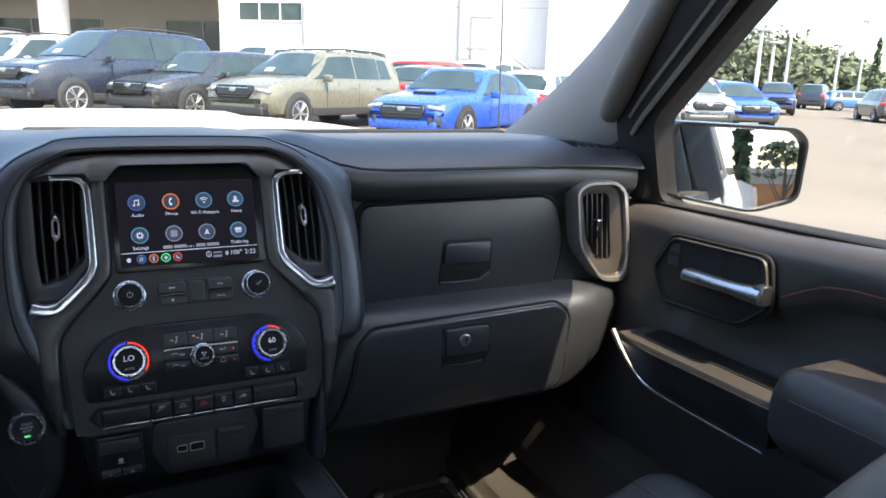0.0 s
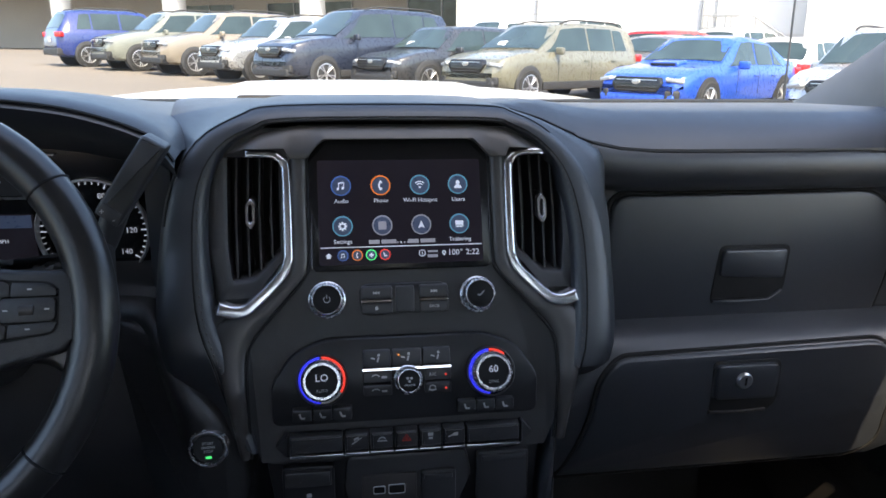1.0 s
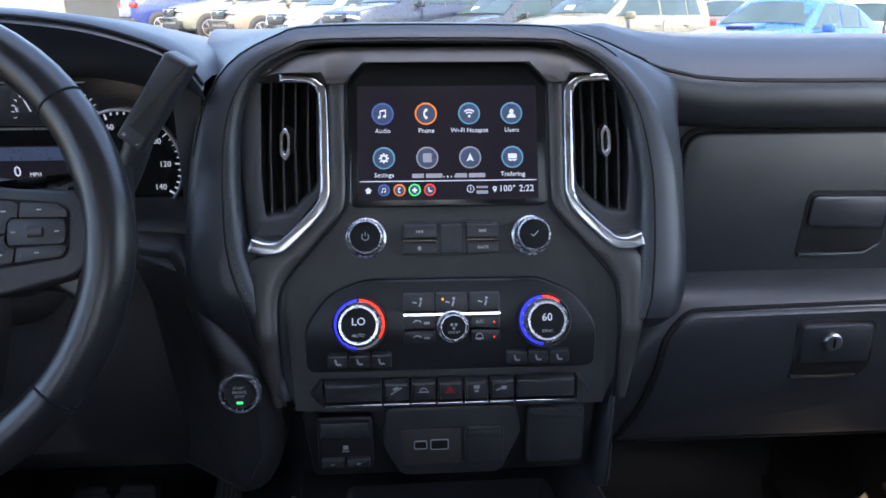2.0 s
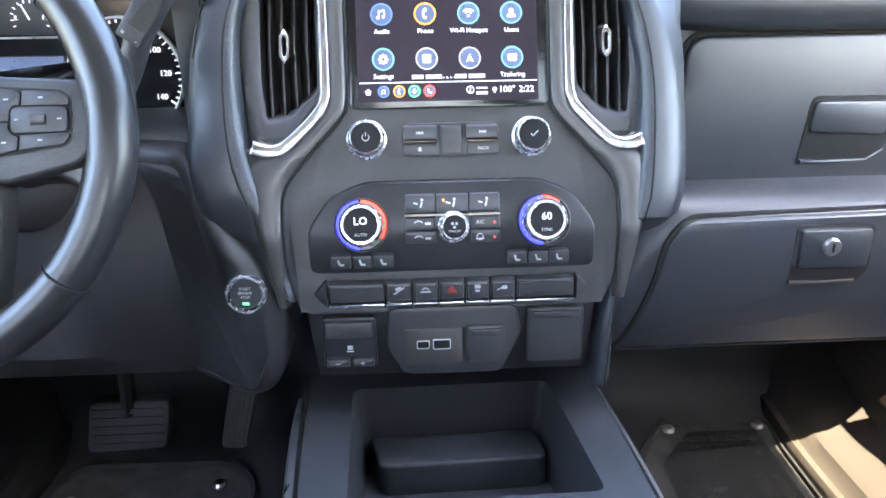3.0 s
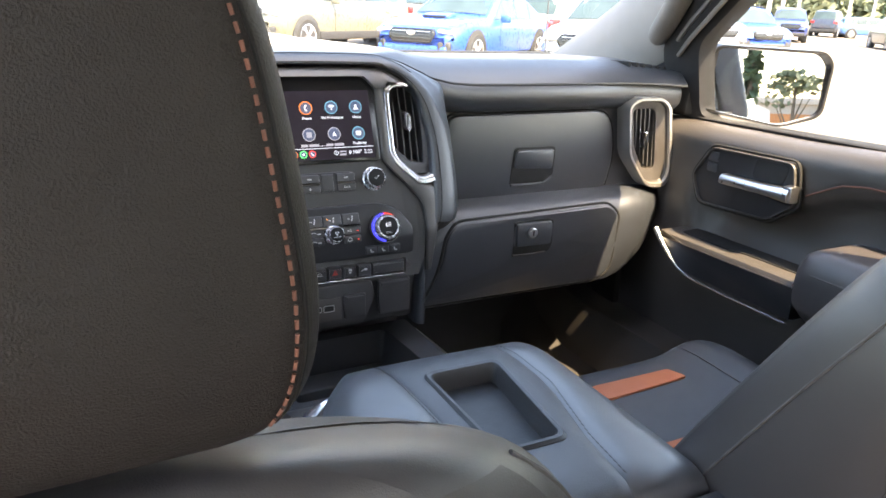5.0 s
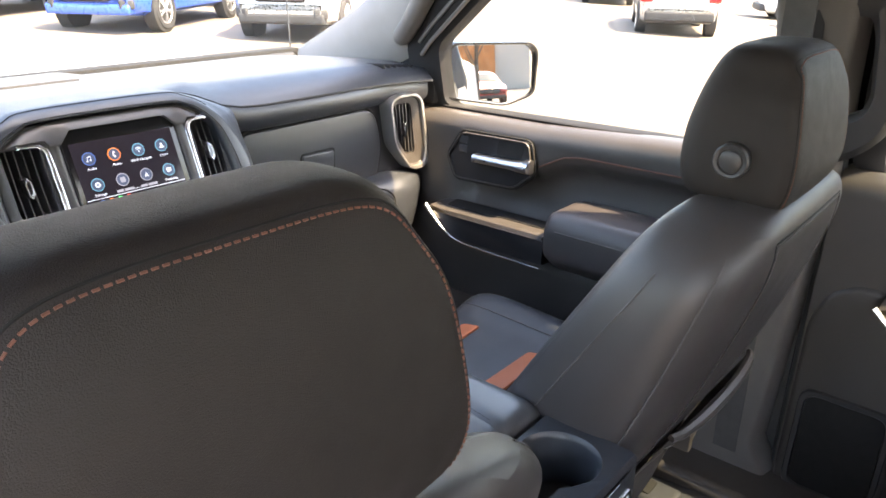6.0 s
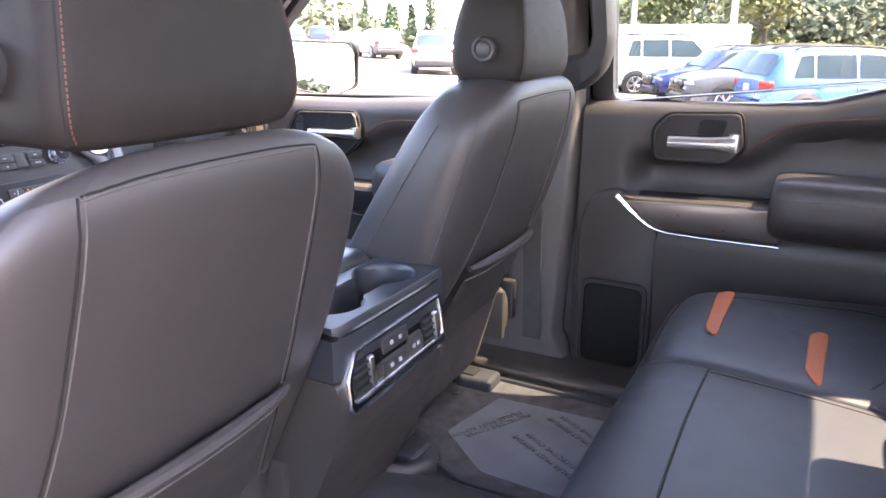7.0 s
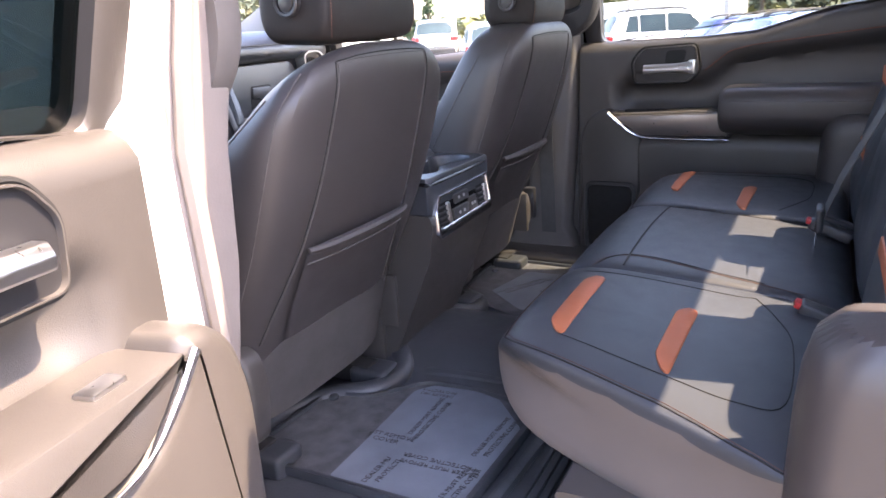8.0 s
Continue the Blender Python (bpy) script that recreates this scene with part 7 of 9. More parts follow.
def lid_row(y):
    w = lid_edge(y)
    left = w - interp(y, [(0.88, 0.0), (0.945, 0.018), (0.975, 0.026), (0.995, 0.030), (1.02, 0.028)])
    sl, sr, tl, tr = seam_x(y, -1), seam_x(y, 1), tray_x(y, -1), tray_x(y, 1)
    xs = [0.004 - left] + [lerp(0.004 - left, sl - 0.003, f) for f in (0.05, 0.14, 0.28, 0.5, 0.8)] + [sl - 0.003, sl, sl + 0.003, tl, lerp(tl, tr, 0.33), lerp(tl, tr, 0.67), tr, sr - 0.003, sr, sr + 0.003] + [lerp(sr + 0.003, 0.004 + w, f) for f in (0.2, 0.5, 0.72, 0.86, 0.95)] + [0.004 + w]
    return [Vector((x, y, max(1.077, lid_z(x if x > 0.004 else 0.004 + (x - 0.004) * w / left, y)) - (0.0022 if x in (sl, sr) else 0.0))) for x in xs]


bm = B()
lid_rows = [[bm.verts.new(p) for p in lid_row(y)] for y in LID_Y]
for r, (ra, rb) in enumerate(zip(lid_rows, lid_rows[1:])):
    for q in range(len(ra) - 1):
        if 9 <= q <= 11 and 0.756 <= LID_Y[r] < 0.914:
            continue
        f = bm.faces.new((ra[q], ra[q + 1], rb[q + 1], rb[q]))
        f.material_index = 1 if 7 <= q <= 13 else 0
rim_loop = lid_rows[0] + [r[-1] for r in lid_rows[1:]] + lid_rows[-1][-2::-1] + [r[0] for r in lid_rows[-2:0:-1]]
foot = [bm.verts.new((v.co.x, v.co.y, 1.074)) for v in rim_loop]
for q in range(len(foot)):
    bm.faces.new((rim_loop[q - 1], rim_loop[q], foot[q], foot[q - 1]))
lid = part("armrest_lid", bm, [LID_LEATHER, LID_PERF], con, "padded leather armrest lid with perforated middle band", angle=60)
for s in (1, -1):
    bm = B()
    for y in np.arange(0.690, 1.005, 0.0075):
        for off in ((0.0045,) if s > 0 else (-0.0045,)):
            x = seam_x(y, s) + off
            tube(bm, [(x, y, lid_z(x, y) + 0.0002), (x, y + 0.0045, lid_z(x, y + 0.0045) + 0.0002)], 0.0005, 5)
    part("lid_stitches", bm, THREAD_DARK, lid, "row of fine grey stitches")["kind"] = "stuff"
tray_in = fillet([(-0.0215, 0.762), (0.0395, 0.762), (0.0545, 0.9085), (-0.0255, 0.9085)], 0.009, 4)
tray_out = fillet([(-0.0295, 0.752), (0.0475, 0.752), (0.0625, 0.9175), (-0.0335, 0.9175)], 0.013, 4)
bm = B()
loft(bm, [[(p[0], p[1], z) for p in line] for line, z in ((tray_out, 1.132), (tray_out, 1.1395), ([(lerp(o[0], i[0], 0.3), lerp(o[1], i[1], 0.3)) for o, i in zip(tray_out, tray_in)], 1.1422), ([(lerp(o[0], i[0], 0.75), lerp(o[1], i[1], 0.75)) for o, i in zip(tray_out, tray_in)], 1.1415), (tray_in, 1.1370), ([(lerp(p[0], 0.012, 0.05), lerp(p[1], 0.835, 0.03)) for p in tray_in], 1.118))], caps=False)
tr = part("lid_tray", bm, PLASTIC, lid, "sunken black tray in the lid")
bm = B()
prism(bm, tray_in, 1.112, 1.1185, lambda u, v, d: (u, v, d))
part("tray_floor", bm, RUBBER, tr)
# bright edge round the foot of the lid, widest at its corners
bm = B()
line = bez([(-0.150, 0.955, 1.066), (-0.141, 0.990, 1.064), (-0.118, 1.020, 1.061), (-0.085, 1.039, 1.059), (0.0, 1.052, 1.0585), (0.085, 1.046, 1.059), (0.126, 1.026, 1.061), (0.149, 0.994, 1.064), (0.158, 0.955, 1.066)], 48)
strip = []
for i, p in enumerate(line):
    t = (line[min(i + 1, 48)] - line[max(i - 1, 0)]).normalized()
    n = Vector((-t.y, t.x, 0))
    w = 0.0018 + 0.0055 * math.exp(-((abs(i - 24) - 15.5) / 5.0) ** 2)
    strip.append([p + n * w + Vector((0, 0, -0.004)), p + n * w, p + Vector((0, 0, 0.002)), p - n * w, p - n * w + Vector((0, 0, -0.004))])
loft(bm, strip)
part("bright_arc", bm, BRIGHT, con, "bright curved metal edge")
# open bin before the stack
bm = B()
outer = fillet([(-0.146, 1.160), (0.168, 1.160), (0.158, 1.395), (-0.160, 1.395)], 0.008, 3)
inner = fillet([(-0.099, 1.181), (0.120, 1.184), (0.102, 1.366), (-0.104, 1.362)], 0.010, 3)
def deck(u, v, d):
    return (u, v, 0.972 + d)
rows = [[deck(p[0], p[1], q) for p in line] for line, q in ((outer, -0.31), (outer, -0.012), ([(x * 0.985, y) for x, y in outer], 0.0), ([(x * 1.04, y) for x, y in inner], 0.0), (inner, -0.006), ([(x * 0.95, y) for x, y in inner], -0.095))]
loft(bm, rows, caps=False)
bn = part("front_bin", bm, PLASTIC, con, "open black storage bin")
bm = B()
ngon(bm, [deck(p[0], p[1], -0.094) for p in inner])
ngon(bm, [deck(p[0], p[1], -0.10) for p in inner])
part("bin_mat", bm, RUBBER, bn)
bm = B()
prism(bm, fillet([(-0.080, 1.300), (0.100, 1.306), (0.092, 1.356), (-0.092, 1.352)], [0.014, 0.014, 0.004, 0.004], 4), -0.096, -0.056, deck, 0.004, 3)
part("bin_step", bm, RUBBER, bn)
bm = B()
rbox(bm, (0, 1.43, 0.95), (0.30, 0.03, 0.20), 0.004)
part("bin_back", bm, PLASTIC, bn)
for s in (1, -1):
    bm = B()
    strip = []
    for i in range(25):
        y = lerp(1.350, 1.120, i / 24)
        x0 = interp(y, [(1.12, 0.170), (1.168, 0.1675), (1.35, 0.157)]) if s > 0 else interp(y, [(1.12, 0.146), (1.16, 0.147), (1.35, 0.161)])
        z = interp(y, [(1.12, 0.998), (1.165, 0.968), (1.35, 0.968)])
        w = (0.0075 if s > 0 else 0.011) * math.sin(math.pi * (0.10 + 0.80 * i / 24)) ** 0.5
        strip.append([(s * (x0 + a * w), y, z + b) for a, b in ((0.0, -0.02), (0.0, 0.002), (0.12, 0.0045), (0.7, 0.003), (1.0, -0.002), (1.0, -0.02))])
    loft(bm, strip)
    part("side_trim", bm, SATIN, con, "satin metal side trim")
    bm = B()
    prism(bm, fillet([(0.66, 0.64), (1.42, 0.64), (1.40, 0.955), (1.165, 0.96), (1.05, 1.03), (0.66, 1.07)], 0.01, 3), 0.0, 0.010, lambda u, v, d: (s * (0.150 + d), u, v), 0.004)
    part("side_panel", bm, HARD, con)
# rear cup holders: a block with two wells


def cup_outline(k):
    """Two round wells joined by a slot, k times their size, and the block's square at the same angles."""
    well, square = [], []
    for q in range(120):
        a = 2 * math.pi * (q + 0.5) / 120
        ca, sa = math.cos(a), math.sin(a)
        disc2 = (0.046 * k) ** 2 - (0.071 * sa) ** 2
        r = 0.071 * abs(ca) + math.sqrt(disc2) if disc2 > 0 else 0.026 * k / abs(sa)
        well.append((0.004 + r * ca, 0.598 + r * sa))
        e = min(((0.1475 if ca > 0 else -0.1475) - 0.004) / ca, ((0.658 if sa > 0 else 0.531) - 0.598) / sa)
        square.append((0.004 + e * ca, 0.598 + e * sa))
    return well, square


w0, square = cup_outline(1.0)
w1, w2 = cup_outline(1.10)[0], cup_outline(0.93)[0]
bm = B()
loft(bm, [[(p[0], p[1], z) for p in line] for line, z in ((square, 1.046), (square, 1.116), ([(lerp(p[0], 0.0, 0.02), lerp(p[1], 0.598, 0.04)) for p in square], 1.121), (w1, 1.122), ([(lerp(p[0], q[0], 0.5), lerp(p[1], q[1], 0.5)) for p, q in zip(w1, w0)], 1.1195), (w0, 1.113), (w2, 1.048))], caps=False)
cup = part("cup_holder", bm, SOFT, con, "black rear cup holder well")
bm = B()
for xc in (-0.067, 0.075):
    turned(bm, [(0.0435, -0.002), (0.0435, 0.003), (0.0, 0.003)], Matrix.Translation((xc, 0.598, 1.048)), 26)
prism(bm, rect(-0.05, 0.06, 0.575, 0.621, 0), -0.002, 0.0024, lambda u, v, d: (u, v, 1.048 + d))
part("cup_mat", bm, RUBBER, cup)
bm = B()
tube(bm, bez([(-0.150, 0.640, 1.114), (-0.147, 0.548, 1.110), (-0.13, 0.535, 1.107), (0.0, 0.5335, 1.106), (0.13, 0.535, 1.107), (0.147, 0.548, 1.110), (0.150, 0.640, 1.114)], 30), 0.0045, 8)
part("cup_surround", bm, GLOSS, con)




bm = B()
rp_out = fillet([(-0.134, 1.045), (-0.108, 1.078), (0.132, 1.082), (0.134, 0.996), (-0.118, 0.989), (-0.134, 1.003)], 0.006, 3)
rp_in = fillet([(-0.125, 1.042), (-0.103, 1.072), (0.125, 1.076), (0.125, 1.017), (-0.112, 1.010), (-0.125, 1.016)], 0.005, 3)
frame_ring(bm, rp_out, rp_in, -0.012, 0.010, lambda u, v, d: (u, 0.528 + 0.16 * max(0, v - 1.02) - d, v), 0.003)
rf = part("rear_frame", bm, BRIGHT, con, "bright metal frame round the rear controls")
def rear_pt(u, v, d):
    return (u, 0.528 + 0.16 * max(0, v - 1.02) - d, v)
bm = B()
prism(bm, rp_in, -0.012, 0.003, rear_pt)
part("rear_plate", bm, GLOSS, rf)
for x0, x1 in ((-0.118, -0.062), (0.072, 0.118)):
    bm = B()
    prism(bm, rect(x0, x1, 1.014, 1.060, 0.004), 0.0, 0.0045, rear_pt)
    rv = part("rear_vent", bm, DEEP, rf)
    for k in range(4):
        bm = B()
        prism(bm, rect(x0 + 0.003, x1 - 0.003, 1.018 + 0.011 * k, 1.021 + 0.011 * k, 0), 0.003, 0.008, rear_pt)
        part("vent_slat", bm, BUTTON, rv)
    bm = B()
    prism(bm, rect((x0 + x1) / 2 + 0.010, (x0 + x1) / 2 + 0.022, 1.016, 1.058, 0.002), 0.003, 0.010, rear_pt, 0.002)
    part("vent_tab", bm, SATIN, rv)
for x0, x1, z0, z1, mt, nm in ((-0.045, 0.02, 1.012, 1.036, BUTTON, "usb_socket"), (-0.040, 0.030, 1.045, 1.066, BUTTON, "seat_keys"), (0.028, 0.066, 1.012, 1.045, HARD, "power_socket")):
    bm = B()
    prism(bm, rect(x0, x1, z0, z1, 0.003), 0.0, 0.006, rear_pt, 0.001)
    q = part(nm, bm, mt, rf)
    for k in range(2):
        bm = B()
        c = lerp(x0, x1, 0.33 + 0.34 * k)
        prism(bm, rect(c - 0.004, c + 0.004, (z0 + z1) / 2 - 0.003, (z0 + z1) / 2 + 0.003, 0.001), 0.004, 0.0066, rear_pt)
        part("control_mark", bm, GREY_MARK, q)

# ---- rear bench ----
bench = thing("rear_bench", (0, -0.05, 0.68), "black leather rear bench with orange stripes and copper stitching", "bench")
CUSHION = [(-0.24, 0.965), (-0.17, 0.980), (-0.08, 0.990), (0.04, 0.998), (0.13, 1.005), (0.185, 1.002), (0.213, 0.992), (0.232, 0.972), (0.238, 0.950), (0.228, 0.912), (0.185, 0.872), (0.08, 0.856), (-0.24, 0.85)]


def bench_end(y):
    """How far the bench's outer end lies from the middle: it draws in towards the front."""
    return interp(y, [(-0.24, 0.735), (-0.155, 0.712), (-0.03, 0.645), (0.138, 0.582), (0.19, 0.558), (0.215, 0.535), (0.232, 0.505), (0.238, 0.490)])


def cushion_part(a, b, name, side):
    """A bench cushion from x = a to b; side: the outer end that is cut on the slant (0: none)."""
    cols = [(0.0, 0.014), (0.012, 0.006), (0.04, 0.001), (0.14, -0.003), (0.32, -0.006), (0.5, -0.007), (0.68, -0.006), (0.86, -0.003), (0.96, 0.001), (0.988, 0.006), (1.0, 0.014)]
    rings = []
    for t, low in cols:
        ring = []
        for y, z in CUSHION:
            x0, x1 = (-bench_end(y) if side < 0 else a), (bench_end(y) + 0.03 if side > 0 else b)
            ring.append((lerp(x0, x1, t), y, z - (low if z > 0.96 else -0.4 * max(0.0, low))))
        rings.append(ring)
    bm = B()
    loft(bm, rings)
    # Side faces take the colour that holds the door's light.
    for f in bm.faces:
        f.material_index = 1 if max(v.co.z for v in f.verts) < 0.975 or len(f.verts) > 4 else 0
    return part(name, bm, [LEATHER_SEAT, SIDE_LIT_LEATHER], bench, sub=2)


cl = cushion_part(-0.715, -0.212, "cushion_left", -1)
cm = cushion_part(-0.210, 0.240, "cushion_centre", 0)
cr = cushion_part(0.242, 0.730, "cushion_right", 1)
bpy.context.view_layer.update()
for q, par in ((-1, cl), (1, cr)):
    line = [(q * (bench_end(y) - 0.006 + (0.03 if q > 0 else 0)), y, interp(y, CUSHION[:8]) - 0.004) for y in np.linspace(-0.20, 0.205, 40)] + [(q * lerp(0.525, 0.24, t), 0.216 + 0.010 * min(1, 4 * t), 0.985) for t in np.linspace(0, 1, 24)]
    for off, mt, r in ((0.0, DEEP, 0.0011), (-0.006, THREAD_COPPER, 0.0006)):
        bm = B()
        tube(bm, settle(par, [(p[0] - q * abs(off), p[1] + off * (1 if p[1] > 0.2 else 0), p[2] + 0.01) for p in line]), r, 5)
        part("edge_piping", bm, mt, par)
for pts, par in (([(-0.490, 0.157), (-0.305, 0.159), (-0.285, 0.128), (-0.532, 0.126)], cl), ([(-0.532, 0.004), (-0.375, 0.003), (-0.360, -0.026), (-0.584, -0.022)], cl), ([(0.358, 0.150), (0.570, 0.155), (0.598, 0.124), (0.335, 0.128)], cr), ([(0.290, -0.004), (0.440, -0.006), (0.462, -0.036), (0.250, -0.028)], cr)):
    bpy.context.view_layer.update()
    (a, b, c, e), rings = pts, []
    for k in range(25):
        t = 0.5 - 0.5 * math.cos(math.pi * k / 24)
        w = max(0.25, min(1.0, math.sqrt(max(0.0, 1 - max(0.0, 1 - min(t, 1 - t) / 0.09) ** 2))))
        ring = []
        for f, up in ((0.0, -0.004), (0.0, 0.0012), (0.06, 0.0030), (0.5, 0.0040), (0.94, 0.0030), (1.0, 0.0012), (1.0, -0.004)):
            g = 0.5 + (f - 0.5) * w
            p = (lerp(lerp(a[0], b[0], t), lerp(e[0], c[0], t), g), lerp(lerp(a[1], b[1], t), lerp(e[1], c[1], t), g), 1.0)
            ring.append(Vector(settle(par, [p], 0.0)[0]) + Vector((0, 0, up)))
        rings.append(ring)
    bm = B()
    loft(bm, rings)
    part("stripe", bm, ORANGE, par, "orange leather stripe")


bpy.context.view_layer.update()


def top_line(pts):
    return [(x, y, interp(y, [(-0.17, 0.981), (-0.08, 0.992), (0.04, 1.000), (0.13, 1.008), (0.18, 1.004), (0.212, 0.988), (0.226, 0.955)]) + 0.001) for x, y in pts]


for pts, par, mt, r in (([(-0.200, 0.124), (0.02, 0.126), (0.232, 0.122)], cm, DEEP, 0.0018),
                        ([(-0.207, 0.178), (-0.176, 0.160), (-0.157, 0.126), (-0.160, 0.060), (-0.180, -0.03), (-0.190, -0.10), (-0.196, -0.16)], cm, THREAD_COPPER, 0.0008),
                        ([(-0.199, 0.170), (-0.171, 0.152), (-0.152, 0.118), (-0.155, 0.055), (-0.175, -0.03), (-0.185, -0.10)], cm, DEEP, 0.0009),
                        ([(0.205, -0.16), (0.212, 0.0), (0.212, 0.12)], cm, DEEP, 0.0010),
                        ([(-0.262, -0.093), (-0.33, -0.125), (-0.413, -0.150), (-0.577, -0.150), (-0.599, -0.099), (-0.575, -0.017), (-0.521, 0.134)], cl, DEEP, 0.0008),
                        ([(-0.26, 0.175), (-0.26, 0.06), (-0.27, -0.06), (-0.262, -0.093)], cl, DEEP, 0.0008),
                        ([(0.29, -0.093), (0.36, -0.125), (0.44, -0.150), (0.60, -0.150), (0.625, -0.099), (0.60, -0.017), (0.55, 0.134)], cr, DEEP, 0.0008)):
    line = bez([(x, y, 0) for x, y in pts], 36)
    bm = B()
    tube(bm, settle(par, top_line([(p.x, p.y) for p in line])), r, 6)
    part("cushion_seam", bm, mt, par)
bm = B()
prism(bm, fillet([(-0.30, 0.68), (0.02, 0.68), (0.06, 0.80), (0.10, 0.862), (-0.30, 0.862)], 0.02, 3), -0.66, 0.66, on_side, 0.01)
part("bench_base", bm, HARD, bench)
for x in (-0.56, 0.56):
    bm = B()
    tube(bm, bez([(x, 0.02, 0.87), (x, 0.05, 0.84), (x, 0.0, 0.74), (x, -0.02, 0.69)], 10), 0.022, 8)
    part("bench_leg", bm, TRIM_GREY, bench)
# backrests
def rear_back(x0, x1, name):
    rings = []
    n = 9
    for i in range(n):
        t = i / (n - 1)
        x = lerp(x0, x1, t)
        e = min(t, 1 - t) * (x1 - x0)
        k = smooth_interp(e, [(0.0, 0.0), (0.06, 1.0)])
        sw = 0.022 * (1 - k)
        prof = [(-0.175, 0.955), (-0.165 - sw, 1.00), (-0.200 - sw, 1.15), (-0.258 - sw, 1.26), (-0.318 - sw * 0.5, 1.335), (-0.352, 1.362 - sw), (-0.39, 1.372 - sw), (-0.42, 1.36 - sw), (-0.44, 1.30), (-0.36, 1.05), (-0.30, 0.93), (-0.22, 0.93)]
        rings.append([(x, y - interp(z, [(1.10, 0.060), (1.34, 0.005)]), z + interp(z, [(1.25, 0.0), (1.36, 0.018)])) for y, z in prof])
    bm = B()
    loft(bm, rings)
    return part(name, bm, LEATHER_SEAT, bench, sub=2)


bl = rear_back(-0.62, -0.205, "backrest_left")
bc = rear_back(-0.203, 0.232, "backrest_centre")
br = rear_back(0.234, 0.64, "backrest_right")
for x, par in ((-0.41, bl), (0.44, br)):
    for zz in (1.08, 1.24):
        bm = B()
        yy = interp(zz, [(1.0, -0.165), (1.15, -0.200), (1.30, -0.275)])
        prism(bm, fillet([(x - 0.10, zz), (x + 0.10, zz), (x + 0.11, zz + 0.034), (x - 0.09, zz + 0.034)], 0.008, 3), -0.01, 0.004, lambda u, v, d: (u, yy - interp(zz, [(1.10, 0.060), (1.34, 0.005)]) - 0.05 * (v - zz) + d, v), 0.002)
        part("stripe", bm, ORANGE, par, "orange leather stripe")
for x, par, w in ((-0.38, bl, 0.095), (0.05, bc, 0.085), (0.44, br, 0.095)):
    bm = B()
    hz = 0.15 if par is bc else 0.24
    rbox(bm, (x, -0.405, 1.385 + hz / 2), (2 * w, 0.09, hz), 0.03, 4)
    hr = part("headrest", bm, LEATHER, par)
for s in (-1, 1):
    rings = []
    for z, k in ((0.70, 0.8), (0.80, 1.0), (1.02, 1.0), (1.10, 0.9), (1.16, 0.6)):
        rings.append([(s * p[0], p[1], z) for p in fillet([(0.625, -0.42), (0.64, -0.17 - 0.03 * (1 - k)), (0.70, -0.15 - 0.05 * (1 - k)), (0.765, -0.18), (0.78, -0.42)], 0.03, 4)])
    bm = B()
    loft(bm, rings)
    part("side_bolster", bm, LEATHER, bench, sub=1)
# belts and buckles of the bench
for x, y, z, red in ((0.075, -0.190, 1.000, True), (-0.275, -0.188, 0.966, True), (0.17, -0.205, 0.985, False)):
    bk = thing("seat_belt_buckle", (x, y, z - 0.02), "black seat belt buckle with red button" if red else "black seat belt buckle on the bench", "buckle", "rear belt buckles")
    bm = B()
    rbox(bm, (x, y, z + 0.012), (0.030, 0.075, 0.022), 0.006, 3, Matrix.Rotation(0.35, 4, "X"))
    part("buckle_body", bm, PLASTIC, bk)
    if red:
        bm = B()
        rbox(bm, (x, y + 0.034, z + 0.027), (0.024, 0.016, 0.010), 0.003, 2, Matrix.Rotation(0.35, 4, "X"))
        part("release_button", bm, BUCKLE_RED, bk)
belt = thing("seat_belt", (0.12, -0.16, 1.0), "grey webbing centre seat belt with metal tongue", "seat belt")
bm = B()
loft(bm, [[(x, y, z), (x + 0.046, y + 0.004, z + 0.004), (x + 0.046, y + 0.0055, z + 0.004), (x, y + 0.0015, z)] for x, y, z in ((0.030, -0.178, 1.045), (0.0, -0.200, 1.12), (-0.05, -0.250, 1.25), (-0.075, -0.285, 1.32), (-0.095, -0.330, 1.385))])
part("webbing", bm, BELT, belt)
bm = B()
rbox(bm, (0.050, -0.170, 1.040), (0.055, 0.014, 0.045), 0.006, 3)
part("tongue_grip", bm, PLASTIC, belt)
bm = B()
rbox(bm, (0.046, -0.166, 1.008), (0.026, 0.003, 0.040), 0.001)
part("tongue", bm, CHROME, belt)

# ---- floor mats with protective film ----
def mat(name, outline, z, film, words, label):
    t = thing(name, (outline[0][0], outline[0][1], z), label, "floor mat", "floor mats")
    bm = B()
    o = fillet(outline, 0.03, 4)
    c = (sum(p[0] for p in o) / len(o), sum(p[1] for p in o) / len(o))
    frame_ring(bm, o, [(c[0] + (p[0] - c[0]) * 0.94, c[1] + (p[1] - c[1]) * 0.94) for p in o], 0.0, 0.016, lambda u, v, d: (u, v, z + d), 0.004)
    part("mat_rim", bm, RUBBER, t)
    bm = B()
    prism(bm, [(c[0] + (p[0] - c[0]) * 0.945, c[1] + (p[1] - c[1]) * 0.945) for p in o], 0.0, 0.009, lambda u, v, d: (u, v, z + d))
    part("mat_carpet", bm, CARPET, t)
    if film:
        bm = B()
        sheetpts = fillet(film, 0.008, 2)
        prism(bm, sheetpts, 0.0095, 0.0105, lambda u, v, d: (u, v, z + d))
        f = part("protective_film", bm, FILM if z > 0.67 else FILM_SHADED, t, "wrinkled clear film")
        for word, x, y, turn, size in words:
            letters("film_print", word, size, Matrix.Translation((x, y, z + 0.0108)) @ Matrix.Rotation(radians(turn), 4, "Z"), PRINT, f, thick=0.0002)
    return t


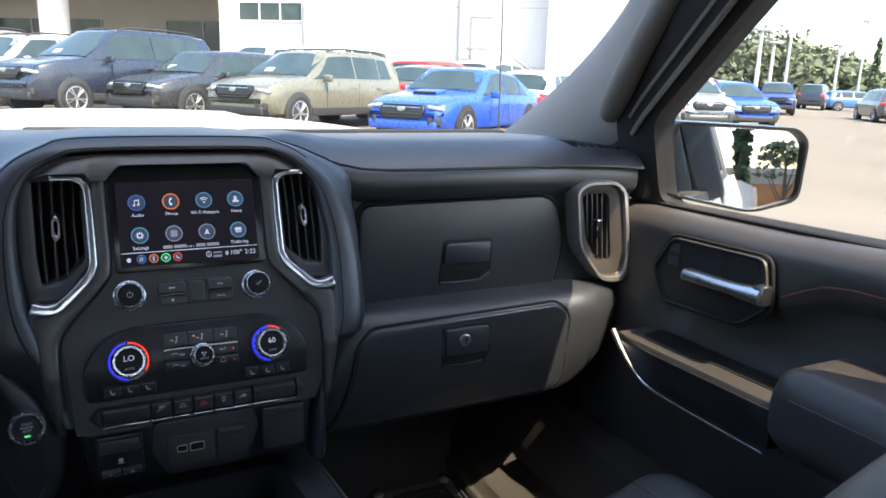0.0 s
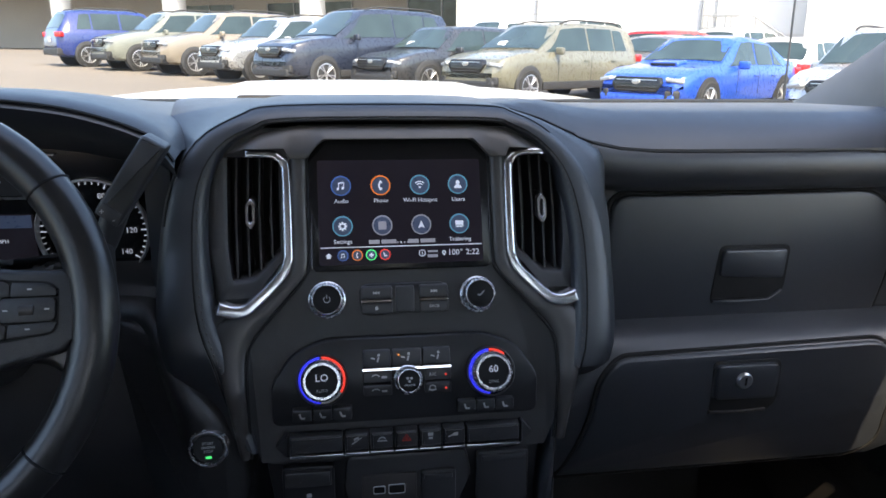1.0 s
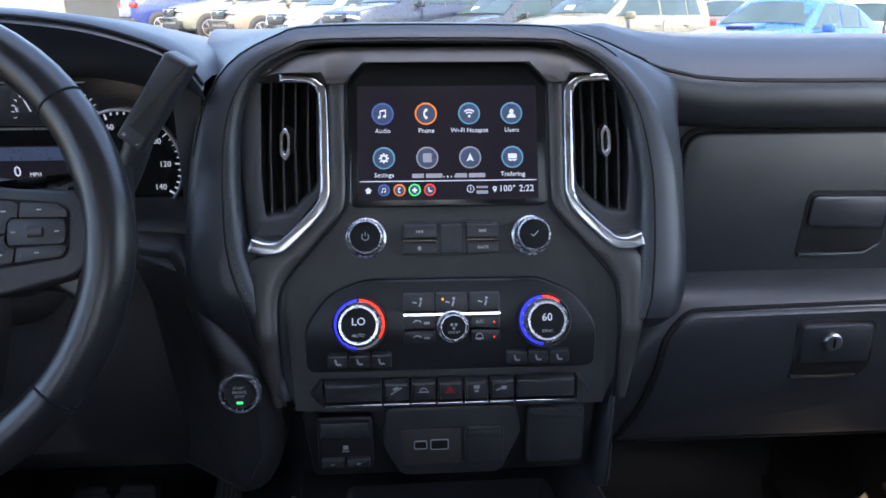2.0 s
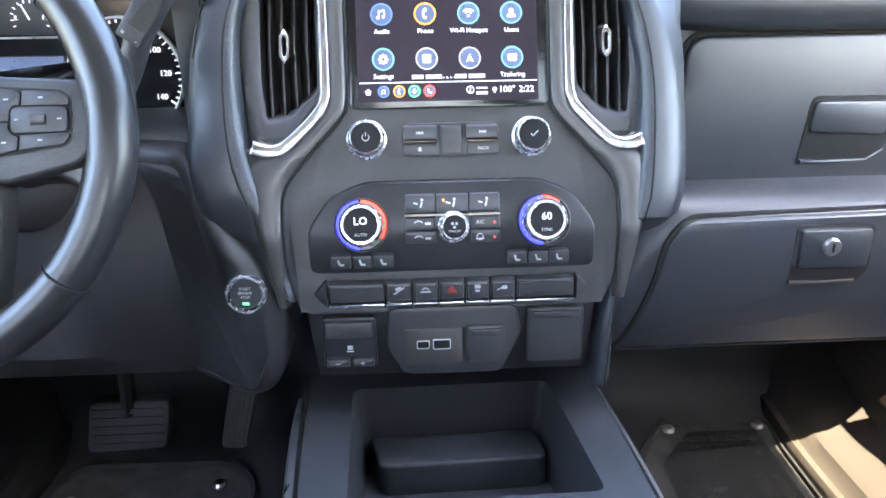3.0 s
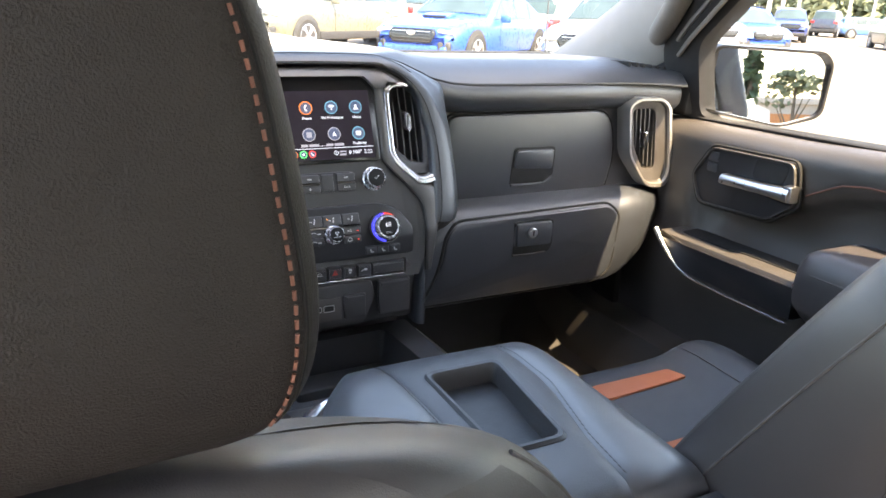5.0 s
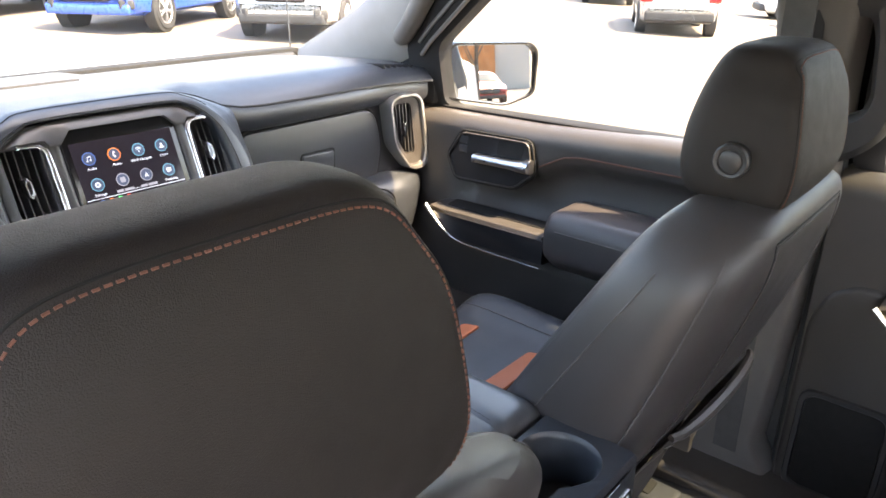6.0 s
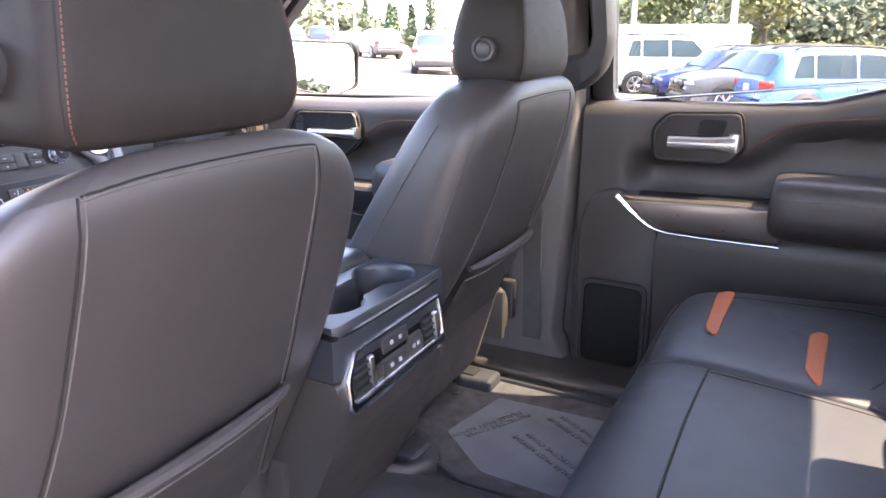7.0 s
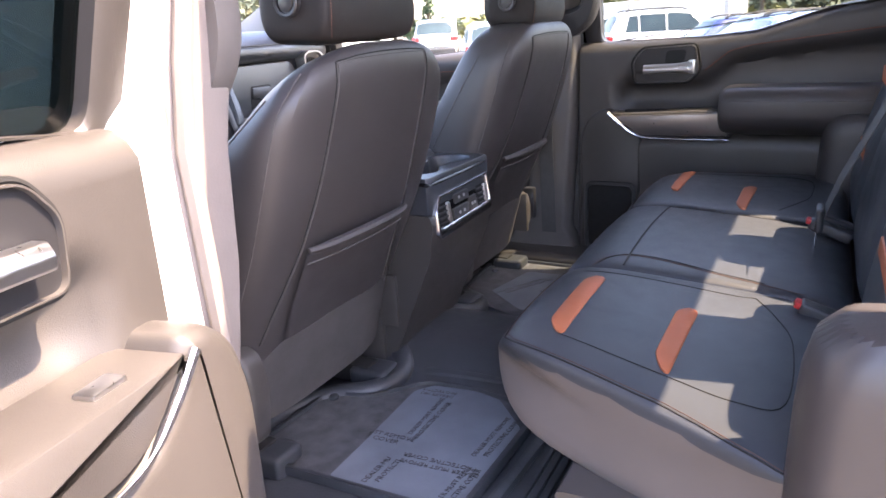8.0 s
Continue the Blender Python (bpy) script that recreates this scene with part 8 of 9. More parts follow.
def snap(x, y, z):
    bm = B()
    turned(bm, [(0.011, 0), (0.011, 0.004), (0.008, 0.007), (0, 0.007)], Matrix.Translation((x, y, z)), 14)
    single("mat_clip", bm, SATIN if y > 1.2 else RUBBER, "small round floor mat fixing clip", "mat clip", "mat clips")


W1, W2 = "DEALER MUST REMOVE", "PROTECTIVE COVER"
mat("floor_mat", [(-0.572, 0.275), (-0.22, 0.265), (-0.190, 0.40), (-0.195, 0.53), (-0.300, 0.610), (-0.315, 0.708), (-0.535, 0.716), (-0.572, 0.67)], 0.688, [(-0.556, 0.29), (-0.30, 0.282), (-0.215, 0.36), (-0.20, 0.42), (-0.21, 0.51), (-0.245, 0.538), (-0.454, 0.530), (-0.558, 0.528)],
    [("UST REMOVE", -0.409, 0.494, -88, 0.0165), ("E COVER", -0.426, 0.503, -88, 0.0165), (W1, -0.322, 0.466, 1, 0.0135), (W2, -0.331, 0.448, 0, 0.0150), ("PROTECTIVE", -0.228, 0.488, 95, 0.0135), ("DEALER MU", -0.243, 0.486, 95, 0.0135), (W2, -0.449, 0.374, 92, 0.0150), (W1, -0.466, 0.366, 93, 0.0140), (W1, -0.342, 0.322, -4, 0.0135), (W2, -0.338, 0.302, -4, 0.0145), ("DEALER MU", -0.510, 0.462, -3, 0.0150), ("PROTECTI", -0.505, 0.442, -3, 0.0150), ("ER MUST REMO", -0.490, 0.322, -5, 0.0135), ("CTIVE COVER", -0.487, 0.304, -5, 0.0140)], "black rear floor mat under printed protective film")
mat("floor_mat", [(0.605, 0.29), (0.20, 0.27), (0.185, 0.52), (0.285, 0.70), (0.56, 0.725), (0.61, 0.66)], 0.688, [(0.23, 0.29), (0.53, 0.30), (0.52, 0.58), (0.34, 0.62), (0.24, 0.50)],
    [(W1, 0.34, 0.41, 60, 0.018), (W2, 0.365, 0.40, 60, 0.018), (W1, 0.40, 0.56, 150, 0.018), (W2, 0.41, 0.535, 150, 0.018), (W1, 0.44, 0.37, 60, 0.018), (W2, 0.465, 0.36, 60, 0.018)], "black rear floor mat under printed protective film")
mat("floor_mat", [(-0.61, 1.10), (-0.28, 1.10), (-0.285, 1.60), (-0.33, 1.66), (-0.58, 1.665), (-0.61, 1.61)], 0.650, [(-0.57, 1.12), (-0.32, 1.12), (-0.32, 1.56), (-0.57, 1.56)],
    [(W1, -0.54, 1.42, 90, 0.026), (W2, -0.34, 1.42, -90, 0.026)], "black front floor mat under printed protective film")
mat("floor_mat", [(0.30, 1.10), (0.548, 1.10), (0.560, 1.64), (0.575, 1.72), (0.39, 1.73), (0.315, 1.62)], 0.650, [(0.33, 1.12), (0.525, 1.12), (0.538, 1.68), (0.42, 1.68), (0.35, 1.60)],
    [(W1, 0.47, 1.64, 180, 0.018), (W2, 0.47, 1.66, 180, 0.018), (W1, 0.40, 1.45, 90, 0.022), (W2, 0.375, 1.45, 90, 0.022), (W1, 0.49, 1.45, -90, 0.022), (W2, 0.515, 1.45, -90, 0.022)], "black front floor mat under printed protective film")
for x, y, z in ((-0.562, 1.572, 0.659), (-0.345, 1.60, 0.659), (0.545, 1.690, 0.659), (0.39, 1.69, 0.659), (-0.331, 0.679, 0.697), (-0.531, 0.679, 0.697), (0.50, 0.68, 0.697)):
    snap(x, y, z)

# ---- parked cars ----
def paint(name, c, metal=0.0):
    return material(name, c, 0.28, metal, var=0.04, scale=3, coat=0.7, rough_var=0.04)


P_NAVY = paint("dark navy car paint", (0.020, 0.026, 0.045))
P_BLACK = paint("charcoal car paint", (0.028, 0.030, 0.034))
P_OLIVE = paint("olive grey car paint", (0.15, 0.145, 0.105))
P_BLUE = paint("bright blue car paint", (0.030, 0.105, 0.58), 0.25)
P_WHITE = paint("white body paint", (0.74, 0.74, 0.72), 0.0)
P_SILVER = paint("silver car paint", (0.48, 0.49, 0.50), 0.6)
P_TAUPE = paint("taupe car paint", (0.22, 0.19, 0.15))
P_SAGE = paint("sage grey car paint", (0.19, 0.20, 0.17))
P_DBLUE = paint("deep blue car paint", (0.018, 0.035, 0.16))
P_SKY = paint("mid blue car paint", (0.05, 0.14, 0.36))
P_RED = paint("red car paint", (0.50, 0.012, 0.015), 0.2)
P_GREY = paint("grey car paint", (0.12, 0.12, 0.12))
CARGLASS = material("dark car window", (0.035, 0.055, 0.058), 0.05, var=0.3, scale=1.5, rough_var=0.03, spec=0.45)
TYRE = material("tyre rubber", (0.022, 0.022, 0.022), 0.85, var=0.2, scale=10)
ALLOY = material("alloy wheel", (0.55, 0.55, 0.56), 0.35, 0.9, var=0.05, scale=10)
LENS = material("clear lamp lens", (0.34, 0.36, 0.38), 0.12, var=0.5, scale=9, coat=0.6)
TAIL = material("red lamp lens", (0.55, 0.02, 0.02), 0.15, var=0.1, scale=12, coat=1.0)
CLAD = material("black body cladding", (0.03, 0.03, 0.031), 0.6, var=0.15, scale=8, bump=0.3, bump_scale=200)


def wheel_mesh():
    bm = B()
    turned(bm, [(0.0, -0.10), (0.24, -0.11), (0.315, -0.115), (0.345, -0.08), (0.345, 0.08), (0.315, 0.115), (0.245, 0.112), (0.235, 0.085), (0.0, 0.085)], Matrix.Rotation(math.pi / 2, 4, "Y"), 28)
    tyre = to_mesh("tyre", bm, TYRE)
    bm = B()
    R = Matrix.Rotation(math.pi / 2, 4, "Y")
    turned(bm, [(0.245, 0.086), (0.245, 0.108), (0.228, 0.112), (0.215, 0.095), (0.205, 0.087)], R, 28)
    turned(bm, [(0.06, 0.087), (0.055, 0.112), (0.0, 0.114)], R, 14)
    for k in range(5):
        for q in (-0.16, 0.16):
            a = 2 * math.pi * k / 5
            p0 = R @ Vector((0.04 * math.cos(a), 0.04 * math.sin(a), 0.106))
            p1 = R @ Vector((0.222 * math.cos(a + q), 0.222 * math.sin(a + q), 0.104))
            tube(bm, [p0, p1], 0.014, 5)
    rim = to_mesh("rim", bm, ALLOY)
    return tyre, rim


TYRE_ME, RIM_ME = wheel_mesh()


def car(x, y, heading, paint_mat, label, L=4.6, W=1.84, H=1.66, style="suv", rails=True, clad=True, scoop=False, near=True, lift=0.0):
    """A parked car at (x, y); heading is the way its nose points, in degrees from +y to the right."""
    root = Matrix.Translation((x, y, ground_z(x, y) + lift)) @ Matrix.Rotation(-radians(heading), 4, "Z")
    c = new("car")
    c.empty_display_size = 0.2
    c.matrix_basis = root
    tagged(c, label, "car", "parked cars")

    def add(name, bm, mat, parent=None, label=""):
        ob = new(name, to_mesh(name, bm, mat, 50))
        ob.parent = parent or c
        if label:
            ob["label"] = label
        return ob

    h2 = L / 2
    belt = H * 0.60
    if style == "sedan":
        top = [(-h2, 0.62), (-h2 + 0.05, 0.92), (-h2 + 0.15, 1.02), (-h2 + 0.65, 1.06), (-h2 + 1.35, H - 0.07), (-0.15, H), (0.35, H - 0.05), (h2 - 1.35, 0.99), (h2 - 0.6, 0.90), (h2 - 0.16, 0.78), (h2 - 0.03, 0.64), (h2, 0.55)]
        wind = (0.42, h2 - 1.40)
        cab = (-h2 + 0.75, h2 - 1.45)
        rearg = (-h2 + 0.72, -h2 + 1.30)
    else:
        top = [(-h2, 0.66), (-h2 + 0.03, 0.98), (-h2 + 0.10, belt + 0.06), (-h2 + 0.42, H - 0.07), (-h2 + 0.9, H - 0.01), (-0.1, H), (0.45, H - 0.05), (h2 - 1.18, belt + 0.08), (h2 - 0.6, belt + 0.01), (h2 - 0.18, belt - 0.10), (h2 - 0.04, 0.74), (h2, 0.60)]
        wind = (0.52, h2 - 1.22)
        cab = (-h2 + 0.35, h2 - 1.25)
        rearg = (-h2 + 0.13, -h2 + 0.38)

    def wid(yy):
        t = abs(yy) / h2
        return W / 2 * (1 - 0.10 * t ** 3 - 0.14 * max(0, t - 0.90) / 0.10)

    def ring(yy):
        zt, w = interp(yy, top), wid(yy)
        zb = 0.26 + 0.10 * max(0, abs(yy) / h2 - 0.85) / 0.15
        sh = min(belt, zt - 0.035)
        pts = [(0, zb), (0.82 * w, zb), (0.97 * w, zb + 0.07), (w, zb + 0.25), (w, lerp(zb, sh, 0.72)), (0.975 * w, sh - 0.02), (0.945 * w, sh + 0.012)]
        if zt > belt + 0.10:
            k = (zt - belt) / (H - belt)
            pts += [(0.945 * w - 0.17 * k * (W / 1.84), zt - 0.075 * k - 0.01), (0.80 * w - 0.17 * k, zt - 0.018), (0.40 * w, zt - 0.004), (0, zt)]
        else:
            pts += [(0.90 * w, lerp(sh, zt, 0.6)), (0.74 * w, zt - 0.008), (0.38 * w, zt - 0.002), (0, zt)]
        return pts

    ylist = sorted(set([p[0] for p in top] + list(np.linspace(-h2, h2, 22)) + [h2 - 0.01]))
    rings = []
    for yy in ylist:
        r = ring(yy)
        rings.append([Vector((px, yy, pz)) for px, pz in r] + [Vector((-px, yy, pz)) for px, pz in r[1:-1]][::-1])
    bm = B()
    loft(bm, rings)
    body = add("body", bm, paint_mat)

    def S(yy, j, s, off):
        r = ring(yy)
        i = min(int(j), len(r) - 2)
        a, b = Vector((r[i][0], r[i][1])), Vector((r[i + 1][0], r[i + 1][1]))
        p = a.lerp(b, j - i)
        n = Vector(((b - a).y, -(b - a).x)).normalized() if (b - a).length else Vector((0, 1))
        if n.x < 0 and j < 8:
            n = -n
        if j >= 7:
            n = Vector((0.1, 1)).normalized()
        p = p + n * off
        return Vector((s * p.x, yy, p.y))

    def pane(name, y0, y1, j0, j1, s, mat, nu=8, nv=3, off=0.007, slope0=0.0, slope1=0.0):
        bm = B()
        rows = []
        for i in range(nu + 1):
            row = []
            for q in range(nv + 1):
                v = q / nv
                yy = lerp(y0 + slope0 * v, y1 + slope1 * v, i / nu)
                row.append(S(yy, lerp(j0, j1, v), s, off))
            rows.append(row)
        vv = [[bm.verts.new(p) for p in r] for r in rows]
        for a, b in zip(vv, vv[1:]):
            for q in range(nv):
                bm.faces.new((a[q], a[q + 1], b[q + 1], b[q]))
        return add(name, bm, mat, body)

    for s in (1, -1):
        f0, f1 = cab
        mid = lerp(f0, f1, 0.52)
        pane("side_window", mid + 0.03, f1 - 0.10, 6.10, 6.93, s, CARGLASS, slope1=-0.60)
        pane("side_window", lerp(f0, f1, 0.24), mid - 0.03, 6.10, 6.93, s, CARGLASS)
        pane("quarter_window", f0 + (0.25 if style == "suv" else 0.15), lerp(f0, f1, 0.24) - 0.05, 6.12, 6.90, s, CARGLASS, nu=4, slope0=0.14 if style == "suv" else 0.35)
    for nm, (g0, g1) in (("windscreen", wind), ("rear_window", rearg)):
        bm = B()
        rows = []
        n = 10
        for i in range(7):
            yy = lerp(g0, g1, i / 6)
            r = ring(yy)
            rows.append([Vector((t * r[7][0] * 0.96, yy, lerp(r[10][1], r[7][1], abs(t) ** 3) + 0.006 + 0.004)) for t in np.linspace(-1, 1, n + 1)])
        vv = [[bm.verts.new(p) for p in r] for r in rows]
        for a, b in zip(vv, vv[1:]):
            for q in range(n):
                bm.faces.new((a[q], a[q + 1], b[q + 1], b[q]))
        for v in bm.verts:
            v.co.y += (0.008 if nm == "windscreen" else -0.008)
        add(nm, bm, CARGLASS, body)
    # wheels and arches
    for s in (1, -1):
        for yy in (h2 - 0.88, -h2 + 0.86):
            bm = B()
            turned(bm, [(0.0, -0.2), (0.405, -0.2), (0.405, 0.003), (0.385, 0.012), (0.0, 0.012)], Matrix.Translation((s * wid(yy), yy, 0.355)) @ Matrix.Rotation(s * math.pi / 2, 4, "Y"), 26)
            add("wheel_arch", bm, CLAD if clad else TYRE, body)
            wh = new("wheel", TYRE_ME)
            wh.parent = c
            wh.matrix_basis = Matrix.Translation((s * (wid(yy) - 0.085), yy, 0.345)) @ (Matrix() if s > 0 else Matrix.Rotation(math.pi, 4, "Z"))
            rm = new("rim", RIM_ME)
            rm.parent = wh
        if not near:
            continue
        if clad:
            bm = B()
            rbox(bm, (s * (W / 2 - 0.03), 0, 0.36), (0.09, L - 2.5, 0.16), 0.03)
            add("sill_cladding", bm, CLAD, body)
        bm = B()
        rbox(bm, (s * (W / 2 + 0.07), cab[1] - 0.42, belt + 0.06), (0.20, 0.10, 0.14), 0.04, 3)
        add("door_mirror", bm, paint_mat, body)
        for yy in (lerp(*cab, 0.60), lerp(*cab, 0.30)):
            bm = B()
            rbox(bm, (s * (wid(yy) + 0.004), yy - 0.1, belt - 0.13), (0.03, 0.18, 0.03), 0.008)
            add("door_handle", bm, paint_mat, body)
        for yy in (lerp(*cab, 0.52), lerp(*cab, 0.86)):
            bm = B()
            rbox(bm, (s * (wid(yy) + 0.0005), yy - 0.02, lerp(0.4, belt, 0.5)), (0.006, 0.008, belt - 0.45), 0)
            add("door_gap", bm, DEEP, body)
        if rails and style == "suv":
            bm = B()
            tube(bm, bez([(s * 0.58, -h2 + 0.65, H - 0.04), (s * 0.59, -h2 + 0.85, H + 0.015), (s * 0.60, -0.5, H + 0.035), (s * 0.59, 0.05, H + 0.015), (s * 0.58, 0.28, H - 0.05)], 16), 0.022, 6)
            add("roof_rail", bm, CLAD, body)
    # front and rear ends
    for s in (1, -1):
        bm = B()
        rbox(bm, (s * W * 0.36, h2 - 0.14, 0.80 * belt / 1.0 * 0.98 if style == "suv" else 0.70), (W * 0.17, 0.20, 0.070), 0.03, 3, Matrix.Rotation(-s * 0.38, 4, "Z") @ Matrix.Rotation(s * 0.12, 4, "Y"))
        add("headlight", bm, LENS, body)
        bm = B()
        rbox(bm, (s * W * 0.40, -h2 + 0.10, belt * 0.92), (W * 0.16, 0.16, 0.16), 0.04, 3, Matrix.Rotation(s * 0.35, 4, "Z"))
        add("tail_light", bm, TAIL, body)
        if near:
            bm = B()
            rbox(bm, (s * W * 0.36, h2 - 0.07, 0.46), (0.24, 0.14, 0.16), 0.04, 3, Matrix.Rotation(-s * 0.35, 4, "Z"))
            add("fog_light_bezel", bm, CLAD, body)
    zg = 0.80 * belt * 0.96 if style == "suv" else 0.64
    bm = B()
    prism(bm, fillet([(-0.42, zg + 0.11), (0.42, zg + 0.11), (0.50, zg), (0.40, zg - 0.14), (-0.40, zg - 0.14), (-0.50, zg)], 0.04, 3), -0.10, 0.02, lambda u, v, d: (u, h2 + d - 0.01 + (zg - v) * 0.12, v), 0.012)
    gr = add("grille", bm, GLOSS, body)
    if near:
        for k in range(4):
            bm = B()
            z = zg - 0.11 + 0.055 * k
            prism(bm, rect(-0.40, 0.40, z, z + 0.012, 0.002), 0.01, 0.028, lambda u, v, d: (u, h2 + d - 0.01 + (zg - v) * 0.12, v))
            add("grille_bar", bm, ALLOY if k == 3 else CLAD, gr)
        bm = B()
        prism(bm, [(0.085 * math.cos(2 * math.pi * q / 16), zg + 0.03 + 0.045 * math.sin(2 * math.pi * q / 16)) for q in range(16)], 0.01, 0.036, lambda u, v, d: (u, h2 + d - 0.01, v), 0.005)
        add("badge", bm, ALLOY, gr)
    bm = B()
    rbox(bm, (0, h2 - 0.10, 0.38), (W * 0.80, 0.24, 0.17), 0.05, 3)
    add("front_bumper", bm, CLAD if clad else paint_mat, body)
    bm = B()
    rbox(bm, (0, -h2 + 0.10, 0.44), (W * 0.84, 0.26, 0.22), 0.05, 3)
    add("rear_bumper", bm, CLAD if clad else paint_mat, body)
    if near:
        bm = B()
        rbox(bm, (0, -h2 - 0.005, 0.80), (0.31, 0.02, 0.16), 0.01)
        add("number_plate", bm, GREY_MARK, body)
        bm = B()
        rbox(bm, (0.28, h2 - 1.34 if style == "suv" else h2 - 1.50, belt + 0.21 if style == "suv" else 1.08), (0.22, 0.012, 0.13), 0.003, 1, Matrix.Rotation(0.9, 4, "X"))
        add("price_sheet", bm, P_WHITE, body, "white paper sheet behind the windscreen")
    if scoop:
        bm = B()
        rbox(bm, (0, h2 - 0.98, 0.965), (0.56, 0.34, 0.09), 0.035, 3, Matrix.Rotation(-0.14, 4, "X"))
        add("bonnet_scoop", bm, paint_mat, body)
        bm = B()
        rbox(bm, (0, h2 - 0.805, 0.950), (0.48, 0.03, 0.045), 0.01)
        add("scoop_mouth", bm, DEEP, body)
    return c


# wheels of the pickup
for s in (1, -1):
    for yy in (2.95, -1.35):
        m = Matrix.Translation((s * 0.86, yy, ground_z(0, yy) + 0.42)) @ Matrix.Diagonal((1.25, 1.22, 1.22, 1.0)) @ (Matrix() if s > 0 else Matrix.Rotation(math.pi, 4, "Z"))
        wh = attach(new("wheel", TYRE_ME), truck)
        wh.matrix_basis = m
        rm = new("rim", RIM_ME)
        rm.parent = wh

ROW = {-1: (9.1, 11.6), 0: (7.0, 13.9), 1: (4.55, 16.35), 2: (2.60, 17.60), 3: (0.62, 18.90), 4: (-1.25, 21.0), 5: (-3.04, 23.2), 6: (-4.9, 25.0), 7: (-6.9, 27.0)}


def row(i, back=0.0):
    """Place of the row's car i, moved back from the lane."""
    return ROW[i][0] + 0.617 * back, ROW[i][1] + 0.787 * back


HEAD = 236.0
car(*row(0), HEAD, P_BLUE, "bright blue sports saloon with bonnet scoop", 4.66, 1.82, 1.475, "sedan", clad=False, scoop=True)
car(*row(1), HEAD, P_OLIVE, "olive grey estate car with black roof rails", 4.86, 1.88, 1.63)
car(*row(2), HEAD, P_BLACK, "charcoal hatchback car parked on the lot", 4.48, 1.80, 1.50, rails=False)
car(*row(3), HEAD, P_NAVY, "dark navy large family car with roof rails", 5.0, 1.93, 1.82)
car(*row(4), HEAD, P_SILVER, "silver small utility car with black grille", 4.4, 1.80, 1.62)
car(*row(5), HEAD, P_TAUPE, "taupe utility car with black cladding", 4.64, 1.82, 1.73)
car(*row(6), HEAD, P_SAGE, "sage grey utility car with black cladding", 4.64, 1.82, 1.73)
car(*row(7), HEAD + 180, P_DBLUE, "deep blue utility car parked nose in", 4.64, 1.82, 1.73)
car(*row(-1), HEAD, P_SILVER, "silver utility car with dark grille", 4.64, 1.82, 1.70)
car(17.0, 17.9, 205, P_SILVER, "silver utility car beside the blue one", 4.6, 1.82, 1.68)
car(19.8, 18.6, 205, P_BLUE, "bright blue hatchback parked in the row", 4.4, 1.80, 1.55)
# second row before the building
for k, (x, y, pm, lb, ln, hh, dd) in enumerate(((5.4, 24.6, P_WHITE, "white utility car with roof rails", 4.7, 1.80, 0), (8.3, 23.9, P_WHITE, "white family car with dark windows", 4.8, 1.90, 180), (10.1, 21.5, P_RED, "red hatchback seen over other cars", 4.3, 1.60, 180), (8.3, 18.9, P_GREY, "grey saloon behind the blue one", 4.6, 1.46, 0), (12.9, 22.6, P_WHITE, "white estate car before the building", 4.7, 1.72, 180), (11.6, 17.4, P_WHITE, "white saloon before the building", 4.6, 1.50, 180), (-0.5, 27.0, P_WHITE, "white utility car under the canopy", 4.7, 1.72, 0))):
    car(x, y, HEAD + dd, pm, lb, ln, 1.84, hh, "sedan" if hh < 1.5 else "suv", near=False)
# far cars over the lot
for x, y, h, pm, lb, hh in ((34.7, 28.9, 228, P_DBLUE, "deep blue utility car far across the lot", 1.70), (47.9, 36.4, 60, P_NAVY, "dark utility car far across the lot", 1.80), (51.0, 35.5, 120, P_SKY, "blue car far across the lot", 1.5), (37.7, 24.6, 40, P_GREY, "grey utility car far across the lot", 1.70), (26.0, 14.4, 62, P_SILVER, "silver utility car standing on the lot", 1.65), (18.0, 8.3, 62, P_SILVER, "pale silver car standing on the lot", 1.5), (44.3, 27.8, 60, P_GREY, "dark grey car far across the lot", 1.65),
                         (24.5, 24.6, 215, P_RED, "red utility car in a far row", 1.65), (27.4, 26.0, 215, P_RED, "red hatchback in a far row", 1.55), (29.6, 28.6, 215, P_BLACK, "black car in a far row", 1.6), (32.4, 30.6, 215, P_WHITE, "white car in a far row", 1.6), (35.6, 33.2, 215, P_RED, "red car in a far row", 1.6)):
    car(x, y, h, pm, lb, 4.6, 1.82, hh, near=False)
# row on the passenger's side
car(16.7, -0.5, 153, P_SKY, "mid blue crossover with black roof rails", 4.48, 1.80, 1.60)
car(18.3, 1.2, 333, P_GREY, "dark grey crossover with black cladding", 4.48, 1.80, 1.58)
car(20.5, 2.4, 333, P_DBLUE, "deep blue hatchback with white sticker", 4.40, 1.80, 1.52)
car(23.4, 4.4, 153, P_WHITE, "white boxy utility car with roof rack", 4.55, 1.85, 1.80)
car(26.6, 6.6, 153, P_WHITE, "white utility car in the side row", 4.55, 1.85, 1.70, near=False)
car(14.6, -2.6, 333, P_SKY, "turquoise blue hatchback in the side row", 4.40, 1.80, 1.52, near=False)
car(9.5, -12.0, 80, P_SILVER, "silver car parked behind the truck", 4.55, 1.82, 1.55, near=False)
car(2.0, -32.0, 10, P_RED, "red car parked behind the truck", 4.55, 1.82, 1.45, "sedan", near=False)

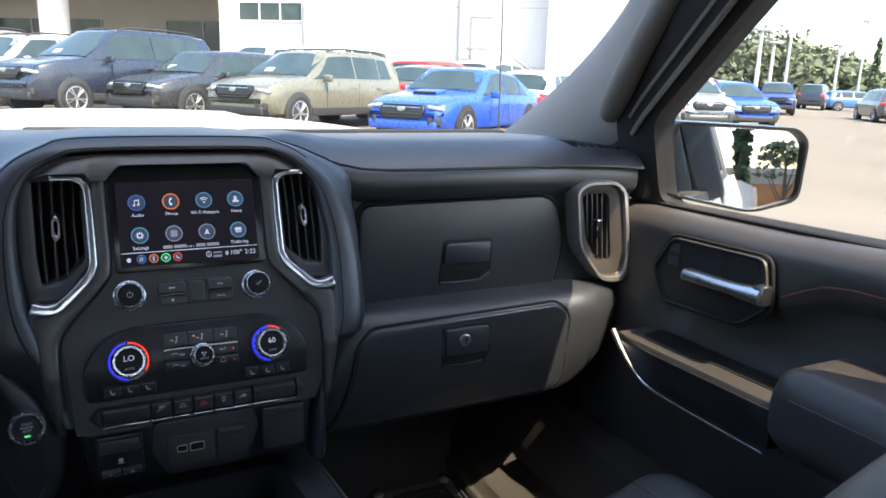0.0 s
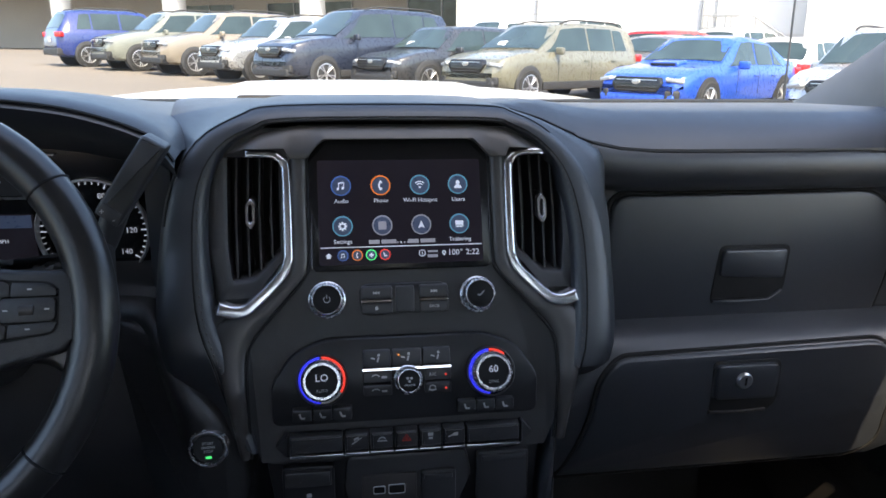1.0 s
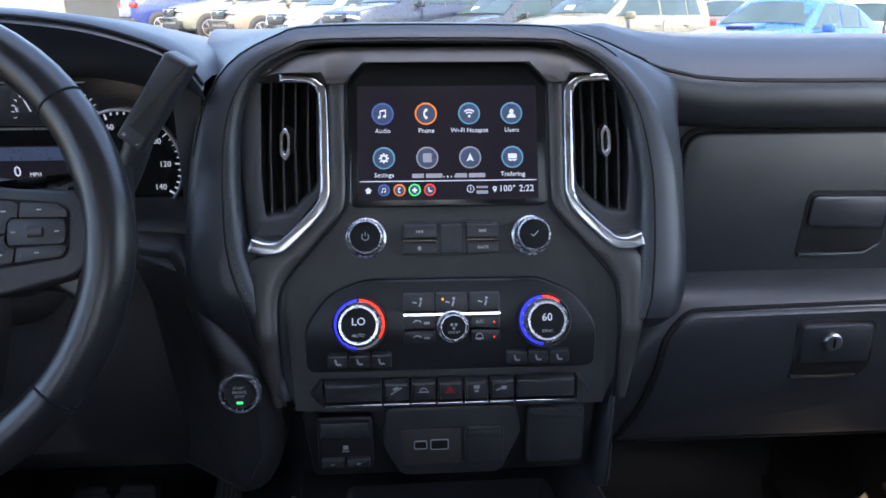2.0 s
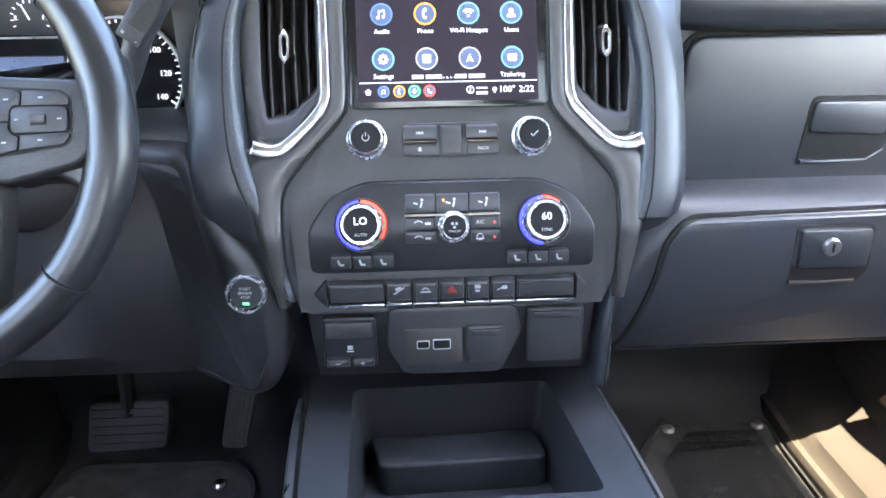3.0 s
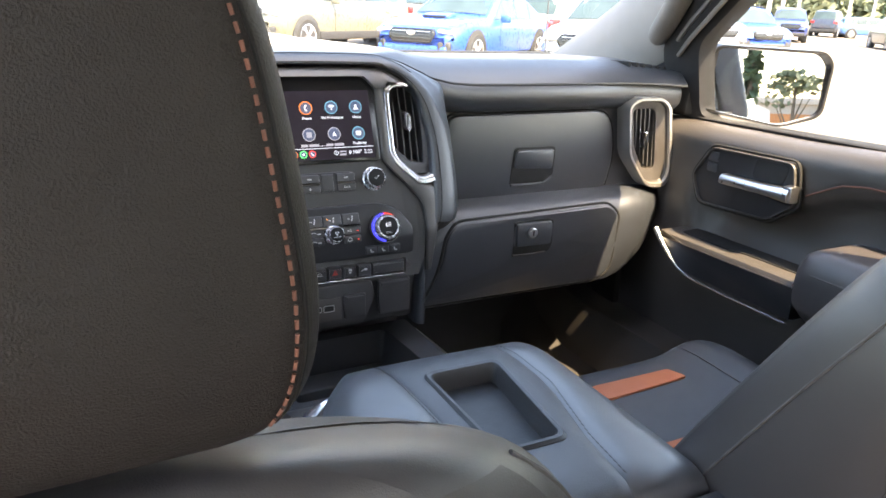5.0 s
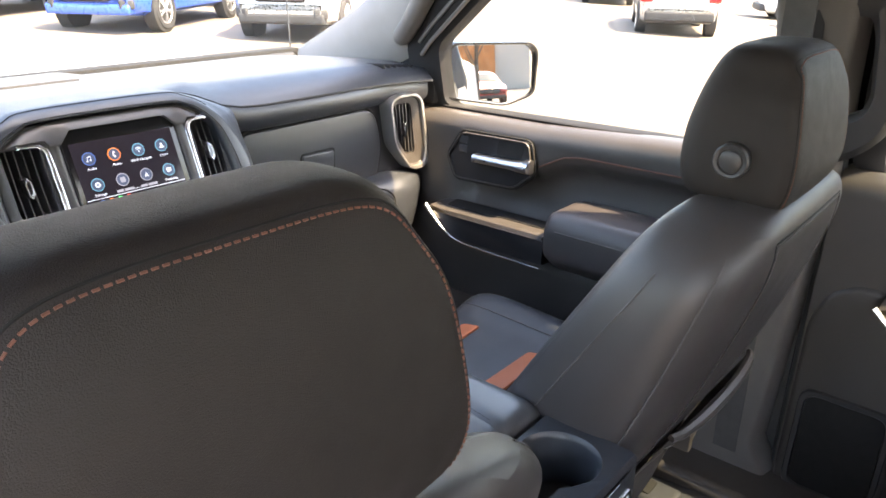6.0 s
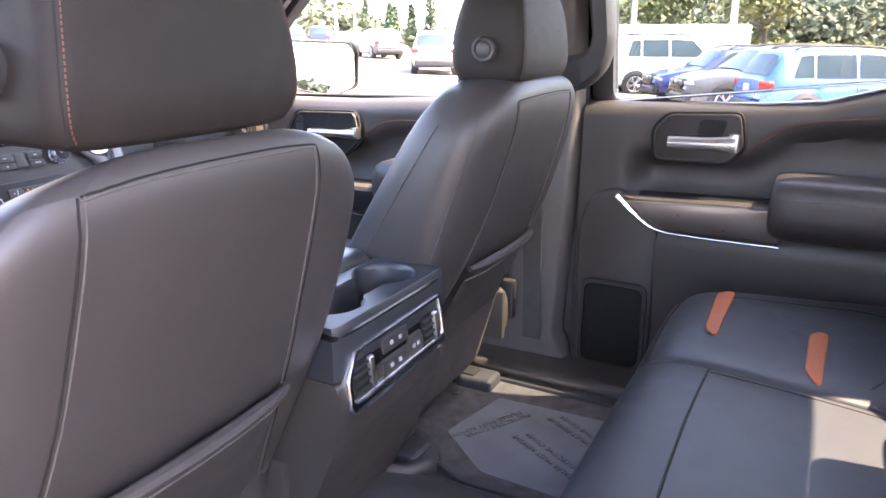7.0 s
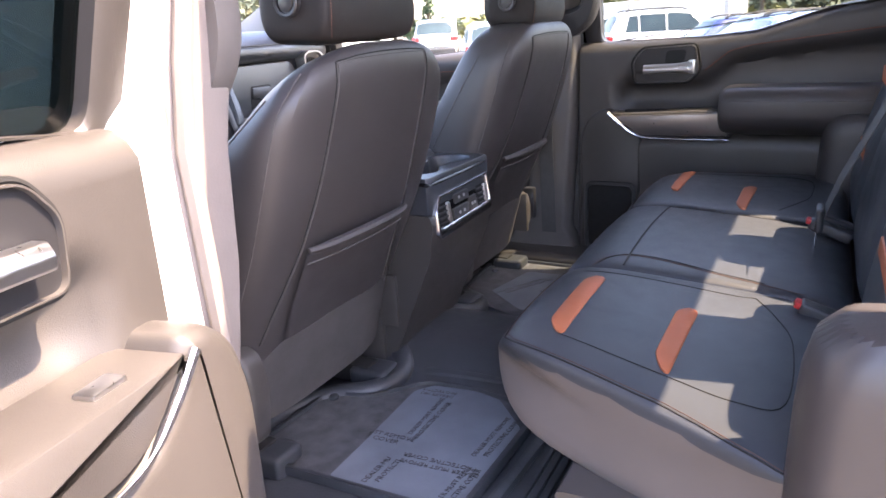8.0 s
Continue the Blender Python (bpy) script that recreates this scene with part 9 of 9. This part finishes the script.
# ---- dealership building ----
STUCCO = material("white stucco wall", (0.66, 0.645, 0.62), 0.85, var=0.05, scale=0.6, bump=0.3, bump_scale=30)
# Darker stucco: canopy shade mixed into the tan; serves steps and joints too.
STUCCO_SHADE_TAN = material("shaded tan wall", (0.42, 0.38, 0.33), 0.85, var=0.06, scale=0.6, bump=0.3, bump_scale=30)
STEEL = material("painted grey steel", (0.32, 0.33, 0.34), 0.5, 0.4, var=0.08, scale=6)
BO, BU, BN = Vector((10.0, 32.0, 0)), Vector((0.787, -0.617, 0)), Vector((-0.617, -0.787, 0))


def bld(u, n, z):
    return BO + BU * u + BN * n + Vector((0, 0, z))


def bbox(u0, u1, n0, n1, z0, z1, r=0.0):
    bm = B()
    rbox(bm, (0, 0, 0), (u1 - u0, n1 - n0, z1 - z0), r)
    for v in bm.verts:
        v.co = bld((u0 + u1) / 2 + v.co.x, (n0 + n1) / 2 + v.co.y, (z0 + z1) / 2 + v.co.z)
    return bm


house = thing("dealership_building", bld(0, -2, 0), "white stucco dealership building with canopy and steps", "building")
part("wall", bbox(-4.9, 13.0, -12, -0.3, -1.0, 9.0), STUCCO, house)
part("wall", bbox(-60, -5.2, -14, -7.0, -1.0, 9.0), STUCCO_SHADE_TAN, house)
part("end_wall", bbox(-5.2, -4.9, -14, 0.4, -1.0, 9.0, 0.02), STUCCO, house)
part("pilaster", bbox(-1.35, -1.10, -0.3, 0.0, -1.0, 9.0, 0.02), STUCCO, house)
part("pilaster", bbox(9.4, 13.0, -0.3, 0.9, -1.0, 9.0, 0.02), STUCCO, house)
part("canopy", bbox(-60, -5.2, -8.0, 3.5, 6.6, 7.6, 0.05), STUCCO, house)
for u in (-42.0, -32.0, -22.0, -12.3):
    bm = B()
    turned(bm, [(0.62, -0.5), (0.62, 7.0), (0, 7.0)], Matrix.Translation(bld(u, 2.0, 0)), 24)
    part("column", bm, STUCCO, house, "round white column")
for z in (2.2, 4.6, 7.0):
    part("wall_joint", bbox(-4.88, 9.4, -0.32, -0.294, z, z + 0.03), STUCCO_SHADE_TAN, house)
for u in (0.0, 3.2):
    part("wall_joint", bbox(u, u + 0.03, -0.32, -0.292, -1.0, 9.0), STUCCO_SHADE_TAN, house)
wn1 = part("garage_window", bbox(-4.6, -1.5, -0.34, -0.28, 3.95, 4.75), CARGLASS, house, "row of high window panes")
for u in (-4.6, -3.6, -2.6, -1.56):
    part("window_bar", bbox(u, u + 0.06, -0.30, -0.24, 3.95, 4.75), P_WHITE, wn1)
for z in (3.92, 4.72):
    part("window_bar", bbox(-4.6, -1.5, -0.30, -0.24, z, z + 0.06), P_WHITE, wn1)
shut = part("garage_door", bbox(-4.6, -1.5, -0.34, -0.26, 0.4, 3.7), STUCCO, house, "white sectional garage door")
for k in range(5):
    part("panel_gap", bbox(-4.6, -1.5, -0.27, -0.252, 0.9 + 0.55 * k, 0.93 + 0.55 * k), STUCCO_SHADE_TAN, shut)
dr = part("service_door", bbox(6.15, 7.15, -0.32, -0.26, 1.9, 4.2, 0.01), P_WHITE, house, "plain white service door")
for poly in ((6.08, 6.15, 1.9, 4.27), (7.15, 7.22, 1.9, 4.27), (6.08, 7.22, 4.2, 4.27)):
    part("door_frame", bbox(poly[0], poly[1], -0.32, -0.22, poly[2], poly[3]), STEEL, dr)
bm = B()
tube(bm, [bld(5.6, -0.2, 0.0), bld(5.6, -0.2, 9.0)], 0.06, 10)
part("downpipe", bm, STEEL, house)
for u in (-30, -20, -9):
    w = part("showroom_window", bbox(u - 3.5, u + 3.5, -7.02, -6.95, 0.8, 4.4), CARGLASS, house)
    for k in range(4):
        part("window_bar", bbox(u - 3.5 + 2.31 * k, u - 3.42 + 2.31 * k, -6.98, -6.90, 0.8, 4.4), STEEL, w)
bm = B()
turned(bm, [(0.17, -0.3), (0.15, 8.0), (0, 8.0)], Matrix.Translation((12.1, 21.4, 0)), 14)
single("white_post", bm, P_WHITE, "tall white painted post before the building", "post")
# steps with handrails
steps = thing("entrance_steps", bld(7.5, 0.6, 0.5), "grey concrete steps with steel handrails", "steps")
part("landing", bbox(5.8, 7.6, -0.26, 1.2, 0.3, 1.9, 0.02), STUCCO_SHADE_TAN, steps)
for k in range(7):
    part("step", bbox(7.6 + 0.28 * k, 7.88 + 0.28 * k, -0.26, 1.2, 0.2, 1.72 - 0.18 * k, 0.01), STUCCO_SHADE_TAN, steps)
for n in (1.15, -0.1):
    for dz in (1.0, 0.55):
        bm = B()
        tube(bm, [bld(5.85, n, 1.9 + dz), bld(7.6, n, 1.9 + dz), bld(9.6, n, 0.62 + dz)], 0.03, 8)
        part("handrail", bm, STEEL, steps)
    for u, z in ((5.85, 1.9), (6.7, 1.9), (7.6, 1.9), (8.6, 1.26), (9.6, 0.6)):
        bm = B()
        tube(bm, [bld(u, n, z - 0.3), bld(u, n, z + 1.0)], 0.03, 8)
        part("rail_post", bm, STEEL, steps)

# ---- lot lamps, signs and greenery ----
POLE = material("pale concrete pole", (0.55, 0.54, 0.52), 0.7, var=0.06, scale=4)


def lamp_post(x, y, h):
    t = thing("street_lamp", (x, y, ground_z(x, y)), "tall pale lot lamp post with flat head", "street lamp", "lot lamps")
    z0 = ground_z(x, y)
    bm = B()
    turned(bm, [(0.28, z0 - 0.1), (0.28, z0 + 0.8), (0.0, z0 + 0.8)], Matrix.Translation((x, y, 0)), 14)
    part("base", bm, POLE, t)
    bm = B()
    turned(bm, [(0.13, z0 + 0.7), (0.09, z0 + h), (0.0, z0 + h)], Matrix.Translation((x, y, 0)), 12)
    part("pole", bm, POLE, t)
    bm = B()
    rbox(bm, (x, y, z0 + h + 0.06), (1.2, 0.4, 0.14), 0.04)
    part("lamp_head", bm, STEEL, t)


for x, y, h in ((34.0, 29.8, 4.4), (38.3, 32.5, 4.0), (56.7, 41.3, 5.0), (28.2, 28.7, 5.0), (33.2, 8.1, 9.0), (29.0, 3.4, 9.0), (74.0, 51.0, 8.5), (62, 30, 9.0), (54, 44, 9.0), (-18, 30, 9.0)):
    lamp_post(x, y, h)
sg = thing("pylon_sign", (36.0, 18.6, 0.0), "blue and white pylon sign on pale posts", "sign")
bm = B()
rbox(bm, (36.0, 18.6, 4.6), (0.3, 2.6, 2.4), 0.03, 2, Matrix.Rotation(-0.5, 4, "Z"))
part("sign_box", bm, P_WHITE, sg)
bm = B()
rbox(bm, (35.86, 18.52, 4.4), (0.3, 2.3, 1.7), 0.02, 2, Matrix.Rotation(-0.5, 4, "Z"))
part("sign_face", bm, P_DBLUE, sg)
bm = B()
turned(bm, [(0.25, -0.4), (0.25, 3.5), (0, 3.5)], Matrix.Translation((36.0, 18.6, 0)), 12)
part("sign_post", bm, POLE, sg)
# low white trailer behind the side row
tl = thing("white_trailer", (42, 10, 0), "long low white trailer behind parked cars", "trailer")
bm = B()
rbox(bm, (42, 8.5, 1.1), (2.4, 9.0, 2.0), 0.1, 3)
part("trailer_box", bm, P_WHITE, tl)
bm = B()
rbox(bm, (42, 8.5, -0.1), (1.8, 7.0, 0.6), 0.05)
part("trailer_chassis", bm, CLAD, tl)

LEAF = [material("leaves %d" % k, c, 0.7, var=0.45, scale=0.8, rough_var=0.1) for k, c in enumerate(((0.10, 0.125, 0.050), (0.105, 0.125, 0.068), (0.045, 0.075, 0.035)))]
# Paler, greyer green for the woods: distance haze is in the leaf colour.
LEAF_FAR = material("far leaves with haze tint", (0.135, 0.155, 0.095), 0.8, var=0.3, scale=0.12)
LEAF_DRY = material("yellow green leaves", (0.16, 0.165, 0.06), 0.7, var=0.4, scale=0.8)
BRICK_ORANGE = material("orange rendered front", (0.42, 0.17, 0.06), 0.8, var=0.15, scale=2)
BARK = material("grey bark", (0.10, 0.08, 0.06), 0.9, var=0.3, scale=5, bump=0.8, bump_scale=30)
rng = random.Random(7)


def leaf_cloud(verts, faces, cx, cy, cz, rx, ry, rz, n, size):
    """Leaf clumps over a lumpy egg; adds small bent quads."""
    for _ in range(n):
        a, b = rng.uniform(0, 2 * math.pi), math.asin(rng.uniform(-0.8, 1))
        lump = 1 + 0.22 * noise.noise(Vector((cx + 2.2 * math.cos(a) * math.cos(b), cy + 2.2 * math.sin(a), cz + 2.5 * math.sin(b))) * 1.3)
        k = lump * rng.uniform(0.72, 1.05)
        p = Vector((cx + rx * k * math.cos(a) * math.cos(b), cy + ry * k * math.sin(a) * math.cos(b), cz + rz * k * math.sin(b)))
        s = size * rng.uniform(0.6, 1.4)
        e1 = Vector((rng.uniform(-1, 1), rng.uniform(-1, 1), rng.uniform(-0.6, 0.6))).normalized() * s
        e2 = e1.cross(Vector((rng.uniform(-1, 1), rng.uniform(-1, 1), rng.uniform(-1, 1)))).normalized() * s * 0.7
        i = len(verts)
        verts += [p - e1 - e2, p + e1 - e2 * 0.6, p + e1 * 0.8 + e2, p - e1 * 0.7 + e2 * 1.1]
        faces.append((i, i + 1, i + 2, i + 3))


def crown_mesh(name, blobs, mat):
    verts, faces = [], []
    for b in blobs:
        leaf_cloud(verts, faces, *b)
    me = bpy.data.meshes.new(name)
    me.from_pydata([tuple(v) for v in verts], [], faces)
    me.materials.append(mat)
    return me


def tree(x, y, h, spread, mat, label, name="tree", n=500, slim=False):
    z0 = ground_z(x, y)
    t = thing(name, (x, y, z0), label, name.replace("_", " "), "trees")
    bm = B()
    turned(bm, [(0.03 * h, z0 - 0.2), (0.022 * h, z0 + 0.3 * h), (0.008 * h, z0 + 0.75 * h), (0, z0 + 0.8 * h)], Matrix.Translation((x, y, 0)), 9)
    for k in range(0 if slim else 5):
        a = 2 * math.pi * k / 5 + rng.uniform(-0.4, 0.4)
        zz = z0 + h * rng.uniform(0.3, 0.5)
        tube(bm, bez([(x, y, zz), (x + 0.25 * spread * math.cos(a), y + 0.25 * spread * math.sin(a), zz + 0.1 * h), (x + 0.6 * spread * math.cos(a), y + 0.6 * spread * math.sin(a), zz + 0.28 * h)], 6), [0.010 * h * (1 - 0.12 * q) for q in range(7)], 6)
    part("trunk", bm, BARK, t)
    blobs = []
    if slim:
        for k in range(6):
            f = k / 5
            blobs.append((x, y, z0 + h * lerp(0.14, 0.90, f), spread * (1.0 - 0.75 * f), spread * (1.0 - 0.75 * f), h * 0.12, n // 6, 0.16))
    else:
        for k in range(7):
            a = rng.uniform(0, 2 * math.pi)
            d = spread * rng.uniform(0.1, 0.6)
            r = spread * rng.uniform(0.35, 0.6)
            blobs.append((x + d * math.cos(a), y + d * math.sin(a), z0 + h * rng.uniform(0.5, 0.86), r, r, r * 0.75, n // 7, 0.05 * h * 0.55))
    ob = new("crown", crown_mesh("crown", blobs, mat))
    attach(ob, t)
    return t


for x, y, h in ((58.8, 36.7, 4.2), (60.2, 35.2, 4.0), (60.7, 33.4, 7.0), (63.5, 39.0, 4.0), (78, 52, 7.0)):
    tree(x, y, h, 0.75, LEAF[2], "slim dark green cypress tree", "cypress_tree", 420, True)
for k, (x, y, h, sp) in enumerate(((52, 4, 6.5, 4.0), (50, -4, 6.0, 3.6), (53, 11, 6.5, 3.8), (51, -12, 7, 4.2), (56, 17, 6.0, 3.5), (60, -20, 8, 4.5))):
    tree(x, y, h, sp, LEAF_DRY if k in (0, 3) else LEAF[k % 2], "leafy green tree at the lot edge", n=1100)
tree(1.7, -26, 4.4, 1.0, LEAF[1], "sparse leafy tree behind the truck", n=230)
tree(0.35, -21, 6.5, 0.30, LEAF[2], "slim dark green cypress tree", "cypress_tree", 420, True)
tree(8.5, -28, 7.0, 3.5, LEAF[0], "leafy green tree behind the truck", n=700)
# wooded hill and hedges far off
verts, faces = [], []
for k in range(150):
    a = lerp(18, 112, k / 149)
    for q in range(3):
        d = 118 + 22 * q + rng.uniform(-6, 6)
        hh = interp(a, [(18, 5), (42, 8.0), (50, 9.6), (55, 6.0), (58, 1.6), (66, 1.8), (72, 5.0), (80, 6.5), (95, 7.0), (112, 6)]) * (0.75 + 0.22 * q) * rng.uniform(0.8, 1.15)
        x, y = d * math.sin(radians(a)), d * math.cos(radians(a))
        leaf_cloud(verts, faces, x, y, 0.4 + hh * 0.35, 5.5, 5.5, hh * 0.75, 420, 0.38)
me = bpy.data.meshes.new("woods")
me.from_pydata([tuple(v) for v in verts], [], faces)
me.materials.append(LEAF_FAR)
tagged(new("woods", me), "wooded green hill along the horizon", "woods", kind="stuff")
verts, faces = [], []
for k in range(60):
    x, y = 56 + rng.uniform(-1.0, 1.0), lerp(-30, 26, k / 59)
    leaf_cloud(verts, faces, x, y, ground_z(x, y) + 0.9, 1.3, 1.3, 1.3, 80, 0.22)
me = bpy.data.meshes.new("hedge")
me.from_pydata([tuple(v) for v in verts], [], faces)
me.materials.append(LEAF_DRY)
tagged(new("hedge", me), "yellow green hedge along the lot edge", "hedge", kind="stuff")
# low building behind, seen in the mirror
hb = thing("low_building", (2.5, -48, -1.2), "low brown building with an orange front", "building")
bm = B()
rbox(bm, (2.5, -51, 0.4), (7, 6, 4.0), 0.05)
part("wall", bm, STUCCO_SHADE_TAN, hb)
bm = B()
rbox(bm, (1.9, -47.9, 0.5), (3.4, 0.3, 2.6), 0.03)
part("front", bm, BRICK_ORANGE, hb)
bm = B()
rbox(bm, (2.5, -51, 2.6), (7.6, 6.6, 0.4), 0.05)
part("roof", bm, STUCCO_SHADE_TAN, hb)
